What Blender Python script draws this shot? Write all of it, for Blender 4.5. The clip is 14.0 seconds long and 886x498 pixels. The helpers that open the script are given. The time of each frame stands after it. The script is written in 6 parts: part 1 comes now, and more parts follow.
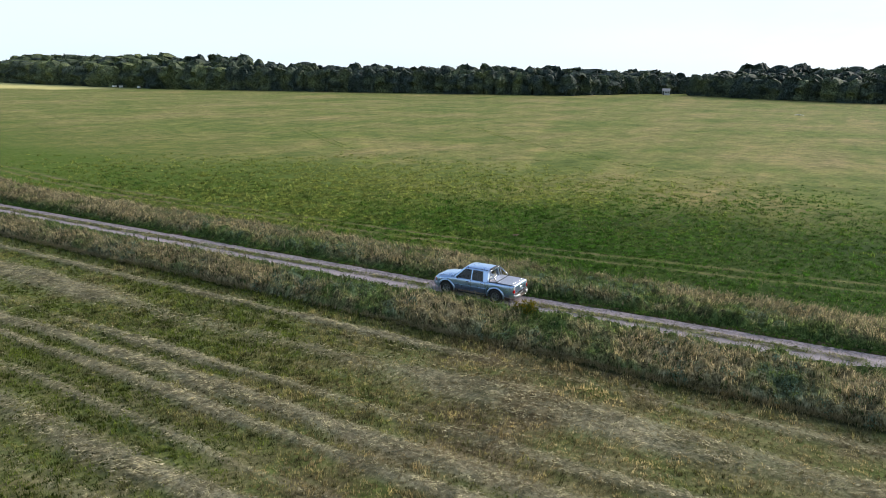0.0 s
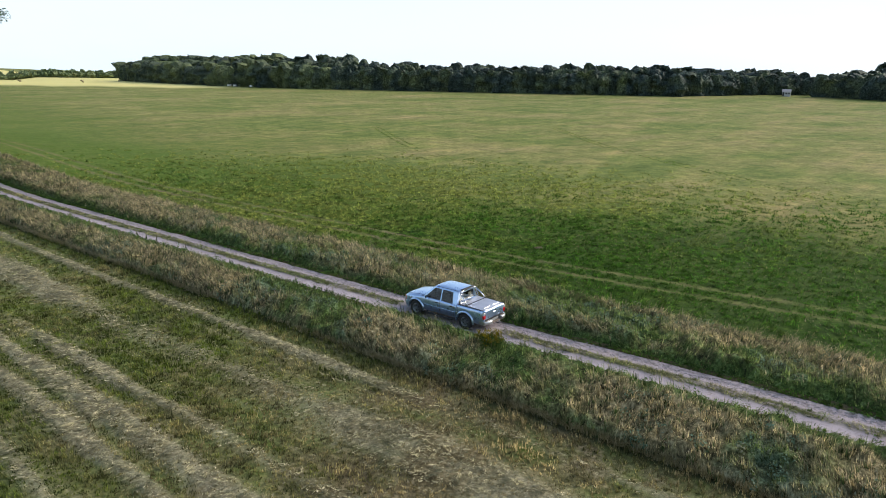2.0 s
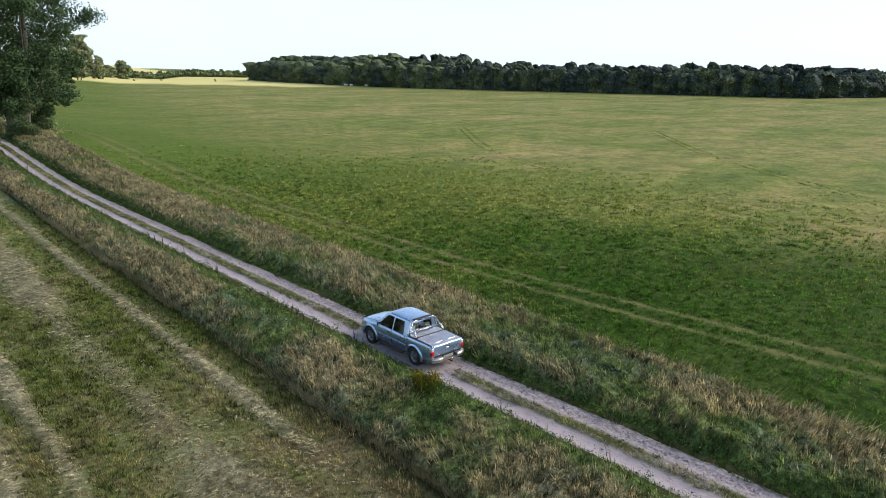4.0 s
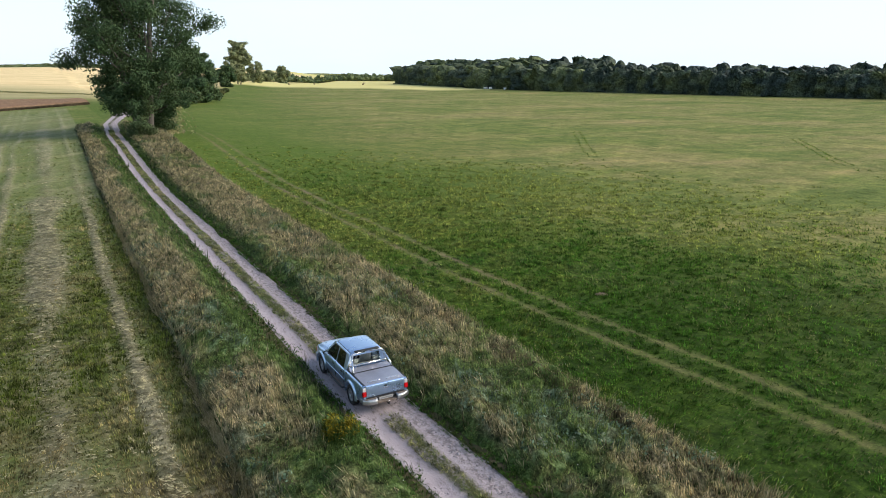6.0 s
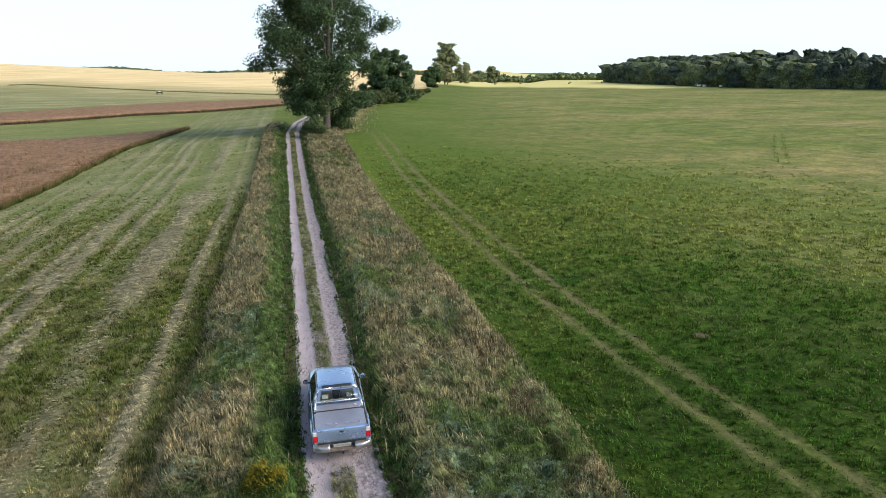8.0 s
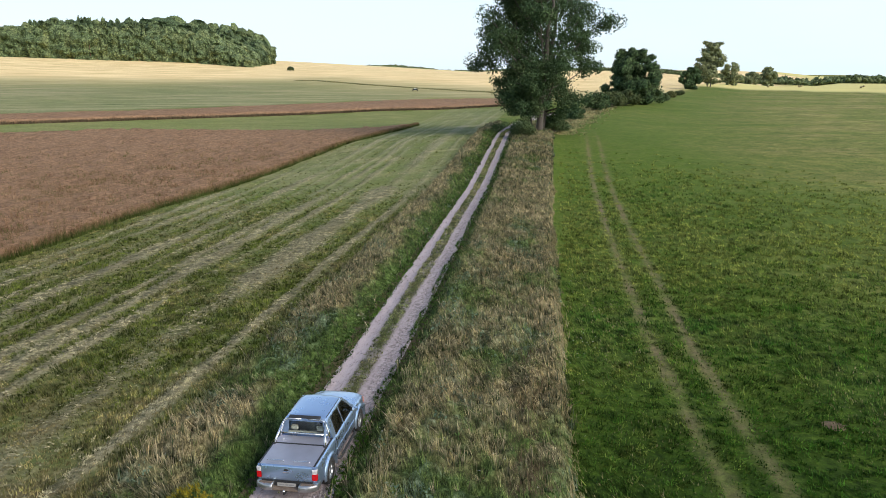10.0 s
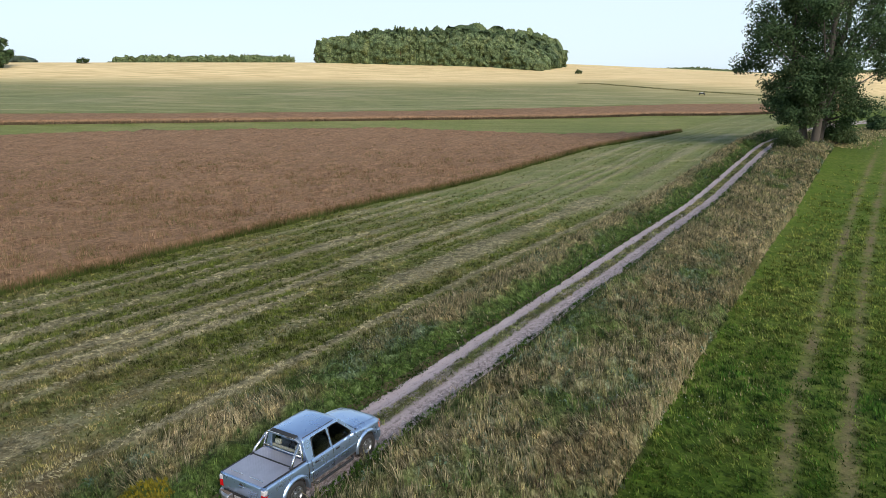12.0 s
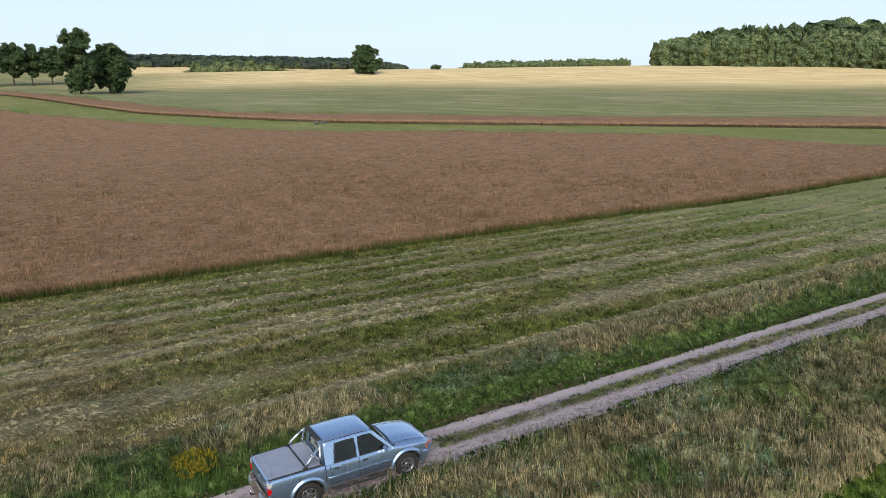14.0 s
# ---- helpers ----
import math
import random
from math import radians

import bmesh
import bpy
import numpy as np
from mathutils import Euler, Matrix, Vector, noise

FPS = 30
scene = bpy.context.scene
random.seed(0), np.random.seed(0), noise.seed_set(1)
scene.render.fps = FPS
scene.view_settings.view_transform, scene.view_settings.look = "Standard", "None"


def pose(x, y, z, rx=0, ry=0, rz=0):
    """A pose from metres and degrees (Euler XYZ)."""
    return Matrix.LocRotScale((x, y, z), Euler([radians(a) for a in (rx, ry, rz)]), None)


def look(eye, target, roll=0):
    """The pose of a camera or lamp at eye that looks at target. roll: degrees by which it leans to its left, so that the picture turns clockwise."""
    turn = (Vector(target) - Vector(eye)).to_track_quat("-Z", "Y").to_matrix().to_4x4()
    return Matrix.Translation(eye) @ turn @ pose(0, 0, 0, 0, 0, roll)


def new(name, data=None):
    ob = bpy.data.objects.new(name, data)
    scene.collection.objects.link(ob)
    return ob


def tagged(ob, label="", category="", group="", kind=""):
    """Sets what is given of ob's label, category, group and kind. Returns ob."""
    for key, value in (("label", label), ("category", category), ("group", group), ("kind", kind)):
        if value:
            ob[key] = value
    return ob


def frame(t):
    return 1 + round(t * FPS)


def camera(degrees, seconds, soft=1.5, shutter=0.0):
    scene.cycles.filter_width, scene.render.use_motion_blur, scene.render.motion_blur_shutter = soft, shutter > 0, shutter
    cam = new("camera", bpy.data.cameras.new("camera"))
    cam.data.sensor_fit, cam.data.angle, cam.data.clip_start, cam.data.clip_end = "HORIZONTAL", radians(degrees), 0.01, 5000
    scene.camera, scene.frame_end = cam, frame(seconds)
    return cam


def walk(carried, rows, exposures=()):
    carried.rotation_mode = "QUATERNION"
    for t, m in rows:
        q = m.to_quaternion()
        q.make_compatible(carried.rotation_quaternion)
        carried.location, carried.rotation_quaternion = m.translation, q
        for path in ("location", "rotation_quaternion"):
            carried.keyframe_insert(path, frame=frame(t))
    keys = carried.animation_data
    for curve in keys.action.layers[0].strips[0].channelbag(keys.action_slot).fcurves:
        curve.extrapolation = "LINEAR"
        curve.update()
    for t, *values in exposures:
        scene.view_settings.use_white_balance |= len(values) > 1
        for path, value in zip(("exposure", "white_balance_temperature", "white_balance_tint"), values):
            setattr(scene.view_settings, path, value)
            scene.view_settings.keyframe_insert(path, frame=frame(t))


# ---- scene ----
cam = camera(64.6, 14.0, soft=0.7)

PATH = [
    (0, (-33.037, -16.862, 12.313), (-31.363, -15.895, 11.803), 0.4),
    (0.5, (-31.203, -17.837, 12.226), (-29.567, -16.806, 11.714), 0.3),
    (1, (-29.262, -18.658, 12.155), (-27.667, -17.564, 11.643), 0.3),
    (1.5, (-27.356, -19.381, 12.025), (-25.805, -18.226, 11.514), 0.2),
    (2, (-25.295, -20.041, 11.919), (-23.794, -18.822, 11.408), 0.3),
    (2.5, (-23.26, -20.591, 11.934), (-21.81, -19.311, 11.424), 0.2),
    (3, (-21.289, -21.126, 11.841), (-19.895, -19.786, 11.331), 0.1),
    (3.2, (-20.46, -21.316, 11.839), (-19.089, -19.952, 11.327), 0.2),
    (5.3, (-11.747, -22.731, 11.492), (-10.682, -21.114, 10.987), -0.3),
    (5.5, (-10.923, -22.785, 11.478), (-9.895, -21.145, 10.973), -0.3),
    (6, (-8.866, -22.756, 11.417), (-7.931, -21.062, 10.914), -0.3),
    (6.5, (-6.858, -22.612, 11.354), (-6.025, -20.864, 10.851), -0.5),
    (7, (-4.789, -22.323, 11.237), (-4.088, -20.519, 10.735), -0.6),
    (7.5, (-2.775, -21.832, 11.13), (-2.22, -19.977, 10.63), -0.7),
    (7.7, (-1.938, -21.632, 11.095), (-1.448, -19.759, 10.597), -1.0),
    (9.8, (6.041, -18.721, 11.067), (5.809, -16.795, 10.58), -0.9),
    (10, (6.802, -18.319, 11.06), (6.496, -16.403, 10.575), -0.8),
    (10.5, (8.505, -17.273, 11.025), (8.014, -15.395, 10.544), -0.8),
    (11, (10.139, -16.122, 11.08), (9.458, -14.303, 10.604), -0.9),
    (11.5, (11.775, -14.774, 10.965), (10.905, -13.035, 10.495), -0.9),
    (12, (13.121, -13.35, 10.931), (12.075, -11.71, 10.466), -0.9),
    (12.5, (14.383, -11.873, 10.9), (13.163, -10.356, 10.441), -0.9),
    (13, (15.426, -10.293, 10.858), (14.035, -8.929, 10.404), -0.9),
    (13.5, (16.46, -8.688, 10.905), (14.916, -7.499, 10.457), -0.9),
    (14, (17.367, -6.979, 10.932), (15.69, -5.984, 10.491), -1.0),
]
walk(cam, [(t, look(e, g, r)) for t, e, g, r in PATH], ((0, 0.28), (2.5, 0.38), (6, 0.36), (7.2, 0.44), (8, 0.40), (10.5, 0.24), (11.5, 0.15), (12.5, 0.10), (14, 0.04)))

# ---- world and sun ----
SUN_DIR = Vector((0.74, -0.47, 0.48)).normalized()
world = bpy.data.worlds.new("sky")
scene.world = world
world.use_nodes = True
wn = world.node_tree
sky = wn.nodes.new("ShaderNodeTexSky")
sky.sky_type = "NISHITA"
sky.sun_disc = False
sky.sun_elevation = math.asin(SUN_DIR.z)
sky.sun_rotation = math.atan2(SUN_DIR.x, SUN_DIR.y)
sky.air_density, sky.dust_density, sky.ozone_density = 1.0, 1.0, 2.0
# thin bright cloud over most of the sky
cloud_at = wn.nodes.new("ShaderNodeTexCoord")
cloud_map = wn.nodes.new("ShaderNodeMapping")
cloud_map.inputs["Scale"].default_value = (1.0, 1.0, 3.5)
cloud = wn.nodes.new("ShaderNodeTexNoise")
cloud.inputs["Scale"].default_value, cloud.inputs["Detail"].default_value, cloud.inputs["Roughness"].default_value = 2.2, 6.0, 0.6
cloud_ramp = wn.nodes.new("ShaderNodeValToRGB")
cloud_ramp.color_ramp.elements[0].position, cloud_ramp.color_ramp.elements[0].color = 0.30, (0.78, 0.78, 0.78, 1)
cloud_ramp.color_ramp.elements[1].position, cloud_ramp.color_ramp.elements[1].color = 0.72, (1.0, 1.0, 1.0, 1)
veil = wn.nodes.new("ShaderNodeMix")
veil.data_type = "RGBA"
veil.inputs[7].default_value = (5.0, 6.0, 6.85, 1)
wn.links.new(cloud_at.outputs["Generated"], cloud_map.inputs["Vector"])
wn.links.new(cloud_map.outputs[0], cloud.inputs["Vector"])
wn.links.new(cloud.outputs["Fac"], cloud_ramp.inputs[0])
# the haze is thick towards the horizon and thins out overhead
split = wn.nodes.new("ShaderNodeSeparateXYZ")
wn.links.new(cloud_at.outputs["Generated"], split.inputs[0])
thin = wn.nodes.new("ShaderNodeMapRange")
thin.interpolation_type = "SMOOTHSTEP"
for key, value in (("From Min", 0.05), ("From Max", 0.62), ("To Min", 1.0), ("To Max", 0.12)):
    thin.inputs[key].default_value = value
wn.links.new(split.outputs[2], thin.inputs["Value"])
share = wn.nodes.new("ShaderNodeMath")
share.operation = "MULTIPLY"
wn.links.new(cloud_ramp.outputs[0], share.inputs[0])
wn.links.new(thin.outputs[0], share.inputs[1])
wn.links.new(share.outputs[0], veil.inputs[0])
wn.links.new(sky.outputs[0], veil.inputs[6])
wn.links.new(veil.outputs[2], wn.nodes["Background"].inputs[0])
wn.nodes["Background"].inputs[1].default_value = 0.15
sun_data = bpy.data.lights.new("sun", "SUN")
sun_data.energy, sun_data.angle, sun_data.color = 3.2, radians(32), (1.0, 0.915, 0.81)
sun = new("sun", sun_data)
sun.matrix_world = look(SUN_DIR * 200, (0, 0, 0))


# ---- small tools ----
def smooth(t):
    t = np.clip(t, 0.0, 1.0)
    return t * t * (3 - 2 * t)


LATTICE = np.random.default_rng(5).random((256, 256))


def patchy(x, y, size, shift=0.0):
    """Smooth value noise between 0 and 1, with patches about size metres across."""
    u, v = np.asarray(x, float) / size + 37.3 + shift, np.asarray(y, float) / size + 11.7 + shift * 1.7
    i, j = np.floor(u).astype(int), np.floor(v).astype(int)
    fu, fv = smooth(u - i), smooth(v - j)
    a, b = LATTICE[i % 256, j % 256], LATTICE[(i + 1) % 256, j % 256]
    c, d = LATTICE[i % 256, (j + 1) % 256], LATTICE[(i + 1) % 256, (j + 1) % 256]
    return (a * (1 - fu) + b * fu) * (1 - fv) + (c * (1 - fu) + d * fu) * fv


def np_mesh(name, co, faces, material=None, floats=None, flat=True):
    """A mesh from an array of points and an array of faces that all have as many corners."""
    me = bpy.data.meshes.new(name)
    co, faces = np.asarray(co, np.float32), np.asarray(faces, np.int32)
    n, k = faces.shape
    me.vertices.add(len(co))
    me.vertices.foreach_set("co", co.ravel())
    me.loops.add(n * k)
    me.loops.foreach_set("vertex_index", faces.ravel())
    me.polygons.add(n)
    me.polygons.foreach_set("loop_start", np.arange(0, n * k, k, dtype=np.int32))
    me.polygons.foreach_set("use_smooth", np.full(n, not flat))
    for key, values in (floats or {}).items():
        me.attributes.new(key, "FLOAT", "POINT").data.foreach_set("value", np.asarray(values, np.float32))
    me.update()
    me.validate()
    if material:
        me.materials.append(material)
    return me


def part(name, bm, material, parent, label=""):
    """Links a bmesh (or a mesh) as one object under its parent."""
    if isinstance(bm, bpy.types.Mesh):
        me = bm
    else:
        me = bpy.data.meshes.new(name)
        bmesh.ops.recalc_face_normals(bm, faces=bm.faces)
        bm.to_mesh(me)
        bm.free()
    if material and not me.materials:
        me.materials.append(material)
    ob = new(name, me)
    ob.parent = parent
    if label:
        tagged(ob, label)
    return ob


def thing(name, m, label, category, group="", kind=""):
    ob = new(name)
    ob.matrix_world = m
    return tagged(ob, label, category, group, kind)


def leaf_cloud(rng, centres, radii, counts, size, flatten=0.8, solid=0.38):
    """Many small tilted leaves scattered in round clumps: points, faces and the clump of every point."""
    who = np.repeat(np.arange(len(centres)), counts)
    n = len(who)
    d = rng.normal(size=(n, 3))
    d /= np.linalg.norm(d, axis=1)[:, None]
    r = rng.random(n) ** solid
    p = centres[who] + d * (r * radii[who])[:, None] * (1, 1, flatten)
    a = rng.normal(size=(n, 3)) * 0.55 + d + (0, 0, 0.35)
    a /= np.linalg.norm(a, axis=1)[:, None]
    b = np.cross(a, rng.normal(size=(n, 3)))
    b /= np.linalg.norm(b, axis=1)[:, None]
    c = np.cross(a, b)
    s = (size[who] if np.ndim(size) else size) * (0.6 + 0.8 * rng.random(n))
    b, c = b * s[:, None], c * (s * 0.65)[:, None]
    co = np.stack((p - b, p - c * 0.9 + b * 0.1, p + b, p + c), 1).reshape(-1, 3)
    return co, np.arange(n * 4).reshape(-1, 4), np.repeat(who, 4)


# ---- terrain ----
HILL_T = np.linspace(-200, 1600, 361)
HILL_Z = np.interp(HILL_T, (90, 150, 200, 260, 355, 400, 454, 520, 620, 900, 1600), (0, 2.6, 6.0, 9.6, 14.5, 19, 24.5, 27, 28, 24, 10))
HILL_Z = np.convolve(np.pad(HILL_Z, 6, mode="edge"), np.ones(13) / 13, mode="valid")


def height(x, y):
    x, y = np.asarray(x, float), np.asarray(y, float)
    z = np.interp(-0.9 * x + 0.45 * y, HILL_T, HILL_Z)
    z = z - 0.45 * smooth((-x - 2.0) / (5.0 + 70 * smooth((y - 110) / 80))) - 0.7 * smooth((x - 2.0) / 7.0) - 1.8 * smooth((x - 40) / 220)
    hedge = np.interp(y, (80, 100, 208, 262, 433, 470, 2000), (3.5, 4.5, 24, 42, 90, 104, 700))
    z = z + 2.0 * smooth((y - 45) / 50) * (1 - 0.8 * smooth((x - hedge - 2) / 30)) * (1 - 0.75 * smooth((hedge - x - 8) / 40))
    z = z - 14 * smooth((y - 480) / 500) * smooth((x + 330) / 150) * (1 - 0.5 * smooth((x - hedge - 15) / 60)) + 2.5 * smooth((-x - 180) / 120) * smooth((60 - y) / 80)
    z = z - 40 * smooth((x - 385) / 900)
    z = z + 60 * np.exp(-(((x + 1500) / 330) ** 2)) * smooth((y + 500) / 500) * smooth((1100 - y) / 500)
    return z


def road_x(y):
    return np.interp(y, (-60, -25, -12, 0, 8, 30, 60, 92, 115, 140, 170), (1.6, 0.75, 0.4, -0.1, -0.15, -0.4, -0.7, -0.9, 0.4, 4.0, 10.0))


def crop_edge(y):
    return np.interp(y, (-80, 40, 60, 85, 105, 126), (-28.4, -28.3, -26.2, -25.0, -22.6, -20.5))


def crop_far(x):
    return np.interp(x, (-420, -257, -189, -143, -112, -77, -46, -20), (-82, -23, 17, 43, 76, 106, 113, 123))


def strip_near(x):
    return np.interp(x, (-420, -306, -210, -151, -124, -84, -60, -41, -14, 2), (-55, -12, 25, 63, 87, 128, 152, 174, 189, 196))


def strip_far(x):
    return np.interp(x, (-420, -343, -199, -141, -96, -60, -40, -14, 2), (-30, -10, 50, 101, 152, 205, 232, 248, 254))


def gold_from(x):
    return np.interp(x, (-900, -380, -360, -325, -290, -221, -155, -111, -81, -50, -7, 30), (30, 50, 65, 120, 168, 209, 250, 325, 311, 300, 287, 290))


def hedge_x(y):
    return np.interp(y, (80, 100, 208, 262, 433, 470, 2000), (3.5, 4.5, 20, 36, 84, 104, 700))


# ---- materials ----
def material(name):
    m = bpy.data.materials.new(name)
    m.use_nodes = True
    return m, m.node_tree, m.node_tree.nodes["Principled BSDF"]


def add_noise(nt, scale, detail=4.0, rough=0.6, coords=None):
    n = nt.nodes.new("ShaderNodeTexNoise")
    n.inputs["Scale"].default_value, n.inputs["Detail"].default_value, n.inputs["Roughness"].default_value = scale, detail, rough
    if coords is not None:
        nt.links.new(coords, n.inputs["Vector"])
    return n.outputs["Fac"]


def add_ramp(nt, fac, stops):
    r = nt.nodes.new("ShaderNodeValToRGB")
    e = r.color_ramp.elements
    while len(e) < len(stops):
        e.new(0.5)
    for el, (p, c) in zip(e, stops):
        el.position = p
        el.color = (*c, 1) if len(c) == 3 else c
    nt.links.new(fac, r.inputs[0])
    return r.outputs[0]


def add_mix(nt, fac, a, b, mode="MIX"):
    n = nt.nodes.new("ShaderNodeMix")
    n.data_type, n.blend_type = "RGBA", mode
    for key, v in ((0, fac), (6, a), (7, b)):
        if isinstance(v, (int, float)):
            n.inputs[key].default_value = v
        elif isinstance(v, tuple):
            n.inputs[key].default_value = (*v, 1)
        else:
            nt.links.new(v, n.inputs[key])
    return n.outputs[2]


def add_math(nt, op, a, b=0.0, clamp=False):
    n = nt.nodes.new("ShaderNodeMath")
    n.operation, n.use_clamp = op, clamp
    for key, v in ((0, a), (1, b)):
        if isinstance(v, (int, float)):
            n.inputs[key].default_value = v
        else:
            nt.links.new(v, n.inputs[key])
    return n.outputs[0]


def add_attr(nt, name):
    n = nt.nodes.new("ShaderNodeAttribute")
    n.attribute_name = name
    return n.outputs["Fac"]


def add_bump(nt, bsdf, h, strength, distance):
    b = nt.nodes.new("ShaderNodeBump")
    b.inputs["Strength"].default_value, b.inputs["Distance"].default_value = strength, distance
    nt.links.new(h, b.inputs["Height"])
    nt.links.new(b.outputs[0], bsdf.inputs["Normal"])


def stretched(nt, sx, sy, sz=1.0):
    g = nt.nodes.new("ShaderNodeNewGeometry")
    mp = nt.nodes.new("ShaderNodeMapping")
    mp.inputs["Scale"].default_value = (sx, sy, sz)
    nt.links.new(g.outputs["Position"], mp.inputs["Vector"])
    return mp.outputs[0]


def plain(name, color, rough=0.6, metal=0.0, vary=0.15, scale=6.0, bump=0.0, spec=0.5):
    """A surface of one colour with grain and stains at two scales."""
    m, nt, b = material(name)
    tc = nt.nodes.new("ShaderNodeTexCoord").outputs["Object"]
    n1, n2 = add_noise(nt, scale, 5, 0.6, tc), add_noise(nt, scale * 9, 3, 0.6, tc)
    f = add_math(nt, "ADD", add_math(nt, "MULTIPLY", n1, 0.7), add_math(nt, "MULTIPLY", n2, 0.3))
    lo, hi = tuple(c * (1 - vary) for c in color), tuple(min(1, c * (1 + vary)) for c in color)
    nt.links.new(add_ramp(nt, f, ((0.3, lo), (0.7, hi))), b.inputs["Base Color"])
    b.inputs["Roughness"].default_value, b.inputs["Metallic"].default_value = rough, metal
    b.inputs["Specular IOR Level"].default_value = spec
    if bump:
        add_bump(nt, b, n2, 0.5, bump)
    return m


def ground_material():
    m, nt, b = material("ground_grass_and_stubble")
    pos = stretched(nt, 1, 1)
    along = stretched(nt, 1.0, 0.22)
    fine, mid, big, lines = add_noise(nt, 5.0, 6, 0.75, pos), add_noise(nt, 0.6, 6, 0.65, pos), add_noise(nt, 0.035, 5, 0.6, pos), add_noise(nt, 1.1, 6, 0.7, along)
    far_lines = add_noise(nt, 0.05, 5, 0.6, stretched(nt, 0.35, 1.8))
    tuft = add_noise(nt, 2.2, 6, 0.75, pos)
    g1 = add_ramp(nt, fine, ((0.36, (0.014, 0.034, 0.003)), (0.5, (0.066, 0.128, 0.012)), (0.64, (0.19, 0.265, 0.036))))
    g2 = add_ramp(nt, tuft, ((0.36, (0.020, 0.052, 0.005)), (0.5, (0.072, 0.130, 0.014)), (0.64, (0.155, 0.195, 0.030))))
    grass = add_mix(nt, 0.5, g1, g2)
    grass = add_mix(nt, add_math(nt, "MULTIPLY", mid, 0.35), grass, (0.075, 0.105, 0.018))
    turn = nt.nodes.new("ShaderNodeMapping")
    turn.inputs["Rotation"].default_value = (0, 0, radians(-32))
    nt.links.new(pos, turn.inputs["Vector"])
    rowed = nt.nodes.new("ShaderNodeMapping")
    rowed.inputs["Scale"].default_value = (0.012, 0.30, 1)
    nt.links.new(turn.outputs[0], rowed.inputs["Vector"])
    rows = add_noise(nt, 1.0, 6, 0.65, rowed.outputs[0])
    streak = add_noise(nt, 0.09, 6, 0.7, stretched(nt, 0.5, 2.6))
    tone = add_math(nt, "ADD", add_math(nt, "MULTIPLY", big, 0.45), add_math(nt, "ADD", add_math(nt, "MULTIPLY", far_lines, 0.25), add_math(nt, "MULTIPLY", streak, 0.3)))
    dry_c = add_ramp(nt, tone, ((0.36, (0.095, 0.130, 0.026)), (0.45, (0.150, 0.178, 0.044)), (0.54, (0.222, 0.208, 0.070)), (0.64, (0.285, 0.225, 0.100))))
    speck = add_ramp(nt, add_math(nt, "ADD", add_math(nt, "MULTIPLY", fine, 0.6), add_math(nt, "MULTIPLY", tuft, 0.4)), ((0.36, (0.42, 0.46, 0.42)), (0.64, (1.6, 1.56, 1.6))))
    dry_c = add_mix(nt, 1.0, dry_c, speck, "MULTIPLY")
    mottle = add_ramp(nt, add_math(nt, "ADD", add_math(nt, "MULTIPLY", mid, 0.5), add_math(nt, "MULTIPLY", add_noise(nt, 0.16, 5, 0.7, pos), 0.5)), ((0.38, (0.62, 0.70, 0.60)), (0.5, (1, 1, 1)), (0.62, (1.42, 1.30, 1.30))))
    dry_c = add_mix(nt, 1.0, dry_c, mottle, "MULTIPLY")
    dry = add_math(nt, "ADD", add_attr(nt, "dry"), add_math(nt, "MULTIPLY", add_math(nt, "SUBTRACT", mid, 0.5), 0.6), True)
    col = add_mix(nt, dry, grass, dry_c)
    straw_c = add_mix(nt, 0.5, add_ramp(nt, lines, ((0.35, (0.17, 0.16, 0.08)), (0.65, (0.46, 0.42, 0.27)))), add_ramp(nt, fine, ((0.38, (0.09, 0.088, 0.040)), (0.60, (0.58, 0.53, 0.355)))))
    straw = add_math(nt, "MULTIPLY", add_attr(nt, "straw"), add_ramp(nt, lines, ((0.25, (0.3, 0.3, 0.3)), (0.48, (1, 1, 1)))))
    col = add_mix(nt, straw, col, straw_c)
    # light golden stubble, with the sunshine on the far fields in its colour
    sunlit_gold_c = add_mix(nt, add_ramp(nt, rows, ((0.35, (0, 0, 0)), (0.62, (1, 1, 1)))), (0.60, 0.44, 0.20), (0.92, 0.72, 0.39))
    col = add_mix(nt, add_attr(nt, "gold"), col, sunlit_gold_c)
    # pale hay, its colour raised for the sun lying on that field
    lit_c = add_mix(nt, far_lines, (0.52, 0.47, 0.16), (0.78, 0.68, 0.29))
    col = add_mix(nt, add_attr(nt, "hay"), col, lit_c)
    pale_c = add_ramp(nt, add_math(nt, "ADD", add_math(nt, "MULTIPLY", rows, 0.75), add_math(nt, "MULTIPLY", big, 0.25)), ((0.36, (0.13, 0.145, 0.065)), (0.42, (0.27, 0.275, 0.145)), (0.47, (0.19, 0.20, 0.095)), (0.53, (0.30, 0.285, 0.155)), (0.62, (0.40, 0.335, 0.20))))
    col = add_mix(nt, add_attr(nt, "pale"), col, add_mix(nt, 0.7, pale_c, speck, "MULTIPLY"))
    # lush green, made darker to carry the cloud's shade on the near meadow
    shaded_lush_c = add_ramp(nt, add_math(nt, "ADD", add_math(nt, "MULTIPLY", fine, 0.5), add_math(nt, "MULTIPLY", tuft, 0.5)), ((0.38, (0.006, 0.017, 0.002)), (0.52, (0.020, 0.050, 0.004)), (0.64, (0.060, 0.115, 0.011))))
    col = add_mix(nt, add_attr(nt, "shaded_lush"), col, shaded_lush_c)
    brown_c = add_ramp(nt, add_math(nt, "ADD", add_math(nt, "MULTIPLY", fine, 0.55), add_math(nt, "MULTIPLY", lines, 0.45)), ((0.38, (0.034, 0.030, 0.012)), (0.5, (0.125, 0.104, 0.048)), (0.62, (0.34, 0.28, 0.16))))
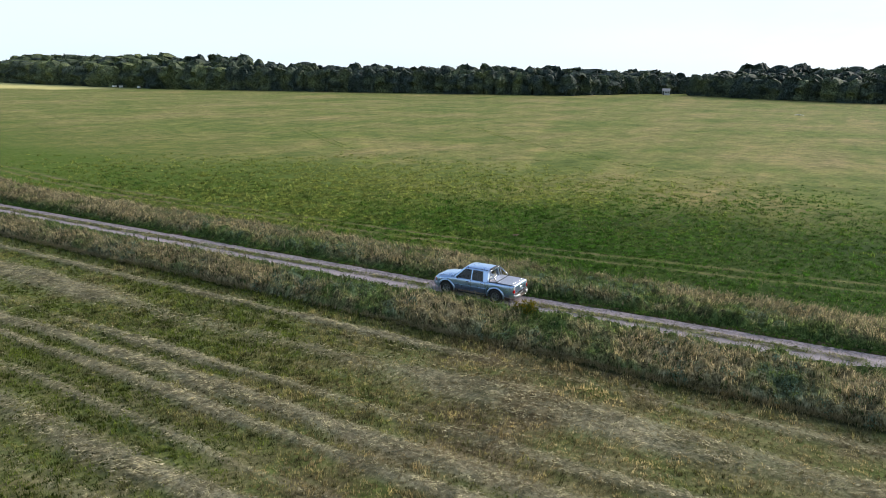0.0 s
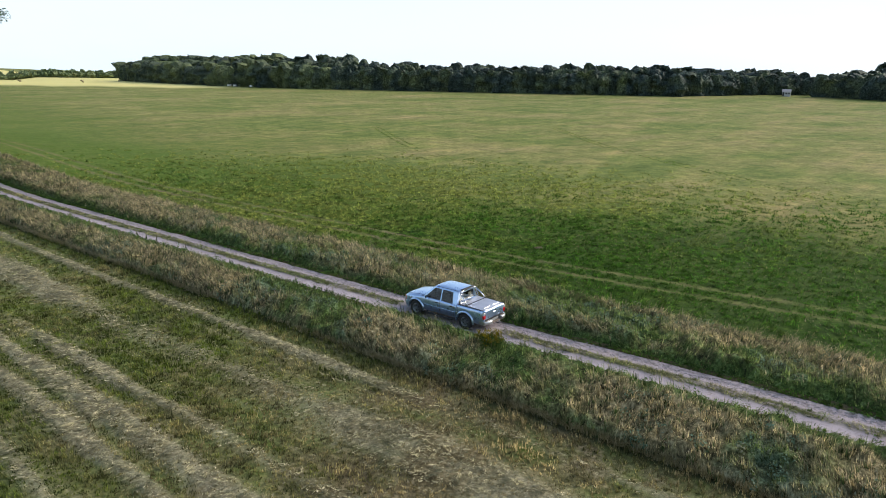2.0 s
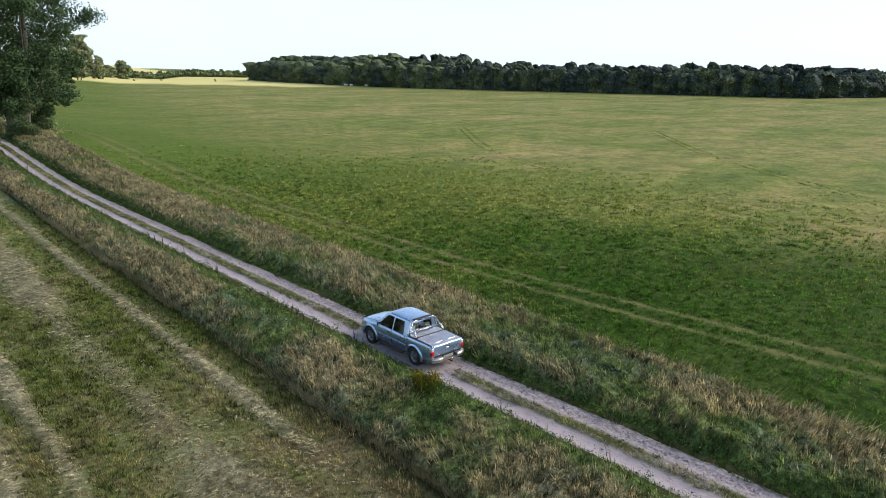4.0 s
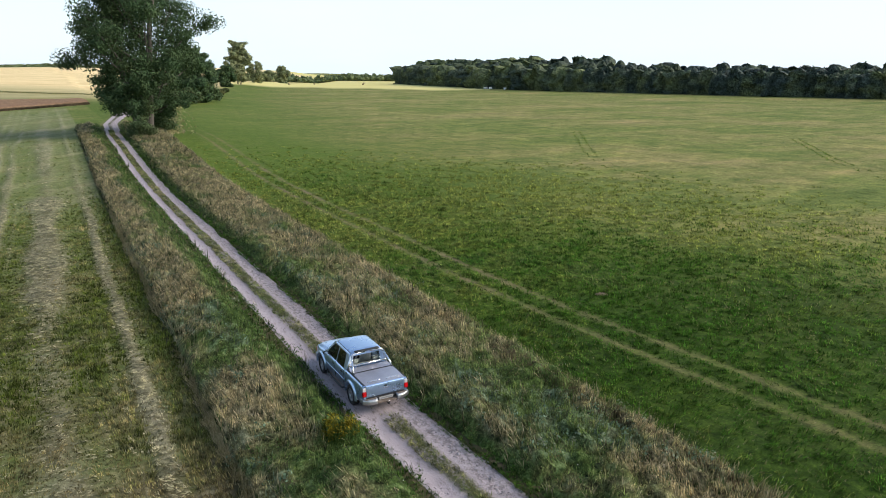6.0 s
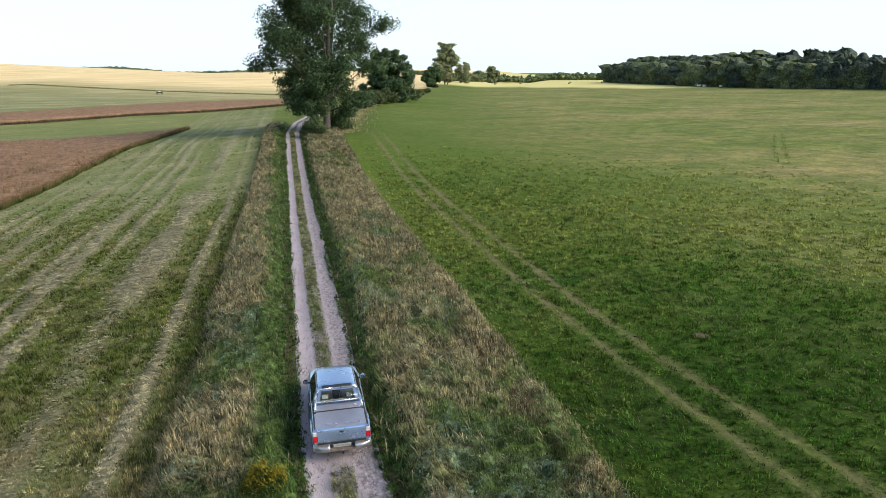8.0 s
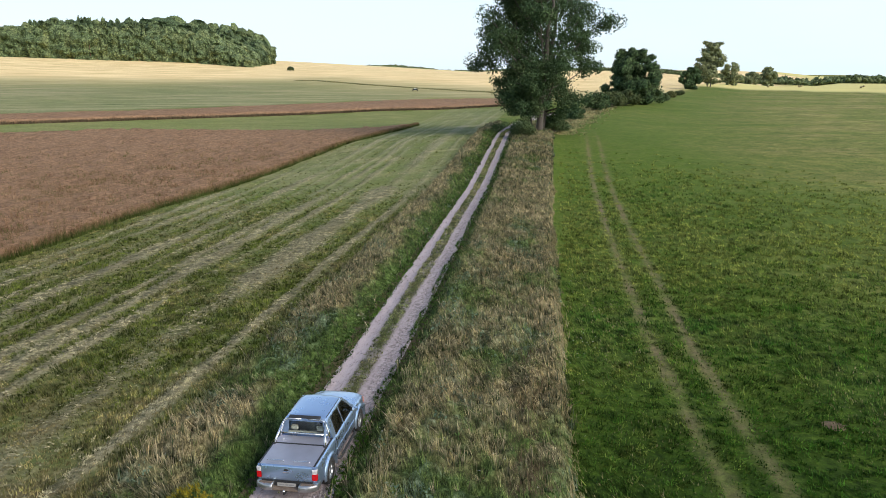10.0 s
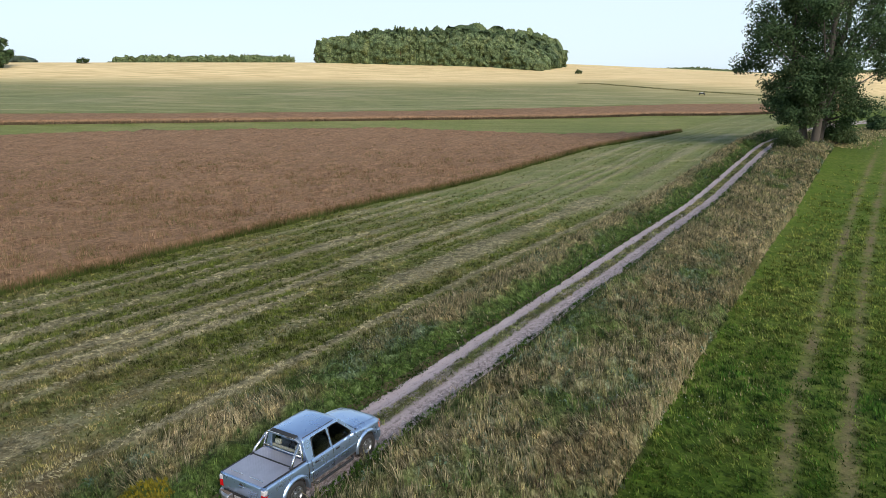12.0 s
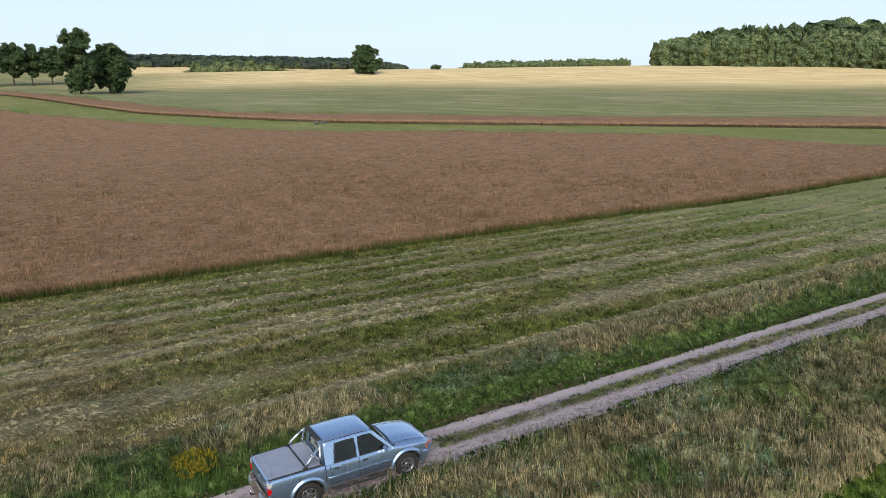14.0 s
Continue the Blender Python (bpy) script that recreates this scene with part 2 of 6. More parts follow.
    col = add_mix(nt, add_math(nt, "MULTIPLY", add_attr(nt, "brown"), add_ramp(nt, mid, ((0.36, (0.25, 0.25, 0.25)), (0.58, (1, 1, 1))))), col, brown_c)
    # dead litter, with the shade under the growth put into its colour
    shaded_litter_c = add_mix(nt, fine, (0.014, 0.022, 0.006), (0.07, 0.075, 0.028))
    col = add_mix(nt, add_attr(nt, "shaded_litter"), col, shaded_litter_c)
    soil_c = add_mix(nt, fine, (0.12, 0.086, 0.052), (0.25, 0.185, 0.12))
    col = add_mix(nt, add_math(nt, "MULTIPLY", add_attr(nt, "bare"), add_ramp(nt, mid, ((0.3, (0, 0, 0)), (0.6, (1, 1, 1))))), col, soil_c)
    nt.links.new(col, b.inputs["Base Color"])
    b.inputs["Roughness"].default_value = 0.95
    b.inputs["Specular IOR Level"].default_value = 0.1
    add_bump(nt, b, add_math(nt, "ADD", fine, mid), 0.6, 0.12)
    return m


def sand_material():
    m, nt, b = material("sandy_track")
    pos = stretched(nt, 1, 1)
    along = stretched(nt, 1.6, 0.5)
    big, fine, peb, scuff = add_noise(nt, 0.8, 5, 0.6, along), add_noise(nt, 14, 4, 0.7, pos), add_noise(nt, 40, 2, 0.6, pos), add_noise(nt, 4.5, 5, 0.75, along)
    cell = nt.nodes.new("ShaderNodeTexVoronoi")
    cell.inputs["Scale"].default_value = 6.5
    nt.links.new(pos, cell.inputs["Vector"])
    col = add_mix(nt, big, (0.33, 0.268, 0.275), (0.55, 0.475, 0.485))
    stony = add_math(nt, "MULTIPLY", add_attr(nt, "stony"), add_math(nt, "MULTIPLY", add_ramp(nt, cell.outputs["Distance"], ((0.3, (0, 0, 0)), (0.7, (0.9, 0.9, 0.9)))), add_ramp(nt, scuff, ((0.35, (0, 0, 0)), (0.6, (1, 1, 1))))))
    col = add_mix(nt, stony, col, (0.17, 0.145, 0.14))
    col = add_mix(nt, add_ramp(nt, scuff, ((0.54, (0, 0, 0)), (0.66, (0.8, 0.8, 0.8)))), col, (0.19, 0.155, 0.14))
    col = add_mix(nt, add_math(nt, "MULTIPLY", add_math(nt, "ADD", add_math(nt, "MULTIPLY", add_attr(nt, "stony"), 0.8), 0.2), add_ramp(nt, peb, ((0.60, (0, 0, 0)), (0.68, (0.7, 0.7, 0.7))))), col, (0.60, 0.56, 0.54))
    crown = add_math(nt, "MULTIPLY", add_attr(nt, "crown"), add_ramp(nt, add_math(nt, "ADD", add_math(nt, "MULTIPLY", fine, 0.4), add_math(nt, "MULTIPLY", big, 0.6)), ((0.36, (0, 0, 0)), (0.5, (1, 1, 1)))))
    col = add_mix(nt, crown, col, add_mix(nt, fine, (0.036, 0.044, 0.012), (0.115, 0.118, 0.040)))
    nt.links.new(col, b.inputs["Base Color"])
    b.inputs["Roughness"].default_value = 0.95
    b.inputs["Specular IOR Level"].default_value = 0.15
    add_bump(nt, b, add_math(nt, "ADD", add_math(nt, "ADD", fine, scuff), add_math(nt, "MULTIPLY", add_math(nt, "ADD", add_attr(nt, "stony"), 0.15), add_math(nt, "ADD", peb, cell.outputs["Distance"]))), 0.7, 0.06)
    return m


def blade_material(name, green_lo, green_hi, dry_lo, dry_hi, through_amount=0.3, root=None, clump=0.0):
    """Thin leaves: colour goes from green to dry with the attribute dry; every leaf differs a little."""
    m, nt, b = material(name)
    g = nt.nodes.new("ShaderNodeNewGeometry")
    rnd = g.outputs["Random Per Island"]
    col = add_mix(nt, add_attr(nt, "dry"), add_mix(nt, rnd, green_lo, green_hi), add_mix(nt, rnd, dry_lo, dry_hi))
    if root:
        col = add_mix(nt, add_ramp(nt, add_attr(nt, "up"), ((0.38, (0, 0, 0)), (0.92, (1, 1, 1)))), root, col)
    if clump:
        # dark gaps and bright tips between leaf clumps are put into the colour
        clump_shade = add_noise(nt, clump, 5, 0.75, stretched(nt, 1, 1, 1))
        col = add_mix(nt, 1.0, col, add_ramp(nt, clump_shade, ((0.40, (0.27, 0.30, 0.27)), (0.5, (0.85, 0.85, 0.85)), (0.61, (1.95, 1.9, 1.8)))), "MULTIPLY")
        if clump < 1.65:
            add_bump(nt, b, clump_shade, 0.7, 0.6 / clump)
    nt.links.new(col, b.inputs["Base Color"])
    b.inputs["Roughness"].default_value, b.inputs["Specular IOR Level"].default_value = 0.7, 0.2
    t = nt.nodes.new("ShaderNodeBsdfTranslucent")
    nt.links.new(col, t.inputs["Color"])
    mx = nt.nodes.new("ShaderNodeMixShader")
    mx.inputs[0].default_value = through_amount
    nt.links.new(b.outputs[0], mx.inputs[1])
    nt.links.new(t.outputs[0], mx.inputs[2])
    nt.links.new(mx.outputs[0], nt.nodes["Material Output"].inputs["Surface"])
    return m


def bark_material(name, lo, hi):
    m, nt, b = material(name)
    f = add_noise(nt, 6, 6, 0.7, stretched(nt, 3, 3, 0.6))
    nt.links.new(add_mix(nt, f, lo, hi), b.inputs["Base Color"])
    b.inputs["Roughness"].default_value = 0.9
    add_bump(nt, b, f, 0.8, 0.04)
    return m


MAT_GROUND = ground_material()
MAT_SAND = sand_material()
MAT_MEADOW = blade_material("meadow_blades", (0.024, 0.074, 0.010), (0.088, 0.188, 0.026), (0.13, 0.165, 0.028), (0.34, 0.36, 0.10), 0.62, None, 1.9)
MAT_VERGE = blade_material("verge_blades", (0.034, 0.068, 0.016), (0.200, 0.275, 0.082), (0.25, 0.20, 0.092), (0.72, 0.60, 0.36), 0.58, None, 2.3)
MAT_STALK = blade_material("dry_stalks", (0.16, 0.15, 0.06), (0.32, 0.28, 0.13), (0.24, 0.185, 0.10), (0.62, 0.52, 0.34), 0.25)
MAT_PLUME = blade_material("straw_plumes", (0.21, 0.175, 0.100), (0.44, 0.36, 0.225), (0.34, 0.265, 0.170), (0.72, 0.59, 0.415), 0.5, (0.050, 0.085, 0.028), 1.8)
MAT_STALK_DARK = blade_material("dark_stems", (0.07, 0.052, 0.03), (0.17, 0.125, 0.075), (0.10, 0.075, 0.045), (0.26, 0.20, 0.12), 0.2)
MAT_HERB = blade_material("herb_leaves", (0.030, 0.066, 0.014), (0.115, 0.19, 0.048), (0.15, 0.09, 0.05), (0.28, 0.18, 0.10), 0.25)
MAT_SAGE = blade_material("greygreen_herbs", (0.058, 0.105, 0.058), (0.20, 0.285, 0.185), (0.24, 0.21, 0.13), (0.36, 0.32, 0.22))
MAT_CROP = blade_material("ripe_red_crop", (0.12, 0.064, 0.036), (0.31, 0.175, 0.098), (0.23, 0.145, 0.078), (0.45, 0.30, 0.18), 0.35, (0.075, 0.105, 0.022))
MAT_HEADS = blade_material("ripe_heads", (0.11, 0.060, 0.033), (0.31, 0.180, 0.102), (0.25, 0.155, 0.085), (0.50, 0.335, 0.20), 0.35)
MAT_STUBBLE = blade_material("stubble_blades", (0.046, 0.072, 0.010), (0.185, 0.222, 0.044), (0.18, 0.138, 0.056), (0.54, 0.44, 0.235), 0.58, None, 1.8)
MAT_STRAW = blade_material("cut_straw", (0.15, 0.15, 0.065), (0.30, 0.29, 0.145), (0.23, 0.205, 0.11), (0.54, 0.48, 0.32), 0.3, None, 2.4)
MAT_YELLOW = blade_material("yellow_blossom", (0.10, 0.092, 0.010), (0.29, 0.235, 0.018), (0.3, 0.22, 0.02), (0.45, 0.34, 0.04))
MAT_WHITE = blade_material("white_blossom", (0.55, 0.57, 0.5), (0.8, 0.8, 0.75), (0.6, 0.6, 0.5), (0.7, 0.7, 0.6))
MAT_LEAF = blade_material("dark_leaves", (0.024, 0.052, 0.021), (0.086, 0.14, 0.056), (0.09, 0.10, 0.03), (0.13, 0.13, 0.05), 0.25)
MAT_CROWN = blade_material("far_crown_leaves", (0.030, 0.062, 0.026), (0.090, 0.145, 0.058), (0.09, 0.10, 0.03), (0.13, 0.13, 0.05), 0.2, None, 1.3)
# the blue of distant haze is mixed into the forest leaves' colour
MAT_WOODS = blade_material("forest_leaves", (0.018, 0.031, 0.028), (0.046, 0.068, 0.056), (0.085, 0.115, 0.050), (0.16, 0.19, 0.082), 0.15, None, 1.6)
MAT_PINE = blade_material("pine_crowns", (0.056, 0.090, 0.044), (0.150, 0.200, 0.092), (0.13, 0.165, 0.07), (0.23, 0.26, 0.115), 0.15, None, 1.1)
# pale leaves, brightened further in colour for full sun on these crowns
MAT_WILLOW = blade_material("pale_sunlit_leaves", (0.13, 0.17, 0.085), (0.29, 0.33, 0.18), (0.21, 0.24, 0.115), (0.40, 0.42, 0.23), 0.35, None, 1.0)
MAT_BARK = bark_material("grey_bark", (0.045, 0.038, 0.032), (0.13, 0.11, 0.095))
MAT_PINEBARK = bark_material("pine_bark", (0.12, 0.07, 0.045), (0.26, 0.16, 0.11))

# ---- ground ----
def spaced(fine_from, fine_to, step, far, grow=1.07):
    mid = list(np.arange(fine_from, fine_to + step / 2, step))
    up, lo, s = [], [], step
    while (up[-1] if up else fine_to) < far:
        s *= grow
        up.append((up[-1] if up else fine_to) + s)
    s = step
    while (lo[-1] if lo else fine_from) > -far:
        s *= grow
        lo.append((lo[-1] if lo else fine_from) - s)
    return np.array(lo[::-1] + mid + up)


def grid_faces(nu, nv):
    i = np.arange(nu * nv).reshape(nu, nv)
    return np.stack((i[:-1, :-1], i[1:, :-1], i[1:, 1:], i[:-1, 1:]), -1).reshape(-1, 4)


def windrow(x, y):
    """How thickly cut straw lies at a place on the mown strip."""
    w = 0.0
    rows = [(-7.1, 0.30, 0.9), (-10.0, 0.9, 1.15), (-13.3, 0.34, 0.85), (-15.1, 0.46, 0.95), (-16.3, 0.36, 0.8), (-18.5, 0.24, 0.5), (-20.4, 0.55, 0.95), (-22.6, 0.26, 0.6), (-24.2, 0.3, 0.75), (-26.2, 0.5, 0.9)]
    rows += [(-6.5 - 1.23 * k - 0.3 * math.sin(k * 2.3), 0.12, 0.18) for k in range(17)]
    for c, half, thick in rows:
        wob = c + 0.7 * (patchy(y, c * 9, 15) - 0.5) + 0.22 * (patchy(y, c * 5, 2.5) - 0.5)
        w = np.maximum(w, 1.3 * thick * np.exp(-(((x - wob) / (half * (0.55 + 0.9 * patchy(y, c * 3, 5)))) ** 2)) * (0.12 + 0.5 * patchy(x, y, 1.5, c) + 0.9 * smooth((patchy(x * 0.3, y, 11, c + 3) - 0.2) / 0.6)))
    # less straw at the near end, which darkens it like the cloud's shade
    return np.clip(w, 0, 1) * (1 - smooth((y - 95) / 60) * 0.5) * (1 - 0.3 * smooth((-y - 9) / 9))


def rut(x, y):
    c = np.interp(y, (-40, -8, 3, 12, 35, 60, 95), (17.0, 13.2, 12.0, 11.5, 11.2, 11.2, 12.0))
    w = np.maximum(np.exp(-(((x - c + 0.2) / 0.27) ** 2)), np.exp(-(((x - c - 1.5) / 0.27) ** 2)))
    return w * (1 - smooth((y - 60) / 60)) * (0.45 + 0.55 * patchy(x, y, 4, 3))


def relief(x, y):
    """The small unevenness of the ground round the track."""
    near = (np.abs(x) < 60) & (np.abs(y - 20) < 120) & (np.abs(x - road_x(y)) > 1.2)
    return np.where(near, 0.06 * (patchy(x, y, 1.7) - 0.5) + 0.10 * windrow(x, y) * (0.6 + 0.8 * patchy(x, y, 0.9, 71)) * ((x < -6) & (x > crop_edge(y))), 0)


def build_ground():
    left, right = spaced(-29.5, -5, 0.22, 3800, 1.11), spaced(-4.6, 17, 0.28, 3800, 1.09)
    xs, ys = np.concatenate((left[left <= -4.9], np.arange(-4.6, -2.1, 0.4), np.arange(-2.1, 2.3, 0.22), right[right > 2.35])), spaced(-28, 60, 0.8, 3800, 1.09)
    X, Y = np.meshgrid(xs, ys, indexing="ij")
    X, Y = X.ravel(), Y.ravel()
    X = X + np.clip(road_x(Y), -1.6, 1.6) * (1 - smooth((np.abs(X) - 2.4) / 2.2))
    Z = height(X, Y)
    Z = Z + relief(X, Y)
    dr = np.abs(X - road_x(Y))
    Z = Z - 0.14 * (1 - smooth((dr - 0.85) / 0.4)) * (Y < 165)
    mown = (X < -5.0) & (X > crop_edge(Y) - 2) & (Y < crop_far(np.minimum(X, -21)) + 60)
    dry = np.where(X > 0, 0.12 + 0.85 * smooth((X - 10 - 14 * patchy(X, Y, 22)) / 38), 0.25 + 0.25 * patchy(X, Y, 20))
    dry = np.where((X > 0) & (Y > 60), np.minimum(dry, 0.3 + 0.7 * smooth((X - hedge_x(Y) - 15) / 50)), dry)
    dry = np.clip(dry + 0.55 * rut(X, Y), 0, 1)
    straw = np.where(mown, windrow(X, Y) * (1.0 - 0.3 * smooth((Y - 20) / 40)), 0)
    gold = smooth((Y - gold_from(X) + 118 - 60 * (patchy(X, Y, 60, 3) - 0.5)) / 200) * (1 - smooth((X - hedge_x(Y) - 2) / 10))
    field = (Y > strip_far(X)) & (X < hedge_x(Y))
    dry = np.where(field, 0.3 + 0.35 * patchy(X, Y, 45), dry)
    hay_y = np.interp(X, (90, 100, 134, 159, 185, 195, 215, 260), (440, 432, 428, 391, 366, 335, 330, 330))
    hay = smooth((Y - hay_y) / 12) * (X > hedge_x(Y)) * (X < 275 + (Y > 560) * 900)
    hay = np.maximum(hay, 0.10 * ((Y > crop_far(X)) & (Y < strip_near(X))) * smooth((-X - 2) / 30))
    bare = np.maximum(np.minimum(1, rut(X, Y) * (0.50 + 0.60 * smooth((Y + 2) / 14))), 0.5 * ((np.abs(X - road_x(Y)) < 1.7) & (Y < 165)))
    bare = np.maximum(bare, np.where(mown, 0.02 + 0.26 * patchy(X, Y, 3.0, 21) * (1 - 0.8 * smooth((Y - 4) / 14)), 0))
    pale = np.where(field, 0.95, 0) * (1 - gold) * (0.6 + 0.4 * patchy(X, Y, 30, 4))
    pale = np.maximum(pale, np.where(mown, 0.0 + 0.40 * smooth((Y - 10) / 60) + 0.4 * (patchy(X, Y, 5, 12) - 0.5), 0))
    pale = np.maximum(pale, 0.25 * ((Y > crop_far(X)) & (Y < strip_near(X))) * smooth((-X - 2) / 30))
    # where litter lies, painted dark for shade below verge growth and hedge
    shaded_litter = ((X > -5.6) & (X < np.interp(Y, (-30, 0, 40, 110), (8.1, 7.6, 6.8, 6.6)))) * (1 - smooth((Y - 85) / 40)) * 1.0
    shaded_litter = np.maximum(shaded_litter, 0.8 * np.exp(-(((X - hedge_x(np.maximum(Y, 80))) / 3.0) ** 2)) * (Y > 90) * (Y < 215))
    # the lush near meadow and browner near mown strip, both darkened for cloud shade
    shaded_lush = 0.95 * smooth((1.0 - np.hypot((X - 14) * 0.8, (Y + 14) * 0.75) / 27) / 0.75) * (X > 7.4) * (0.55 + 0.6 * patchy(X, Y, 7, 6)) * (1 - 0.8 * rut(X, Y))
    brown = np.where(mown, 0.95 * smooth((6 - Y) / 13) * (0.5 + 0.7 * patchy(X, Y, 4, 33)) + 0.35 * np.exp(-(((X + 6.6) / 1.6) ** 2)) * (1 - smooth((Y - 30) / 50)), 0)
    brown = np.clip(np.maximum(brown, 0.55 * mown * (1 - smooth((Y - 10) / 45))), 0, 1)
    me = np_mesh("ground", np.stack((X, Y, Z), 1), grid_faces(len(xs), len(ys)), MAT_GROUND, {"dry": dry, "straw": straw, "gold": gold, "hay": hay, "bare": bare, "pale": pale, "shaded_litter": shaded_litter, "shaded_lush": np.clip(shaded_lush, 0, 1), "brown": brown}, False)
    tagged(new("ground", me), "green meadow, mown stubble and golden fields", "ground", kind="structure")


build_ground()


def crown_grass(y):
    """How much grass stands between the ruts along the track: separate patches, closing up farther on."""
    p = 0.55 * patchy(y * 0 + 2, y, 1.5, 2) + 0.45 * patchy(y * 0 + 2, y, 4.2, 8)
    return smooth((p - 0.40 + 0.34 * smooth((y - 8) / 12) + 0.16 * smooth((-y - 3) / 3)) / 0.12) * (1 - 0.9 * smooth((3.4 - np.abs(y)) / 0.6))


def build_track():
    ys = np.concatenate((np.arange(-130, -45, 1.0), np.arange(-45, 165, 0.3)))
    us = np.linspace(-1.35, 1.2, 23)
    U, Y = np.meshgrid(us, ys, indexing="ij")
    U, Y = U.ravel(), Y.ravel()
    edge = np.abs(U + 0.08) / 1.27
    wob = 0.12 * (patchy(U * 0 + np.sign(U) * 9, Y, 2.6) - 0.5) + 0.04 * (patchy(U * 0 + np.sign(U) * 5, Y, 0.5) - 0.5)
    X = road_x(Y) + U + wob * edge ** 3
    wheel = np.exp(-(((np.abs(U + 0.1) - 0.72) / 0.30) ** 2))
    Z = height(X, Y) + 0.012 - 0.05 * wheel + 0.03 * np.exp(-(((U + 0.1) / 0.22) ** 2)) + 0.02 * (patchy(X, Y, 0.35) - 0.5) - 0.09 * smooth((edge - 0.8) / 0.2)
    me = np_mesh("road", np.stack((X, Y, Z), 1), grid_faces(len(us), len(ys)), MAT_SAND, {"crown": np.exp(-(((U + 0.12 + 0.1 * (patchy(U * 0, Y, 1.8, 5) - 0.5)) / 0.30) ** 4)) * (0.12 + 0.88 * crown_grass(Y)), "stony": smooth((U - 0.1) / 0.4)}, False)
    tagged(new("road", me), "pale sandy two-rut farm track", "dirt road", kind="structure")


build_track()


def rubble():
    """Loose pale stones in the stony rut of the track."""
    rng = np.random.default_rng(19)
    n = 6500
    y = rng.random(n) * 62 - 27
    y = y[rng.random(n) < np.clip(1.1 - (y + 5) / 60, 0.2, 1)]
    right = rng.random(len(y)) < 0.93
    u = np.where(right, 0.62 + rng.normal(0, 0.27, len(y)), -0.75 + rng.normal(0, 0.25, len(y)))
    k = (np.abs(u) < 1.15) & (rng.random(len(y)) < 0.25 + patchy(u * 3, y, 0.8, 3))
    u, y = u[k], y[k]
    x = road_x(y) + u
    size = 0.018 + 0.042 * rng.random(len(x)) ** 2
    z = height(x, y) - 0.03
    turn = rng.random(len(x)) * 6.28
    ring = np.array([(math.cos(a), math.sin(a), 0) for a in np.arange(0, 6.28, 6.2832 / 5)] + [(0, 0, 0.75), (0, 0, -0.4)])
    p = ring[None] * (size[:, None] * (0.7 + 0.6 * rng.random((len(x), 7))))[:, :, None]
    c, s = np.cos(turn)[:, None], np.sin(turn)[:, None]
    co = np.stack((p[:, :, 0] * c - p[:, :, 1] * s * 0.7 + x[:, None], p[:, :, 0] * s + p[:, :, 1] * c * 0.7 + y[:, None], p[:, :, 2] + z[:, None]), 2).reshape(-1, 3)
    f = np.array([(i, (i + 1) % 5, 5) for i in range(5)] + [((i + 1) % 5, i, 6) for i in range(5)])
    f = (f[None] + (np.arange(len(x)) * 7)[:, None, None]).reshape(-1, 3)
    tagged(new("rubble", np_mesh("rubble", co, f, MAT_RUBBLE, None, True)), "loose pale stones pressed into the track", "stones", kind="stuff")


MAT_RUBBLE = blade_material("pale_rubble", (0.17, 0.145, 0.15), (0.46, 0.415, 0.425), (0.3, 0.26, 0.25), (0.5, 0.45, 0.44), 0.0)
rubble()


# ---- grass and crops ----
def blades(rng, x, y, z, tall, wide, lean, count, segs=1, lay=0.0):
    """Points and faces of count leaves round every place: tapered, bent strips. Also how far up each point lies, and its place's number."""
    n = len(x) * count
    who = np.repeat(np.arange(len(x)), count)
    laid = 3.4 + 4.2 * (patchy(x, y, 3.2, 31) - 0.5) + 0.5 * rng.random(len(x))
    az, ln = laid[who] + rng.normal(0, 0.6, n), (lay + (1 - lay) * rng.random(n) ** 0.7) * lean
    h = tall[who] * (0.6 + 0.5 * rng.random(n))
    w = (wide[who] if np.ndim(wide) else wide) * (0.7 + 0.6 * rng.random(n))
    spread = (wide[who] if np.ndim(wide) else wide) * 4
    bx, by, bz = x[who] + (rng.random(n) - 0.5) * spread, y[who] + (rng.random(n) - 0.5) * spread, z[who]
    dx, dy = np.cos(az), np.sin(az)
    face = az + np.pi / 2 + (rng.random(n) - 0.5) * 1.6
    sx, sy = np.cos(face) * w / 2, np.sin(face) * w / 2
    out = h * np.sin(ln)
    up = h * np.cos(ln)
    if segs == 1:
        co = np.stack((np.stack((bx - sx, by - sy, bz), 1), np.stack((bx + sx, by + sy, bz), 1), np.stack((bx + dx * out, by + dy * out, bz + up), 1)), 1)
        return co.reshape(-1, 3), np.arange(n * 3).reshape(-1, 3), np.tile((0.0, 0.0, 1.0), n), np.repeat(who, 3)
    mx, my, mz = bx + dx * out * 0.35, by + dy * out * 0.35, bz + up * 0.6
    co = np.stack((np.stack((bx - sx, by - sy, bz), 1), np.stack((bx + sx, by + sy, bz), 1),
                   np.stack((mx + sx * 0.8, my + sy * 0.8, mz), 1), np.stack((mx - sx * 0.8, my - sy * 0.8, mz), 1),
                   np.stack((bx + dx * out, by + dy * out, bz + up), 1)), 1)
    i = np.arange(n)[:, None] * 5
    tris = np.concatenate((i + (0, 1, 2), i + (0, 2, 3), i + (3, 2, 4)), 1).reshape(-1, 3)
    return co.reshape(-1, 3), tris, np.tile((0.0, 0.0, 0.6, 0.6, 1.0), n), np.repeat(who, 5)


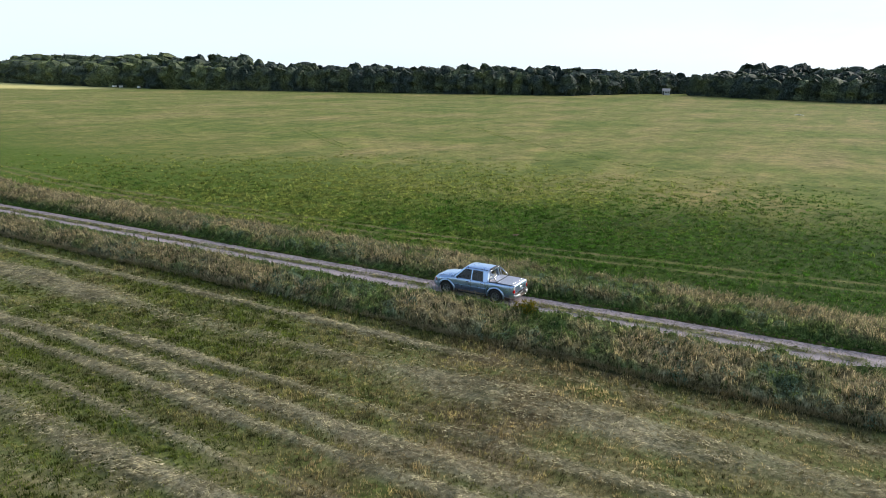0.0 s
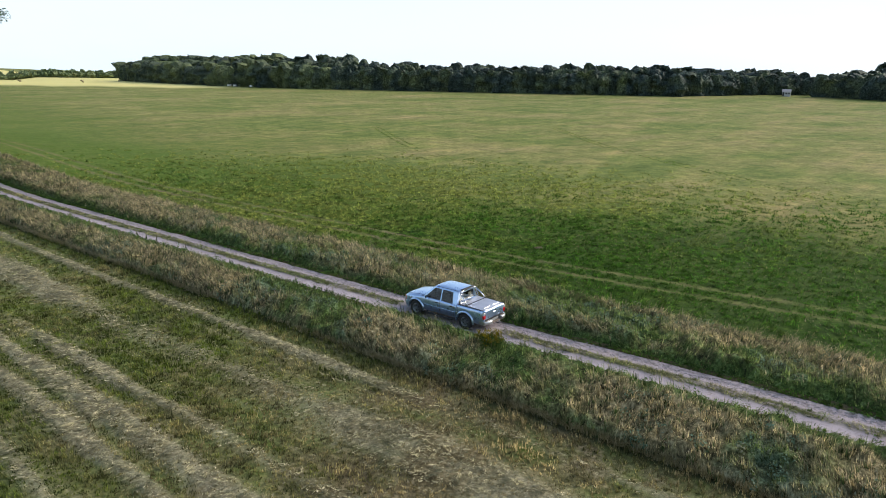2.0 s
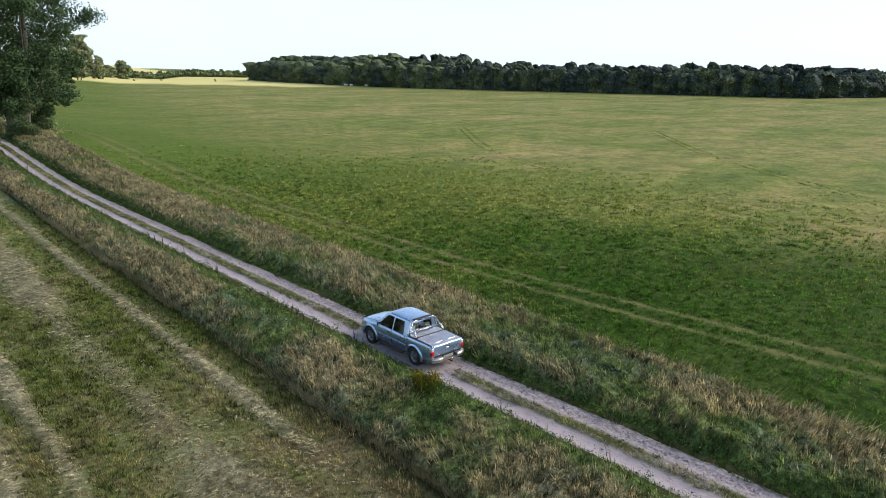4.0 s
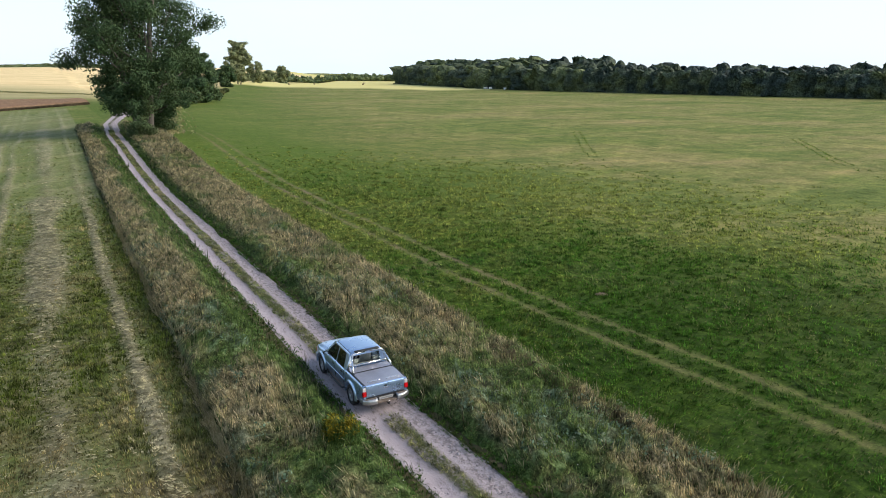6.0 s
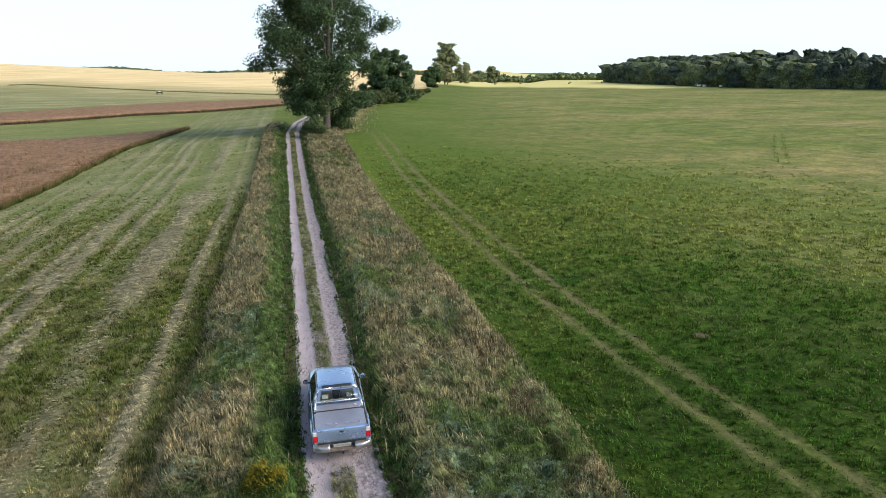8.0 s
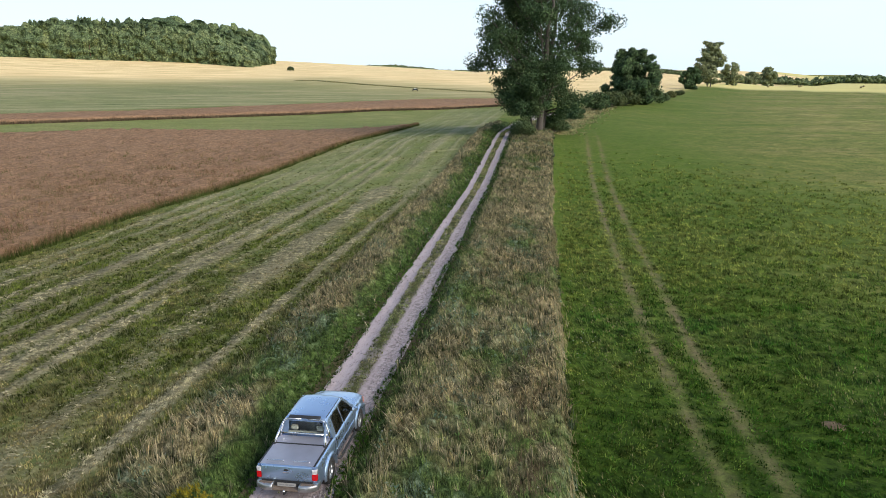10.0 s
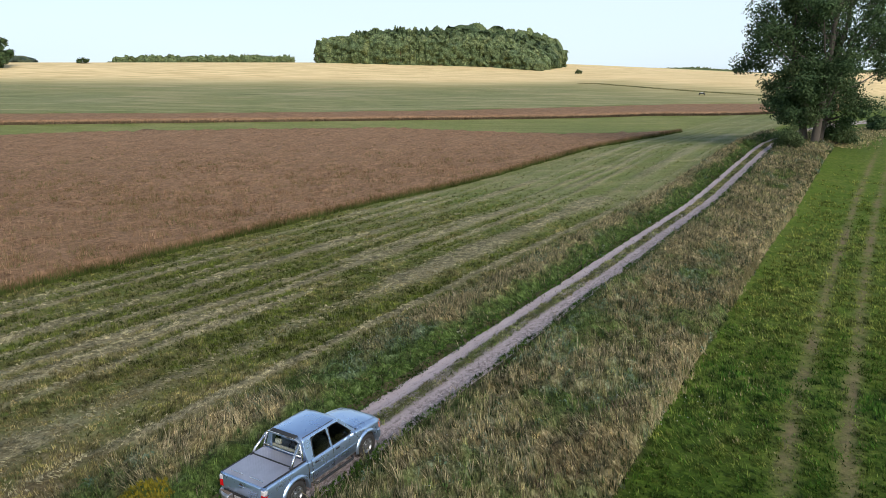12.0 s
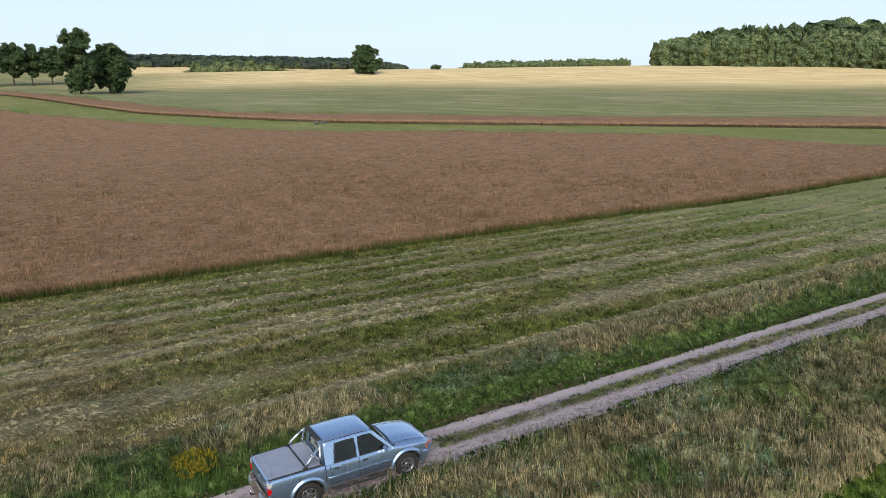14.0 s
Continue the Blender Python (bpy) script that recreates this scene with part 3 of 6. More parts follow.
def grass(name, label, category, mat, x, y, tall, wide, lean, count, dry, seed, segs=1, sink=0.01, lift=0.0, lay=0.0):
    rng = np.random.default_rng(seed)
    co, tris, up, who = blades(rng, x, y, height(x, y) + relief(x, y) - sink + lift, tall, wide, lean, count, segs, lay)
    me = np_mesh(name, co, tris, mat, {"dry": np.clip(dry[who] + np.repeat(0.55 * (rng.random(len(x) * count) - 0.5), len(up) // (len(x) * count)), 0, 1), "up": up}, False)
    return tagged(new(name, me), label, category, kind="stuff")


def strewn(rng, n, x0, x1, y0, y1, thin=None):
    x, y = x0 + rng.random(n) * (x1 - x0), y0 + rng.random(n) * (y1 - y0)
    if thin is not None:
        k = rng.random(n) < thin(x, y)
        x, y = x[k], y[k]
    return x, y


def nearness(y, near, far):
    return np.clip(1.0 - 0.8 * smooth((y - near) / (far - near)), 0.2, 1)


def verge_places(rng, n, side, y1, y0=-27):
    """Places on one verge: left of the track, or right of it up to the meadow."""
    x, y = strewn(rng, n, -7.2 if side == 0 else 0.0, 0.0 if side == 0 else 9.5, y0, y1, lambda x, y: nearness(y, 30, y1))
    u = x - road_x(y)
    edge_l = -5.35 - 0.25 * patchy(y * 0, y, 2.2) + 0.25 * patchy(y * 0 + 3, y, 0.7)
    edge_r = np.interp(y, (-30, 0, 40, 110), (8.1, 7.6, 6.8, 6.6)) + 0.5 * (patchy(y * 0 + 8, y, 3.0) - 0.5)
    k = ((x > edge_l) & (u < -1.2 + 0.3 * patchy(x, y, 0.8))) if side == 0 else ((x < edge_r) & (u > 1.05 + 0.3 * patchy(x, y, 0.8)))
    return x[k], y[k], np.abs(u[k])


def bump_at(x, y, spots):
    """Soft round patches: the highest of (x, y, half width, half length) spots."""
    out = np.zeros(np.shape(x))
    for cx, cy, w, l in spots:
        out = np.maximum(out, np.exp(-(((x - cx) / w) ** 2 + ((y - cy) / l) ** 2)))
    return out


def verge_mix(x, y):
    """How straw-coloured and how grey-green the verge is at a place, each 0 to 1."""
    u = x - road_x(y)
    left = u < 0
    clump = 0.5 * patchy(x, y, 2.6, 2) + 0.3 * patchy(x, y, 0.9, 4) + 0.2 * patchy(x, y, 0.35, 7)
    tan_l = 0.74 * smooth((-u - 2.2 + 0.6 * smooth((5 - y) / 4)) / 1.4) + 0.5 * bump_at(x, y, ((-3.5, 7.0, 0.8, 1.6), (-4.4, 0.3, 0.9, 2.0), (-4.2, 8.4, 0.9, 2.2)))
    rim_r = np.interp(y, (-30, 0, 40, 110), (8.1, 7.6, 6.8, 6.6)) - x
    tan_r = 0.31 + 0.35 * np.exp(-(((rim_r - 0.5) / 0.6) ** 2)) + 0.55 * bump_at(x, y, ((2.7, 32, 1.5, 7), (3.0, 5.5, 1.2, 3.5), (6.2, 3.5, 1.0, 5), (5.4, -12, 1.2, 4), (4.6, 46, 2, 9))) - 0.5 * bump_at(x, y, ((5.3, -3.3, 1.2, 2.4), (2.2, 14, 0.9, 6), (3.2, -9, 1.2, 3)))
    tan = np.clip(np.where(left, tan_l, tan_r) + 0.34 * smooth((y - 6) / 20) + 2.8 * (clump - 0.52), 0, 1) * smooth((np.abs(u) - np.where(left, 2.0, 1.5)) / 0.7)
    field = 0.6 * patchy(x, y, 2.2, 15) + 0.4 * patchy(x, y, 0.7, 17)
    spots = bump_at(x, y, ((4.6, 27, 0.8, 6), (5.4, 9.5, 1.0, 2.5), (4.4, 23, 0.8, 3), (2.8, 6.6, 0.6, 0.8), (-2.9, 11.5, 0.8, 1.6), (-4.4, 2.5, 0.8, 1.2), (-4.5, 13.9, 0.7, 2.0), (-3.0, -11.5, 0.7, 0.9), (-3.2, -13.3, 0.7, 0.7), (-2.8, -16.2, 0.7, 0.8)))
    grey = np.clip(3.2 * (field - 0.465) + 0.75 * spots, 0, 1) * smooth((np.abs(u) - np.where(left, 2.4, 1.7)) / 0.6)
    return tan, grey


def sward(x, y):
    """Height of the verge's closed growth over the soil."""
    u = x - road_x(y)
    left = u < 0
    rim_r = np.interp(y, (-30, 0, 40, 110), (8.1, 7.6, 6.8, 6.6))
    inner = smooth((np.abs(u) - np.where(left, 1.3, 1.2)) / np.where(left, 1.5 - 0.7 * smooth((5 - y) / 4), 1.1))
    outer = np.where(left, smooth((x + 5.35) / 0.3), smooth((rim_r + 0.1 - x) / 0.5))
    return inner * outer * (0.04 + 0.30 * patchy(x, y, 1.3, 9) + 0.48 * patchy(x, y, 0.42, 19))


def undergrowth_material():
    """The closed growth of the verge: greens, grey-greens and straw in small clumps, with shade between them in the
    colour.
    """
    m, nt, b = material("verge_undergrowth")
    pos = stretched(nt, 1, 1, 0.5)
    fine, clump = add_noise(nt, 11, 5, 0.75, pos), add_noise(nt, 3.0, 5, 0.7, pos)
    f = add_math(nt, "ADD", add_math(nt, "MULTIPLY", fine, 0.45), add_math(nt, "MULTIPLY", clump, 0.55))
    # the low end of each ramp paints the shade in the hollows
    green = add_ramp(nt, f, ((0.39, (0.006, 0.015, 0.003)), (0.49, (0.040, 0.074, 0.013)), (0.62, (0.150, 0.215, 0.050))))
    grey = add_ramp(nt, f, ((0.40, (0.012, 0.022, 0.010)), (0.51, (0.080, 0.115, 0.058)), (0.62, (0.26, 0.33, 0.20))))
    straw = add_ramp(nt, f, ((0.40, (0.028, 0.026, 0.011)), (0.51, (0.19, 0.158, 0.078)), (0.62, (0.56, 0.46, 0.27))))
    jitter = add_math(nt, "MULTIPLY", add_math(nt, "SUBTRACT", clump, 0.5), 1.6)
    col = add_mix(nt, add_math(nt, "ADD", add_attr(nt, "grey"), jitter, True), green, grey)
    col = add_mix(nt, add_math(nt, "SUBTRACT", add_attr(nt, "dry"), jitter, True), col, straw)
    nt.links.new(col, b.inputs["Base Color"])
    b.inputs["Roughness"].default_value, b.inputs["Specular IOR Level"].default_value = 0.9, 0.15
    add_bump(nt, b, f, 1.0, 0.12)
    return m


def undergrowth():
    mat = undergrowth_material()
    ys = np.concatenate((np.arange(-75, -27, 0.5), np.arange(-27, 40, 0.17), np.arange(40, 113, 0.4)))
    for us in (np.arange(-5.6, -1.24, 0.15), np.arange(1.12, 8.2, 0.16)):
        U, Y = [g.ravel() for g in np.meshgrid(us, ys, indexing="ij")]
        rng = np.random.default_rng(len(us))
        X = U + np.clip(road_x(Y), -1.6, 1.6) * (1 - smooth((np.abs(U) - 1.6) / 3)) + rng.normal(0, 0.03, len(U))
        X2, Y2 = X, Y + rng.normal(0, 0.03, len(U))
        h = sward(X2, Y2)
        tan, grey = verge_mix(X2, Y2)
        f = grid_faces(len(us), len(ys))
        f = f[(h[f] > 0.015).any(1)]
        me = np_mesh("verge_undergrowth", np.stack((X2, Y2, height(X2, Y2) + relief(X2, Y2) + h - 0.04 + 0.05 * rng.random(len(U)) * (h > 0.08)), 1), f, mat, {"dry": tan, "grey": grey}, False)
        tagged(new("verge_undergrowth", me), "tangled green, grey-green and straw-coloured growth of the verge", "grass", kind="stuff")


def verge_grass():
    rng = np.random.default_rng(11)
    undergrowth()
    for side, n, plumes in ((0, 32000, 16000), (1, 50000, 26000)):
        # short leaves all over, fresh green beside the sand
        x, y, u = verge_places(rng, n, side, 112)
        h = sward(x, y)
        tan, grey = verge_mix(x, y)
        far = 1 + smooth((y - 30) / 60) * 1.4
        grass("verge_grass", "green and half-dry grass of the track's verge", "grass", MAT_VERGE, x, y, 0.12 + 0.38 * smooth(h / 0.3) * (0.35 + 0.85 * rng.random(len(x))), 0.023 * far, 0.8, 6, 1.15 * tan - 0.2 + 0.2 * rng.random(len(x)), 21 + side, 1, 0.03, h * 0.85)
        # drooping straw-coloured plumes, standing in groups
        x, y, u = verge_places(rng, plumes, side, 112)
        tan, grey = verge_mix(x, y)
        k = rng.random(len(x)) < np.clip(1.6 * tan - 0.3, 0.08, 0.95)
        x, y, tan = x[k], y[k], tan[k]
        far = 1 + smooth((y - 30) / 60) * 1.4
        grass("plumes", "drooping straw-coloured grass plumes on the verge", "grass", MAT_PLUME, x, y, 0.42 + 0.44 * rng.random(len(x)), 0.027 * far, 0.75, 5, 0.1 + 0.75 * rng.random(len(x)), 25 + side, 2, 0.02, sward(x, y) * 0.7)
        # grey-green mugwort and broad-leaved herbs in leafy clumps
        for name, label, mat, many, leaves, big in (("mugwort", "grey-green leafy mugwort clumps on the verge", MAT_SAGE, 2600, 26, 0.05), ("verge_herbs", "dark green broad-leaved herbs in the verge", MAT_HERB, 3000, 34, 0.034)):
            x, y, u = verge_places(rng, many, side, 95)
            tan, grey = verge_mix(x, y)
            want = np.clip(1.3 * grey - 0.2, 0.02, 1) if name == "mugwort" else np.clip(0.5 - 0.5 * tan - 0.3 * grey + 0.5 * (patchy(x, y, 2.2, 50) - 0.5), 0.03, 1)
            k = rng.random(len(x)) < want
            x, y = x[k], y[k]
            size = (0.13 if name == "verge_herbs" else 0.17) + 0.17 * rng.random(len(x))
            cen = np.stack((x, y, height(x, y) + relief(x, y) + sward(x, y) * 0.8 + size * 0.55), 1)
            co, f, who = leaf_cloud(rng, cen, size, leaves, big * (1 + smooth((y - 30) / 60)), 1.1)
            me = np_mesh(name, co, f, mat, {"dry": np.clip(1.5 * (rng.random(len(x)) - 0.6), 0, 1)[who]}, True)
            tagged(new(name, me), label, "herbs", kind="stuff")
        x, y, u = verge_places(rng, 9000 + 5000 * side, side, 95)
        tan, grey = verge_mix(x, y)
        k = rng.random(len(x)) < np.clip(1.4 * grey - 0.25, 0.0, 1)
        x, y = x[k], y[k]
        grass("mugwort_sprays", "upright grey-green mugwort sprays on the verge", "herbs", MAT_SAGE, x, y, 0.22 + 0.26 * rng.random(len(x)), 0.03 * (1 + smooth((y - 30) / 60)), 0.7, 6, rng.random(len(x)) * 0.3, 37 + side, 1, 0.0, sward(x, y) * 0.75)
        # coarser growth farther back along the track
        x, y, u = verge_places(rng, 6000 + 3000 * side, side, -26, -75)
        grass("verge_grass", "half-dry grass farther back along the track", "grass", MAT_VERGE, x, y, 0.2 + 0.2 * patchy(x, y, 1.2, 9), 0.06, 1.2, 4, -0.2 + 1.4 * (patchy(x, y, 1.6, 2) - 0.3), 23 + side, 1, 0.0, sward(x, y) * 0.8)
    # the bleached rim towards the mown strip
    y = rng.random(6500) * 95 - 26
    y = y[rng.random(len(y)) < nearness(y, 30, 90) * smooth((patchy(y * 0, y, 7, 7) - 0.22) / 0.2)]
    x = -5.28 + 0.22 * (patchy(y * 0, y, 2.2) - 0.5) + rng.normal(0, 0.10, len(y))
    grass("mown_rim", "bleached dry grass along the verge's cut edge", "grass", MAT_STALK, x, y, 0.24 + 0.2 * rng.random(len(x)), 0.022 * (1 + smooth((y - 30) / 60)), 0.8, 7, 0.25 + 0.4 * rng.random(len(x)), 29)
    y = rng.random(7000) * 110 - 26
    y = y[rng.random(len(y)) < nearness(y, 30, 90) * smooth((patchy(y * 0 + 5, y, 9, 7) - 0.18) / 0.2) * (0.3 + 0.7 * smooth((y - 4) / 16))]
    x = np.interp(y, (-30, 0, 40, 110), (8.1, 7.6, 6.8, 6.6)) - 0.25 + 0.4 * (patchy(y * 0 + 8, y, 3.0) - 0.5) + rng.normal(0, 0.16, len(y))
    grass("meadow_rim", "bleached tall grass along the meadow's cut edge", "grass", MAT_STALK, x, y, 0.30 + 0.24 * rng.random(len(x)), 0.026 * (1 + smooth((y - 30) / 60)), 1.0, 5, 0.1 + 0.5 * rng.random(len(x)), 34, 1, 0.0, 0.15)
    # a line of dark stems in place of the furrow's shade before the meadow's edge
    y = rng.random(3600) * 24 - 15
    y = y[rng.random(len(y)) < 0.2 + patchy(y * 0, y, 2.5, 61)]
    x = np.interp(y, (-15, -6.3, 0.3, 9), (7.0, 6.75, 6.4, 6.1)) + 0.7 * (patchy(y * 0, y, 3.0, 65) - 0.5) + rng.normal(0, 0.32, len(y))
    grass("dark_stems", "dark brown stems standing in for the furrow's shade along the verge", "grass", MAT_STALK_DARK, x, y, 0.22 + 0.2 * rng.random(len(x)), 0.02, 0.9, 4, 0.5 * rng.random(len(x)), 35, 1, 0.0, sward(x, y) * 0.8)
    # short fresh grass leaning over the sand
    y = rng.random(15000) * 125 - 27
    y = y[rng.random(len(y)) < nearness(y, 30, 100)]
    s = np.where(rng.random(len(y)) < 0.58, -1.0, 1.0)
    u = s * (0.98 + np.where(s < 0, 1.1, 0.5) * rng.random(len(y)) ** 1.5) - np.where(s < 0, 0.12, 0.0) + 0.22 * (patchy(s * 7, y, 0.9) - 0.5)
    x = road_x(y) + u
    grass("edge_grass", "short fresh grass along the sandy ruts", "grass", MAT_MEADOW, x, y, 0.07 + 0.11 * rng.random(len(x)), 0.022 * (1 + smooth((y - 30) / 60)), 1.2, 6, -0.3 + 0.5 * patchy(x, y, 1.4, 5), 30, 1, 0.0, 0.6 * sward(x, y))
    # grass on the crown of the track
    x, y = strewn(rng, 60000, -1.4, 1.3, -27, 100)
    u = x - road_x(y) + 0.12 + 0.1 * (patchy(x * 0, y, 1.8, 5) - 0.5)
    k = (np.abs(u) < 0.25 + 0.12 * patchy(x, y, 0.5, 6)) & (rng.random(len(x)) < crown_grass(y) * 1.1 - 0.1)
    x, y = x[k], y[k]
    grass("track_grass", "low tufts of grass between the ruts", "grass", MAT_VERGE, x, y, 0.07 + 0.14 * rng.random(len(x)), 0.022 * (1 + smooth((y - 30) / 60)), 1.1, 5, 0.0 + 0.6 * patchy(x, y, 0.8), 41, 1, 0.0)
    # small white blossom
    x, y = strewn(rng, 1300, 1.6, 9.0, -26, 60, lambda x, y: 0.12 + 0.8 * (patchy(x, y, 3.0, 22) > 0.66))
    x2, y2 = strewn(rng, 420, -5.2, -1.7, -26, 50, lambda x, y: 0.15 + 0.6 * (patchy(x, y, 3.0, 22) > 0.6))
    x, y = np.concatenate((x, x2)), np.concatenate((y, y2))
    grass("white_flowers", "small white umbels in the verge grass", "wild flowers", MAT_WHITE, x, y, 0.03 + 0 * x, 0.016, 1.5, 5, 0 * x, 43, 1, 0.0, 0.18 + sward(x, y) * (x < 7.4))


verge_grass()


def yellow_bush():
    rng = np.random.default_rng(51)
    n = 1300
    r, a = 0.80 * rng.random(n) ** 0.6, rng.random(n) * 2 * np.pi
    r = r * (0.7 + 0.5 * patchy(a * 2, a * 0, 1.0, 5))
    x, y = -2.2 + r * np.cos(a), -3.85 + r * np.sin(a)
    top = 1.0 * np.sqrt(np.clip(1 - (r / 0.95) ** 2, 0.05, 1)) * (0.6 + 0.4 * rng.random(n))
    bush = thing("goldenrod", Matrix(), "yellow flowering goldenrod clump beside the track", "wild flowers")
    co, tris, up, who = blades(rng, x, y, height(x, y), top * 0.9, 0.03, 0.5, 4)
    part("foliage", np_mesh("foliage", co, tris, MAT_HERB, {"dry": who * 0.0}, False), MAT_HERB, bush)
    k = (rng.random(n) < 0.30 * smooth((patchy(x, y, 0.28, 4) - 0.3) / 0.3)) & (r < 0.62)
    co, tris, up, who = blades(rng, x[k], y[k], (height(x, y) + top * (0.75 + 0.25 * rng.random(n)))[k], 0 * x[k] + 0.11, 0.045, 1.2, 7)
    part("blossom", np_mesh("blossom", co, tris, MAT_YELLOW, {"dry": who * 0.0}, False), MAT_YELLOW, bush, "small bright yellow flower heads")


yellow_bush()


def meadow_grass():
    rng = np.random.default_rng(61)
    cx, cy = strewn(rng, 150000, 7.0, 80, -34, 100, lambda x, y: np.clip(1.12 - np.hypot((x - 10) * 1.0, (y - 4) * 0.66) / 48, 0.0, 1) ** 2.2)
    k = (cx > 7.5) & (rut(cx, cy) < 0.25 + 0.75 * rng.random(len(cx)))
    cx, cy = cx[k], cy[k]
    away = smooth((np.hypot(cx - 8, cy + 6) - 8) / 40)
    size = 0.10 + 0.16 * rng.random(len(cx)) ** 1.5 + 0.12 * away
    # the terms in cy paint cloud shade near and more light farther on
    tone = -0.42 + 0.9 * (patchy(cx, cy, 9, 8) - 0.4) + 0.9 * (patchy(cx, cy, 1.3, 14) - 0.5) + 0.7 * (rng.random(len(cx)) - 0.5) + 0.75 * away + 0.4 * rut(cx, cy) + 0.42 * smooth((cy - 1) / 14) + 0.3 * np.exp(-(((cx - 8.8) / 2.2) ** 2)) - 0.3 * smooth((-cy - 3) / 8) + 0.15 * smooth((cx - 16) / 14)
    k = 11
    who = np.repeat(np.arange(len(cx)), k)
    x, y = cx[who] + rng.normal(0, 0.55, len(who)) * size[who], cy[who] + rng.normal(0, 0.55, len(who)) * size[who]
    tall = (0.10 + 0.75 * size[who]) * (0.5 + 0.7 * rng.random(len(who))) * (1 - 0.75 * rut(x, y))
    d = np.hypot(x + 2, y + 20)
    grass("meadow_grass", "lush green meadow grass in clumps", "grass", MAT_MEADOW, x, y, tall, 0.028 * (1 + d / 36), 1.15, 1, tone[who], 62)
    # pale seed heads over the near grass
    x, y = strewn(rng, 15000, 7.4, 34, -30, 45, lambda x, y: np.clip(1.1 - np.hypot(x - 9, y + 2) / 30, 0.0, 1) * (0.15 + 1.1 * (patchy(x, y, 4, 51) > 0.5)))
    k = rut(x, y) < 0.2
    x, y = x[k], y[k]
    grass("seed_heads", "pale seed heads standing over the meadow", "grass", MAT_STALK, x, y, 0.10 + 0.10 * rng.random(len(x)), 0.022, 0.9, 2, 0.2 * rng.random(len(x)), 63, 1, 0.0, 0.2 + 0.12 * rng.random(len(x)))


meadow_grass()


def stubble():
    rng = np.random.default_rng(71)
    x, y = strewn(rng, 200000, -29, -5.2, -28, 95, lambda x, y: np.clip(1.15 - np.hypot((x + 11) * 1.2, (y - 2) * 0.8) / 40, 0.05, 1) ** 1.5)
    k = (x > crop_edge(y) - 0.3) & (x < -5.3)
    x, y = x[k], y[k]
    w = windrow(x, y)
    k = rng.random(len(x)) > 0.8 * w
    x, y, w = x[k], y[k], w[k]
    d = np.hypot(x + 5, y + 20)
    tall = (0.09 + 0.17 * patchy(x, y, 1.2, 2) + 0.06 * (x > -6.4)) * (1 - 0.6 * w)
    dry = -0.02 + 0.62 * smooth((8 - y) / 16) + 0.12 * smooth((y - 12) / 25) + 0.4 * w + 0.9 * (patchy(x, y, 3, 6) - 0.45) + 0.9 * (patchy(x, y, 0.6, 16) - 0.5)
    grass("stubble", "short green and straw-coloured stubble of the mown strip", "stubble", MAT_STUBBLE, x, y, tall, 0.021 * (1 + d / 40), 0.55, 4, dry, 72)
    # cut straw lying in rows
    x, y = strewn(rng, 165000, -27.5, -6.3, -30, 90, lambda x, y: windrow(x, y) ** 1.4 * np.clip(1.2 - np.hypot(x + 12, y - 2) / 70, 0.1, 1))
    grass("cut_straw", "pale cut straw lying in long rows", "straw", MAT_STRAW, x, y, 0.12 + 0.14 * rng.random(len(x)), 0.020 * (1 + np.hypot(x + 5, y + 20) / 40), 1.45, 4, 0.5 + 0.45 * rng.random(len(x)), 73, 1, -0.05, 0.0, 0.86)


stubble()


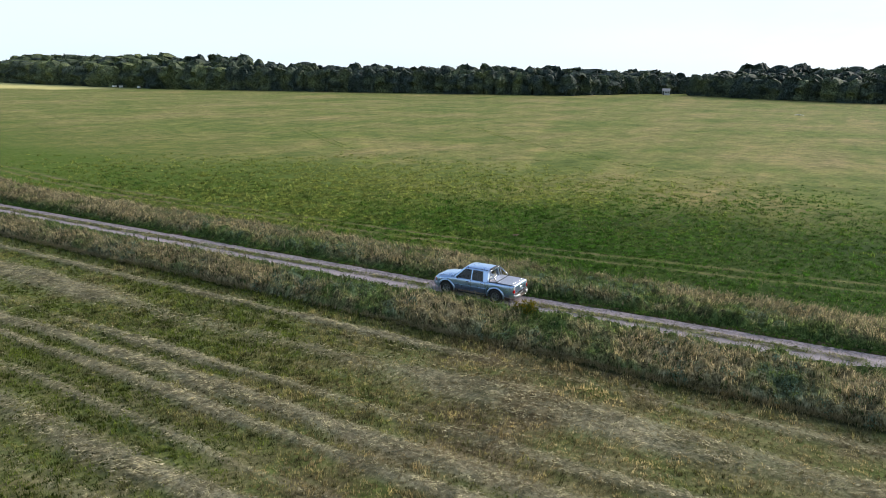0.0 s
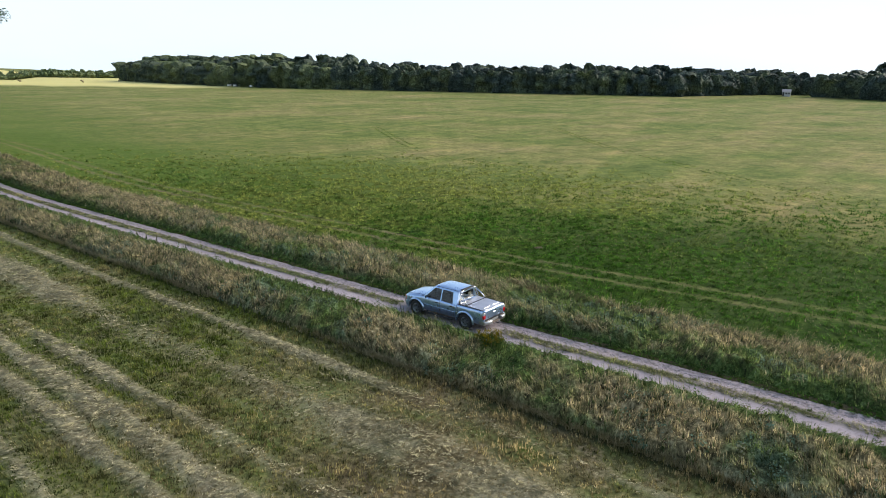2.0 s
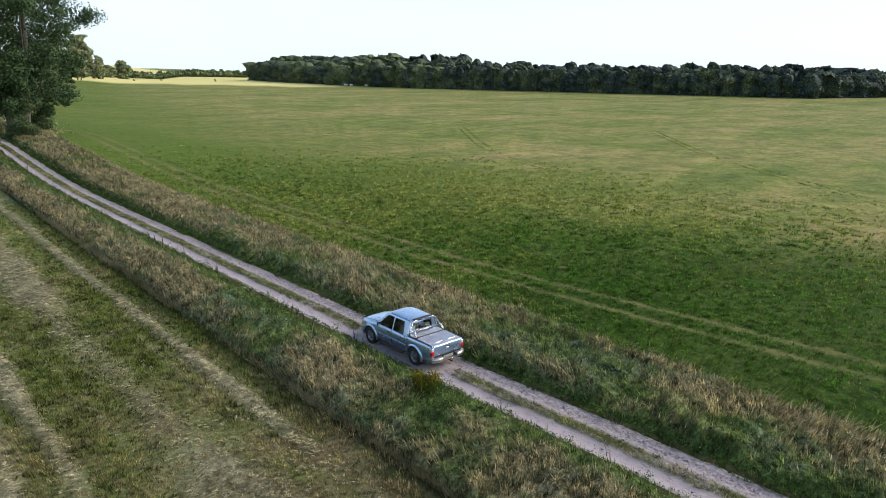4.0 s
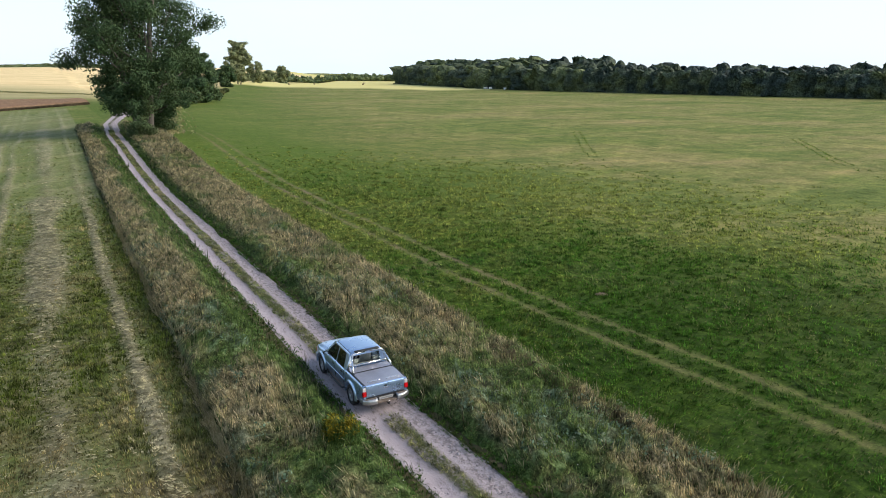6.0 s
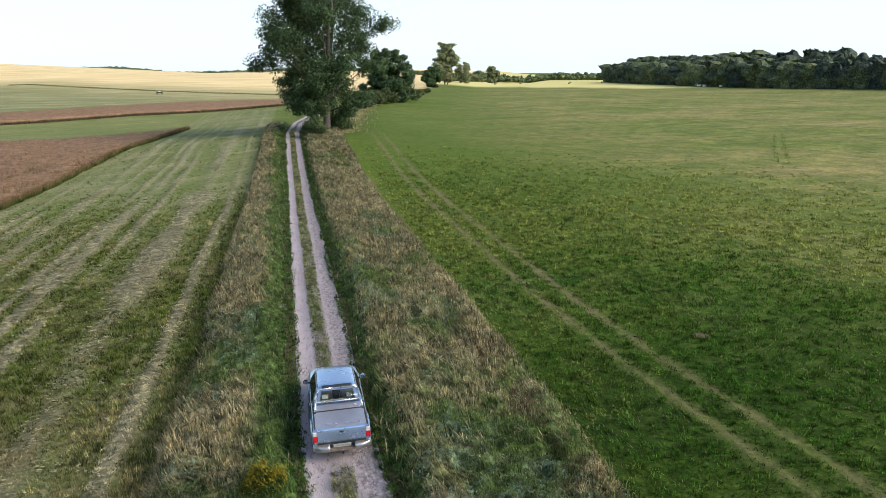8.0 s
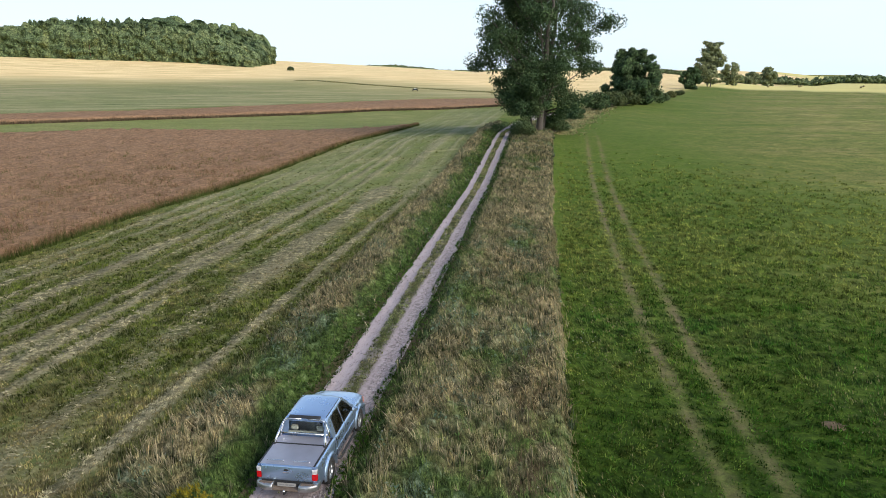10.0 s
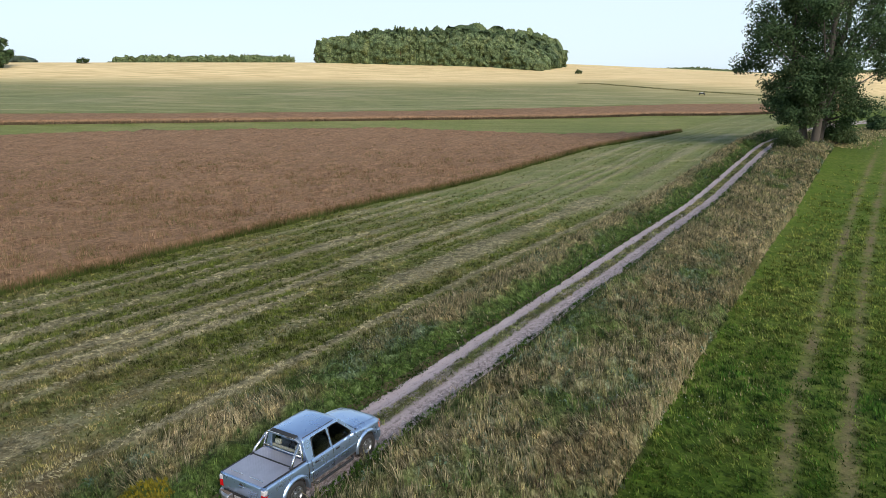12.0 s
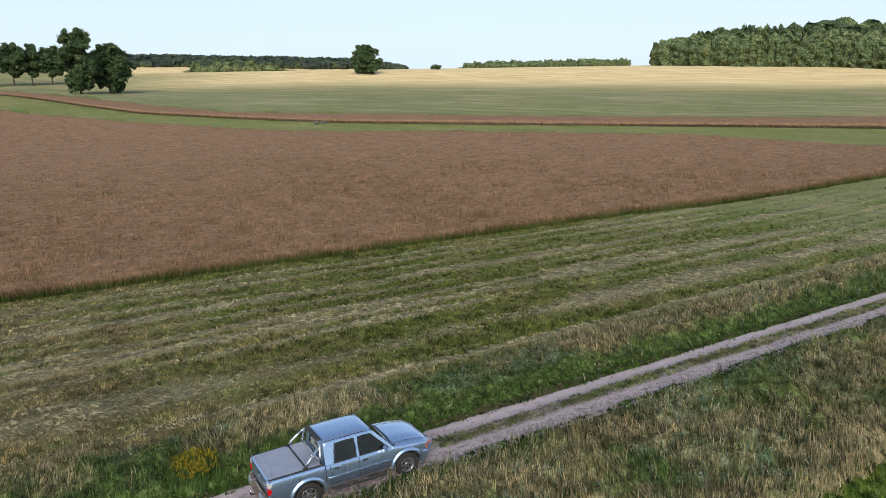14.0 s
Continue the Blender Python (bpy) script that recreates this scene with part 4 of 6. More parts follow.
def red_crop():
    rng = np.random.default_rng(81)
    # the closed canopy
    vs = np.concatenate((np.arange(0, 30, 0.5), 30 + np.cumsum(np.geomspace(0.5, 5, 130))))
    ys = np.concatenate((np.arange(-75, 60, 0.6), np.arange(60, 130, 1.2)))
    V, Y = np.meshgrid(vs, ys, indexing="ij")
    V, Y = V.ravel(), Y.ravel()
    X = crop_edge(Y) - 0.25 - V
    X = X + 0.35 * (patchy(Y * 0, Y, 1.5) - 0.5) * (V < 0.3)
    inside = Y < crop_far(X)
    Y2 = np.where(inside, Y, np.maximum(crop_far(X), -75))
    Z = height(X, Y2) + 0.54 + 0.42 * (patchy(X, Y2, 1.3) - 0.5) + 0.2 * (patchy(X, Y2, 7) - 0.5)
    Z = np.where((V < 0.3) | ~inside, height(X, Y2) + 0.02, Z)
    f = grid_faces(len(vs), len(ys))
    f = f[inside[f].any(1)]
    dry = 0.15 + 0.5 * patchy(X, Y2, 12) + 0.3 * (patchy(X, Y2, 2.0, 3) - 0.5)
    me = np_mesh("crop_canopy", np.stack((X, Y2, Z), 1), f, MAT_CANOPY, {"dry": np.clip(dry, 0, 1)}, False)
    tagged(new("crop_canopy", me), "dense reddish-brown ripe crop", "crop field", kind="stuff")
    x, y = strewn(rng, 115000, -120, -20, -40, 126, lambda x, y: np.clip(1.25 - np.hypot(x + 28, y - 8) / 75, 0.04, 1) ** 1.7 * (0.1 + 1.8 * patchy(x, y, 1.1, 19) * patchy(x, y, 5, 23) * 1.6))
    k = (x < crop_edge(y)) & (y < crop_far(x))
    x, y = x[k], y[k]
    d = np.hypot(x - 14, y + 10)
    dry = 0.1 + 0.6 * patchy(x, y, 12) + 0.5 * (rng.random(len(x)) - 0.5)
    tall = (0.78 + 0.2 * patchy(x, y, 7) + 0.15 * rng.random(len(x)))
    grass("red_crop", "tall reddish-brown ripe crop with green stems", "crop field", MAT_CROP, x, y, tall, 0.022 * (1 + d / 50), 0.22, 6, dry, 82)
    # the heads of the nearer rows, in lighter and darker tufts
    x, y = strewn(rng, 42000, -75, -20, -45, 126, lambda x, y: np.clip(1.2 - np.hypot((x + 27) * 1.6, y - 5) / 75, 0.0, 1) * (0.25 + 0.9 * patchy(x, y, 0.8, 29)))
    k = (x < crop_edge(y) - 0.3) & (y < crop_far(x))
    x, y = x[k], y[k]
    grass("crop_heads", "reddish-brown ripe heads of the crop", "crop field", MAT_HEADS, x, y, 0.30 + 0.25 * rng.random(len(x)), 0.03 * (1 + np.hypot(x - 14, y + 10) / 60), 0.5, 4, 0.1 + 0.5 * patchy(x, y, 12) + 1.2 * (patchy(x, y, 0.9, 5) - 0.5), 84, 1, 0.0, 0.42)
    yy = rng.random(11000) * 165 - 40
    xx = crop_edge(yy) - rng.random(11000) ** 1.5 * 0.9 + 0.3 * (patchy(yy * 0, yy, 1.3) - 0.5)
    k = yy < 126
    xx, yy = xx[k], yy[k]
    grass("crop_rim", "upright green and brown stems at the crop's cut edge", "crop field", MAT_CROP, xx, yy, 0.45 + 0.45 * rng.random(len(xx)), 0.025 * (1 + np.hypot(xx - 14, yy + 10) / 60), 0.15, 5, 0.1 + 0.5 * rng.random(len(xx)), 83)


def canopy_material():
    m, nt, b = material("crop_canopy")
    pos = stretched(nt, 1, 1)
    f, g = add_ramp(nt, add_noise(nt, 2.4, 6, 0.75, pos), ((0.33, (0, 0, 0)), (0.67, (1, 1, 1)))), add_ramp(nt, add_noise(nt, 0.3, 5, 0.65, pos), ((0.35, (0, 0, 0)), (0.65, (1, 1, 1))))
    c = add_mix(nt, f, (0.11, 0.061, 0.034), (0.45, 0.270, 0.155))
    c = add_mix(nt, add_math(nt, "MULTIPLY", g, 0.5), c, (0.35, 0.22, 0.13))
    lodged = add_ramp(nt, add_noise(nt, 0.9, 5, 0.7, stretched(nt, 1, 0.45)), ((0.34, (0.72, 0.73, 0.72)), (0.62, (1.12, 1.12, 1.12))))
    c = add_mix(nt, 1.0, c, lodged, "MULTIPLY")
    nt.links.new(c, b.inputs["Base Color"])
    b.inputs["Roughness"].default_value, b.inputs["Specular IOR Level"].default_value = 0.95, 0.1
    add_bump(nt, b, f, 0.8, 0.15)
    return m


MAT_CANOPY = canopy_material()
red_crop()


def far_strip():
    """The second, narrower strip of standing crop beyond the green headland."""
    xs = np.concatenate((np.arange(1, -200, -1.5), np.arange(-200, -430, -5)))
    vs = np.array([0, 0.02, 0.1, 0.25, 0.4, 0.55, 0.7, 0.85, 1.0])
    X, V = np.meshgrid(xs, vs, indexing="ij")
    X, V = X.ravel(), V.ravel()
    Y = strip_near(X) * (1 - V) + strip_far(X) * V
    Z = height(X, Y) + np.where(V == 0, 0.0, 0.85 * (1 - V * V)) + 0.2 * (patchy(X, Y, 3) - 0.5)
    me = np_mesh("crop_strip", np.stack((X, Y, Z), 1), grid_faces(len(xs), len(vs)), MAT_CANOPY, None, False)
    tagged(new("crop_strip", me), "narrow strip of reddish-brown ripe crop", "crop field", kind="stuff")
    rng = np.random.default_rng(91)
    x = 1 - rng.random(12000) ** 1.3 * 345
    y = strip_near(x) - 0.1 + rng.random(12000) * 0.4
    grass("strip_rim", "dark line of stems along the edge of the crop strip", "crop field", MAT_STALK_DARK, x, y, 0.55 + 0.25 * rng.random(len(x)), 0.16, 0.2, 4, -0.1 + 0.3 * rng.random(len(x)), 92)


far_strip()


def field_margin():
    """A dark uncut line of grass between two far fields."""
    rng = np.random.default_rng(95)
    t = rng.random(6000)
    x = np.interp(t, (0, 0.3, 0.5, 1), (-116, -81, -55, 6)) + rng.normal(0, 0.5, len(t))
    y = gold_from(x) + rng.normal(0, 1.1, len(t)) - 4
    grass("field_margin", "dark uncut grass between two fields", "grass", MAT_VERGE, x, y, 0.22 + 0.3 * rng.random(len(x)), 0.20, 0.5, 3, 0.3 + 0.4 * rng.random(len(x)), 96)


field_margin()


def hedge_bank():
    """Dry uncut grass below the hedge."""
    rng = np.random.default_rng(97)
    y = 96 + rng.random(4000) ** 1.2 * 150
    x = hedge_x(y) + 2.0 + rng.normal(0, 1.6, len(y)) * (1 + y / 500)
    grass("hedge_grass", "dry pale grass along the foot of the hedge", "grass", MAT_VERGE, x, y, 0.25 + 0.35 * rng.random(len(x)), 0.04 + y / 3000, 1.0, 6, 0.35 + 0.7 * rng.random(len(x)), 98)


hedge_bank()


def old_tracks():
    """Faint darker lines of pressed grass across the meadow."""
    rng = np.random.default_rng(99)
    for line, n in ((((104, 55), (82, 34), (66.6, 15.2), (58.8, 4.6), (53.3, -2.9), (46.7, -13.7), (43.4, -17.8)), 900), (((78, 82), (66, 66), (56.2, 52.1), (51.5, 43.5), (48.8, 33.7), (48, 26)), 420)):
        p = np.array(line)
        s = np.concatenate(([0], np.cumsum(np.hypot(*np.diff(p, axis=0).T))))
        t = rng.random(n) * s[-1]
        t = t[patchy(t, t * 0, 3.0, 4) > 0.3]
        off = np.where(rng.random(len(t)) < 0.5, -0.6, 0.6) + rng.normal(0, 0.16, len(t))
        x, y = np.interp(t, s, p[:, 0]) + off, np.interp(t, s, p[:, 1]) - off * 0.4
        grass("old_wheel_track", "faint darker line of pressed grass in the meadow", "grass", MAT_MEADOW, x, y, 0.12 + 0.12 * rng.random(len(x)), 0.07, 0.9, 3, 0.2 + 0.4 * rng.random(len(x)), 100)


old_tracks()


# ---- trees ----
def limb(path, r0, r1, sides=8):
    """Points and faces of a tapered, round limb along a path."""
    path = [Vector(p) for p in path]
    co, faces = [], []
    for i, p in enumerate(path):
        way = (path[min(i + 1, len(path) - 1)] - path[max(i - 1, 0)]).normalized()
        q = way.to_track_quat("Z", "Y")
        r = r0 + (r1 - r0) * i / (len(path) - 1)
        for k in range(sides):
            a = 2 * math.pi * k / sides
            co.append(p + q @ Vector((r * math.cos(a), r * math.sin(a), 0)))
    for i in range(len(path) - 1):
        for k in range(sides):
            a, b = i * sides + k, i * sides + (k + 1) % sides
            faces.append((a, b, b + sides, a + sides))
    return co, faces


def join(pieces):
    co, faces, at = [], [], 0
    for c, f in pieces:
        co += [tuple(v) for v in c]
        faces += [tuple(i + at for i in q) for q in f]
        at += len(c)
    return np.array(co), np.array(faces)


def lumps(rng, centres, radii, cuts, flatten=0.85):
    """The dense, uneven inside of leaf clumps: points, faces and the clump of every point."""
    u = np.linspace(-1, 1, cuts + 1)
    A, B = [g.ravel() for g in np.meshgrid(u, u, indexing="ij")]
    one = np.ones_like(A)
    base = np.concatenate([np.stack(s, 1) for s in ((one, A, B), (-one, B, A), (B, one, A), (A, -one, B), (A, B, one), (B, A, -one))])
    base /= np.linalg.norm(base, axis=1)[:, None]
    q = grid_faces(cuts + 1, cuts + 1)
    q = np.concatenate([q + k * (cuts + 1) ** 2 for k in range(6)])
    n, m = len(centres), len(base)
    phase = rng.random((n, 3)) * 6.28
    w = 1 + 0.09 * np.sin(base[None] * 3.1 + phase[:, None]).sum(2) + 0.09 * np.sin(base[None, :, ::-1] * 6.7 + phase[:, None] * 2).sum(2)
    shape = np.array((1, 1, flatten)) * (0.85 + 0.3 * rng.random((n, 3)))
    co = centres[:, None] + base[None] * (w * radii[:, None])[:, :, None] * shape[:, None]
    return co.reshape(-1, 3), (q[None] + (np.arange(n) * m)[:, None, None]).reshape(-1, 4), np.repeat(np.arange(n), m)


def tree(name, label, x, y, tall, wide, seed, clumps=60, leaves=140, leaf=0.16, low=0.25, trunk=0.35, lean=0.0, stems=1, mat=None, dry=0.1, profile=None, group="", fluff=1.0, fill=1.0, dense=0.0):
    """A broad-leaved tree: trunk with limbs, and a crown of clumps of leaves with gaps between them."""
    rng = np.random.default_rng(seed)
    ob = thing(name, pose(x, y, float(height(x, y)) - 0.1), label, "tree", group)
    pieces, centres, radii = [], [], []
    prof = profile or ((0, 0.35), (0.25, 0.85), (0.5, 1.0), (0.75, 0.75), (1.0, 0.25))
    tops = []
    for s in range(stems):
        a = 2 * math.pi * s / max(stems, 1) + seed
        off = 0.0 if stems == 1 else wide * 0.10
        foot = Vector((math.cos(a) * off * 0.5, math.sin(a) * off * 0.5, 0))
        path = [foot]
        for i in range(1, 9):
            t = i / 8
            path.append(foot + Vector((math.cos(a) * off * 2.2 * t + lean * t + rng.normal() * 0.012 * tall * t, math.sin(a) * off * 2.2 * t + rng.normal() * 0.012 * tall * t, tall * 0.9 * t)))
        tops.append(path)
        pieces.append(limb(path, trunk * (1 if stems == 1 else 0.75), trunk * 0.12, 10))
    boughs = max(12, clumps // 8)
    for i in range(boughs):
        t = low + (1 - low) * (i + rng.random()) / boughs
        w = np.interp((t - low) / (1 - low), [p[0] for p in prof], [p[1] for p in prof]) * wide / 2
        a, rr = 2.4 * i + rng.normal() * 0.5, (0.45 + 0.45 * rng.random()) * w
        path = tops[i % len(tops)]
        c = Vector((math.cos(a) * rr + lean * t, math.sin(a) * rr, t * tall * 0.97))
        k = max(1, min(7, int(8 * (t * 0.72))))
        p0 = path[k]
        mid = p0.lerp(c, 0.5) + Vector((0, 0, -0.02 * tall))
        pieces.append(limb([p0, p0.lerp(mid, 0.5), mid, c], trunk * 0.32 * (1.1 - t * 0.7), trunk * 0.06, 6))
        size = fluff * wide * (0.17 + 0.07 * rng.random()) * (0.65 + 0.35 * w / (wide / 2))
        for j in range(max(4, clumps // boughs)):
            e = Vector(rng.normal(size=3))
            e = e.normalized() * size * (0.35 + 0.75 * rng.random())
            e.z *= 0.7
            q = c + e
            q.z = min(max(q.z, 0.06 * tall), tall)
            centres.append(q)
            radii.append(size * (0.45 + 0.3 * rng.random()))
            if j % 3 == 0:
                pieces.append(limb([c.lerp(mid, 0.3), c.lerp(q, 0.6), q], trunk * 0.07, trunk * 0.02, 4))
    for i in range(int(fill * clumps / 5)):
        t = low + 0.05 + (0.93 - low) * (i + rng.random()) / (fill * clumps / 5)
        w = np.interp((t - low) / (1 - low), [p[0] for p in prof], [p[1] for p in prof]) * wide / 2
        a, rr = rng.random() * 2 * math.pi, 0.45 * w * rng.random()
        centres.append(Vector((math.cos(a) * rr + lean * t, math.sin(a) * rr, t * tall * 0.96)))
        radii.append(w * (0.3 + 0.15 * rng.random()))
    co, f = join(pieces)
    part("trunk", np_mesh("trunk", co, f, MAT_BARK, None, False), MAT_BARK, ob)
    centres, radii = np.array([tuple(c) for c in centres]), np.array(radii)
    co, f, who = leaf_cloud(rng, centres, radii, leaves, leaf)
    if dense:
        co2, f2, who2 = lumps(rng, centres, radii * dense, 2)
        co, f, who = np.concatenate((co, co2)), np.concatenate((f, f2 + len(co))), np.concatenate((who, who2))
    d = np.clip(dry + 0.5 * (rng.random(len(centres)) - 0.5), 0, 1)
    kind = mat or (MAT_CROWN if dense else MAT_LEAF)
    part("crown", np_mesh("crown", co, f, kind, {"dry": d[who]}, not dense), kind, ob)
    return ob


def shrub(name, label, x, y, tall, wide, seed, leaves=1500, leaf=0.08, mat=None, dry=0.2, group=""):
    rng = np.random.default_rng(seed)
    ob = thing(name, pose(x, y, float(height(x, y)) - 0.05), label, "bush", group)
    n = 26
    a, r = rng.random(n) * 2 * np.pi, np.sqrt(rng.random(n)) * wide * 0.38
    cz = tall * (0.28 + 0.45 * rng.random(n)) * (1 - 0.35 * r / (wide * 0.38))
    centres = np.stack((r * np.cos(a), r * np.sin(a), cz), 1)
    co, f, who = leaf_cloud(rng, centres, min(wide, tall) * (0.16 + 0.14 * rng.random(n)), max(20, leaves // n), leaf)
    co[:, 2] = np.maximum(co[:, 2], 0.02)
    part("leaves", np_mesh("leaves", co, f, mat or MAT_LEAF, {"dry": np.clip(dry + 0.3 * (rng.random(n) - 0.5), 0, 1)[who]}, True), mat or MAT_LEAF, ob)
    stems = [limb([(0.1 * math.cos(k), 0.1 * math.sin(k), 0), Vector(centres[k]) * 0.5, centres[k]], 0.05, 0.012, 5) for k in range(0, n, 2)]
    co, f = join(stems)
    part("stems", np_mesh("stems", co, f, MAT_BARK, None, False), MAT_BARK, ob)
    return ob


def woods(name, label, line, step, depth, rows, tall, wide, seed, mat, dry=0.3, low=0.0, bark=None, vary=0.25, ds=0.8, levels=16, leaves=5000, leaf=0.5, first=0.7, lumpy=1.0):
    """A far wood as one mass of crowns: rows of trees along a line, each row a closed, bulging and uneven curtain of foliage, one behind the other."""
    rng = np.random.default_rng(seed)
    pts = np.array(line, float)
    s0 = np.concatenate(([0], np.cumsum(np.hypot(*np.diff(pts, axis=0).T))))
    meshes, feet, at = [], [], 0
    for k in range(rows):
        back = depth * k / max(1, rows - 1)
        si = np.arange(0, s0[-1], step) + rng.random() * step
        si = si + rng.normal(0, 0.22 * step, len(si))
        ri = wide * (0.38 + 0.30 * rng.random(len(si)))
        fwd = rng.normal(0, 0.18 * wide, len(si))
        s = np.arange(-wide * 0.5, s0[-1] + wide * 0.5, ds)
        sc = np.clip(s, 0, s0[-1])
        x, y = np.interp(sc, s0, pts[:, 0]), np.interp(sc, s0, pts[:, 1])
        dx, dy = np.gradient(np.interp(np.clip(s, 1, s0[-1] - 1), s0, pts[:, 0])), np.gradient(np.interp(np.clip(s, 1, s0[-1] - 1), s0, pts[:, 1]))
        dx, dy = np.convolve(np.pad(dx, 10, mode="edge"), np.ones(21) / 21, "valid"), np.convolve(np.pad(dy, 10, mode="edge"), np.ones(21) / 21, "valid")
        l = np.hypot(dx, dy)
        tx, ty = dx / l, dy / l
        x, y = x + tx * (s - sc), y + ty * (s - sc)
        side = 1.0 if depth > 0 else -1.0
        nx, ny = ty * side, -tx * side
        x, y = x - nx * abs(back), y - ny * abs(back)
        top = tall(x, y) if callable(tall) else tall + 0 * x
        hi = (1 - 0.6 * vary + vary * rng.random(len(si)) ** 1.2)
        gap = np.abs(s[:, None] - si[None]) / ri[None]
        dome = np.sqrt(np.clip(1 - gap ** 2, 0, 1)) * hi[None] * (gap < 1)
        who = dome.argmax(1)
        best = dome[np.arange(len(s)), who]
        H = top * (first + (1 - first) * (k / max(1, rows - 1)) ** 0.8) * np.where(best > 0, 0.52 * hi[who] + 0.54 * best, 0.45)
        bulge = lumpy * ri[who] * np.sqrt(np.clip(1 - gap[np.arange(len(s)), who] ** 2, 0, 1)) + fwd[who]
        v = np.concatenate((np.linspace(low if k == 0 else 0.0, 1, levels), (1.0, 0.9)))
        prof = np.concatenate((np.sqrt(np.clip(1 - ((np.linspace(0, 1, levels) - 0.42) / 0.62) ** 2, 0, 1)), (-0.5, -1.4)))
        S, V = np.meshgrid(np.arange(len(s)), np.arange(len(v)), indexing="ij")
        S, V = S.ravel(), V.ravel()
        zz = H[S] * v[V]
        rough = lumpy * wide * (0.75 * (patchy(s[S] + 0.35 * zz, zz * 1.25 - 0.2 * s[S], wide * 0.40, k * 3.1) - 0.5) + 0.28 * (patchy(s[S], zz, wide * 0.15, k * 1.7 + 5) - 0.5))
        out = bulge[S] * prof[V] + np.where(V < levels, rough, 0.3 * rough)
        lift = 0.12 * wide * (patchy(s[S], zz, wide * 0.16, k * 2.3 + 9) - 0.5) * (V > 0)
        px, py = x[S] + nx[S] * out + rng.normal(0, 0.12 * ds, len(S)), y[S] + ny[S] * out + rng.normal(0, 0.12 * ds, len(S))
        pz = height(x, y)[S] + zz + lift - (0.3 if low == 0 else 0)
        tone = np.clip(dry + 0.8 * (rng.random(len(si)) - 0.5), 0, 1)[who]
        shade = np.clip(tone[S] + 0.9 * (patchy(s[S] + 0.3 * zz, zz * 1.2, wide * 0.45, k * 2.9 + 3) - 0.5), 0, 1)
        co = np.stack((px, py, pz), 1)
        meshes.append((co, grid_faces(len(s), len(v)) + at, shade))
        at += len(co)
        # loose sprays of leaves over the curtain
        pick = rng.integers(0, len(co), leaves // rows)
        pick = pick[V[pick] < levels]
        lc, lf, lw = leaf_cloud(rng, co[pick] + np.stack((nx[S[pick]], ny[S[pick]], 0.5 + 0 * pick), 1) * 0.25 * leaf, np.full(len(pick), leaf * 0.8), 2, leaf)
        meshes.append((lc, lf + at, shade[pick][lw]))
        at += len(lc)
        if bark and k < 2:
            tx0, ty0 = np.interp(si, s, x), np.interp(si, s, y)
            feet += [(a, b, float(height(a, b)), float(c)) for a, b, c in zip(tx0, ty0, np.interp(si, s, H))]
    co, f, d = (np.concatenate([m[i] for m in meshes]) for i in range(3))
    me = np_mesh(name, co, f, mat, {"dry": d}, True)
    if bark:
        tc, tf = join([limb([(a, b, z - 0.3), (a, b, z + h * 0.7)], 0.028 * h ** 0.8, 0.012 * h ** 0.8, 5) for a, b, z, h in feet])
        tagged(new(name + "_trunks", np_mesh("trunks", tc, tf, bark)), "slim trunks at the edge of the wood", "forest", kind="stuff")
    return tagged(new(name, me), label, "forest", kind="stuff")


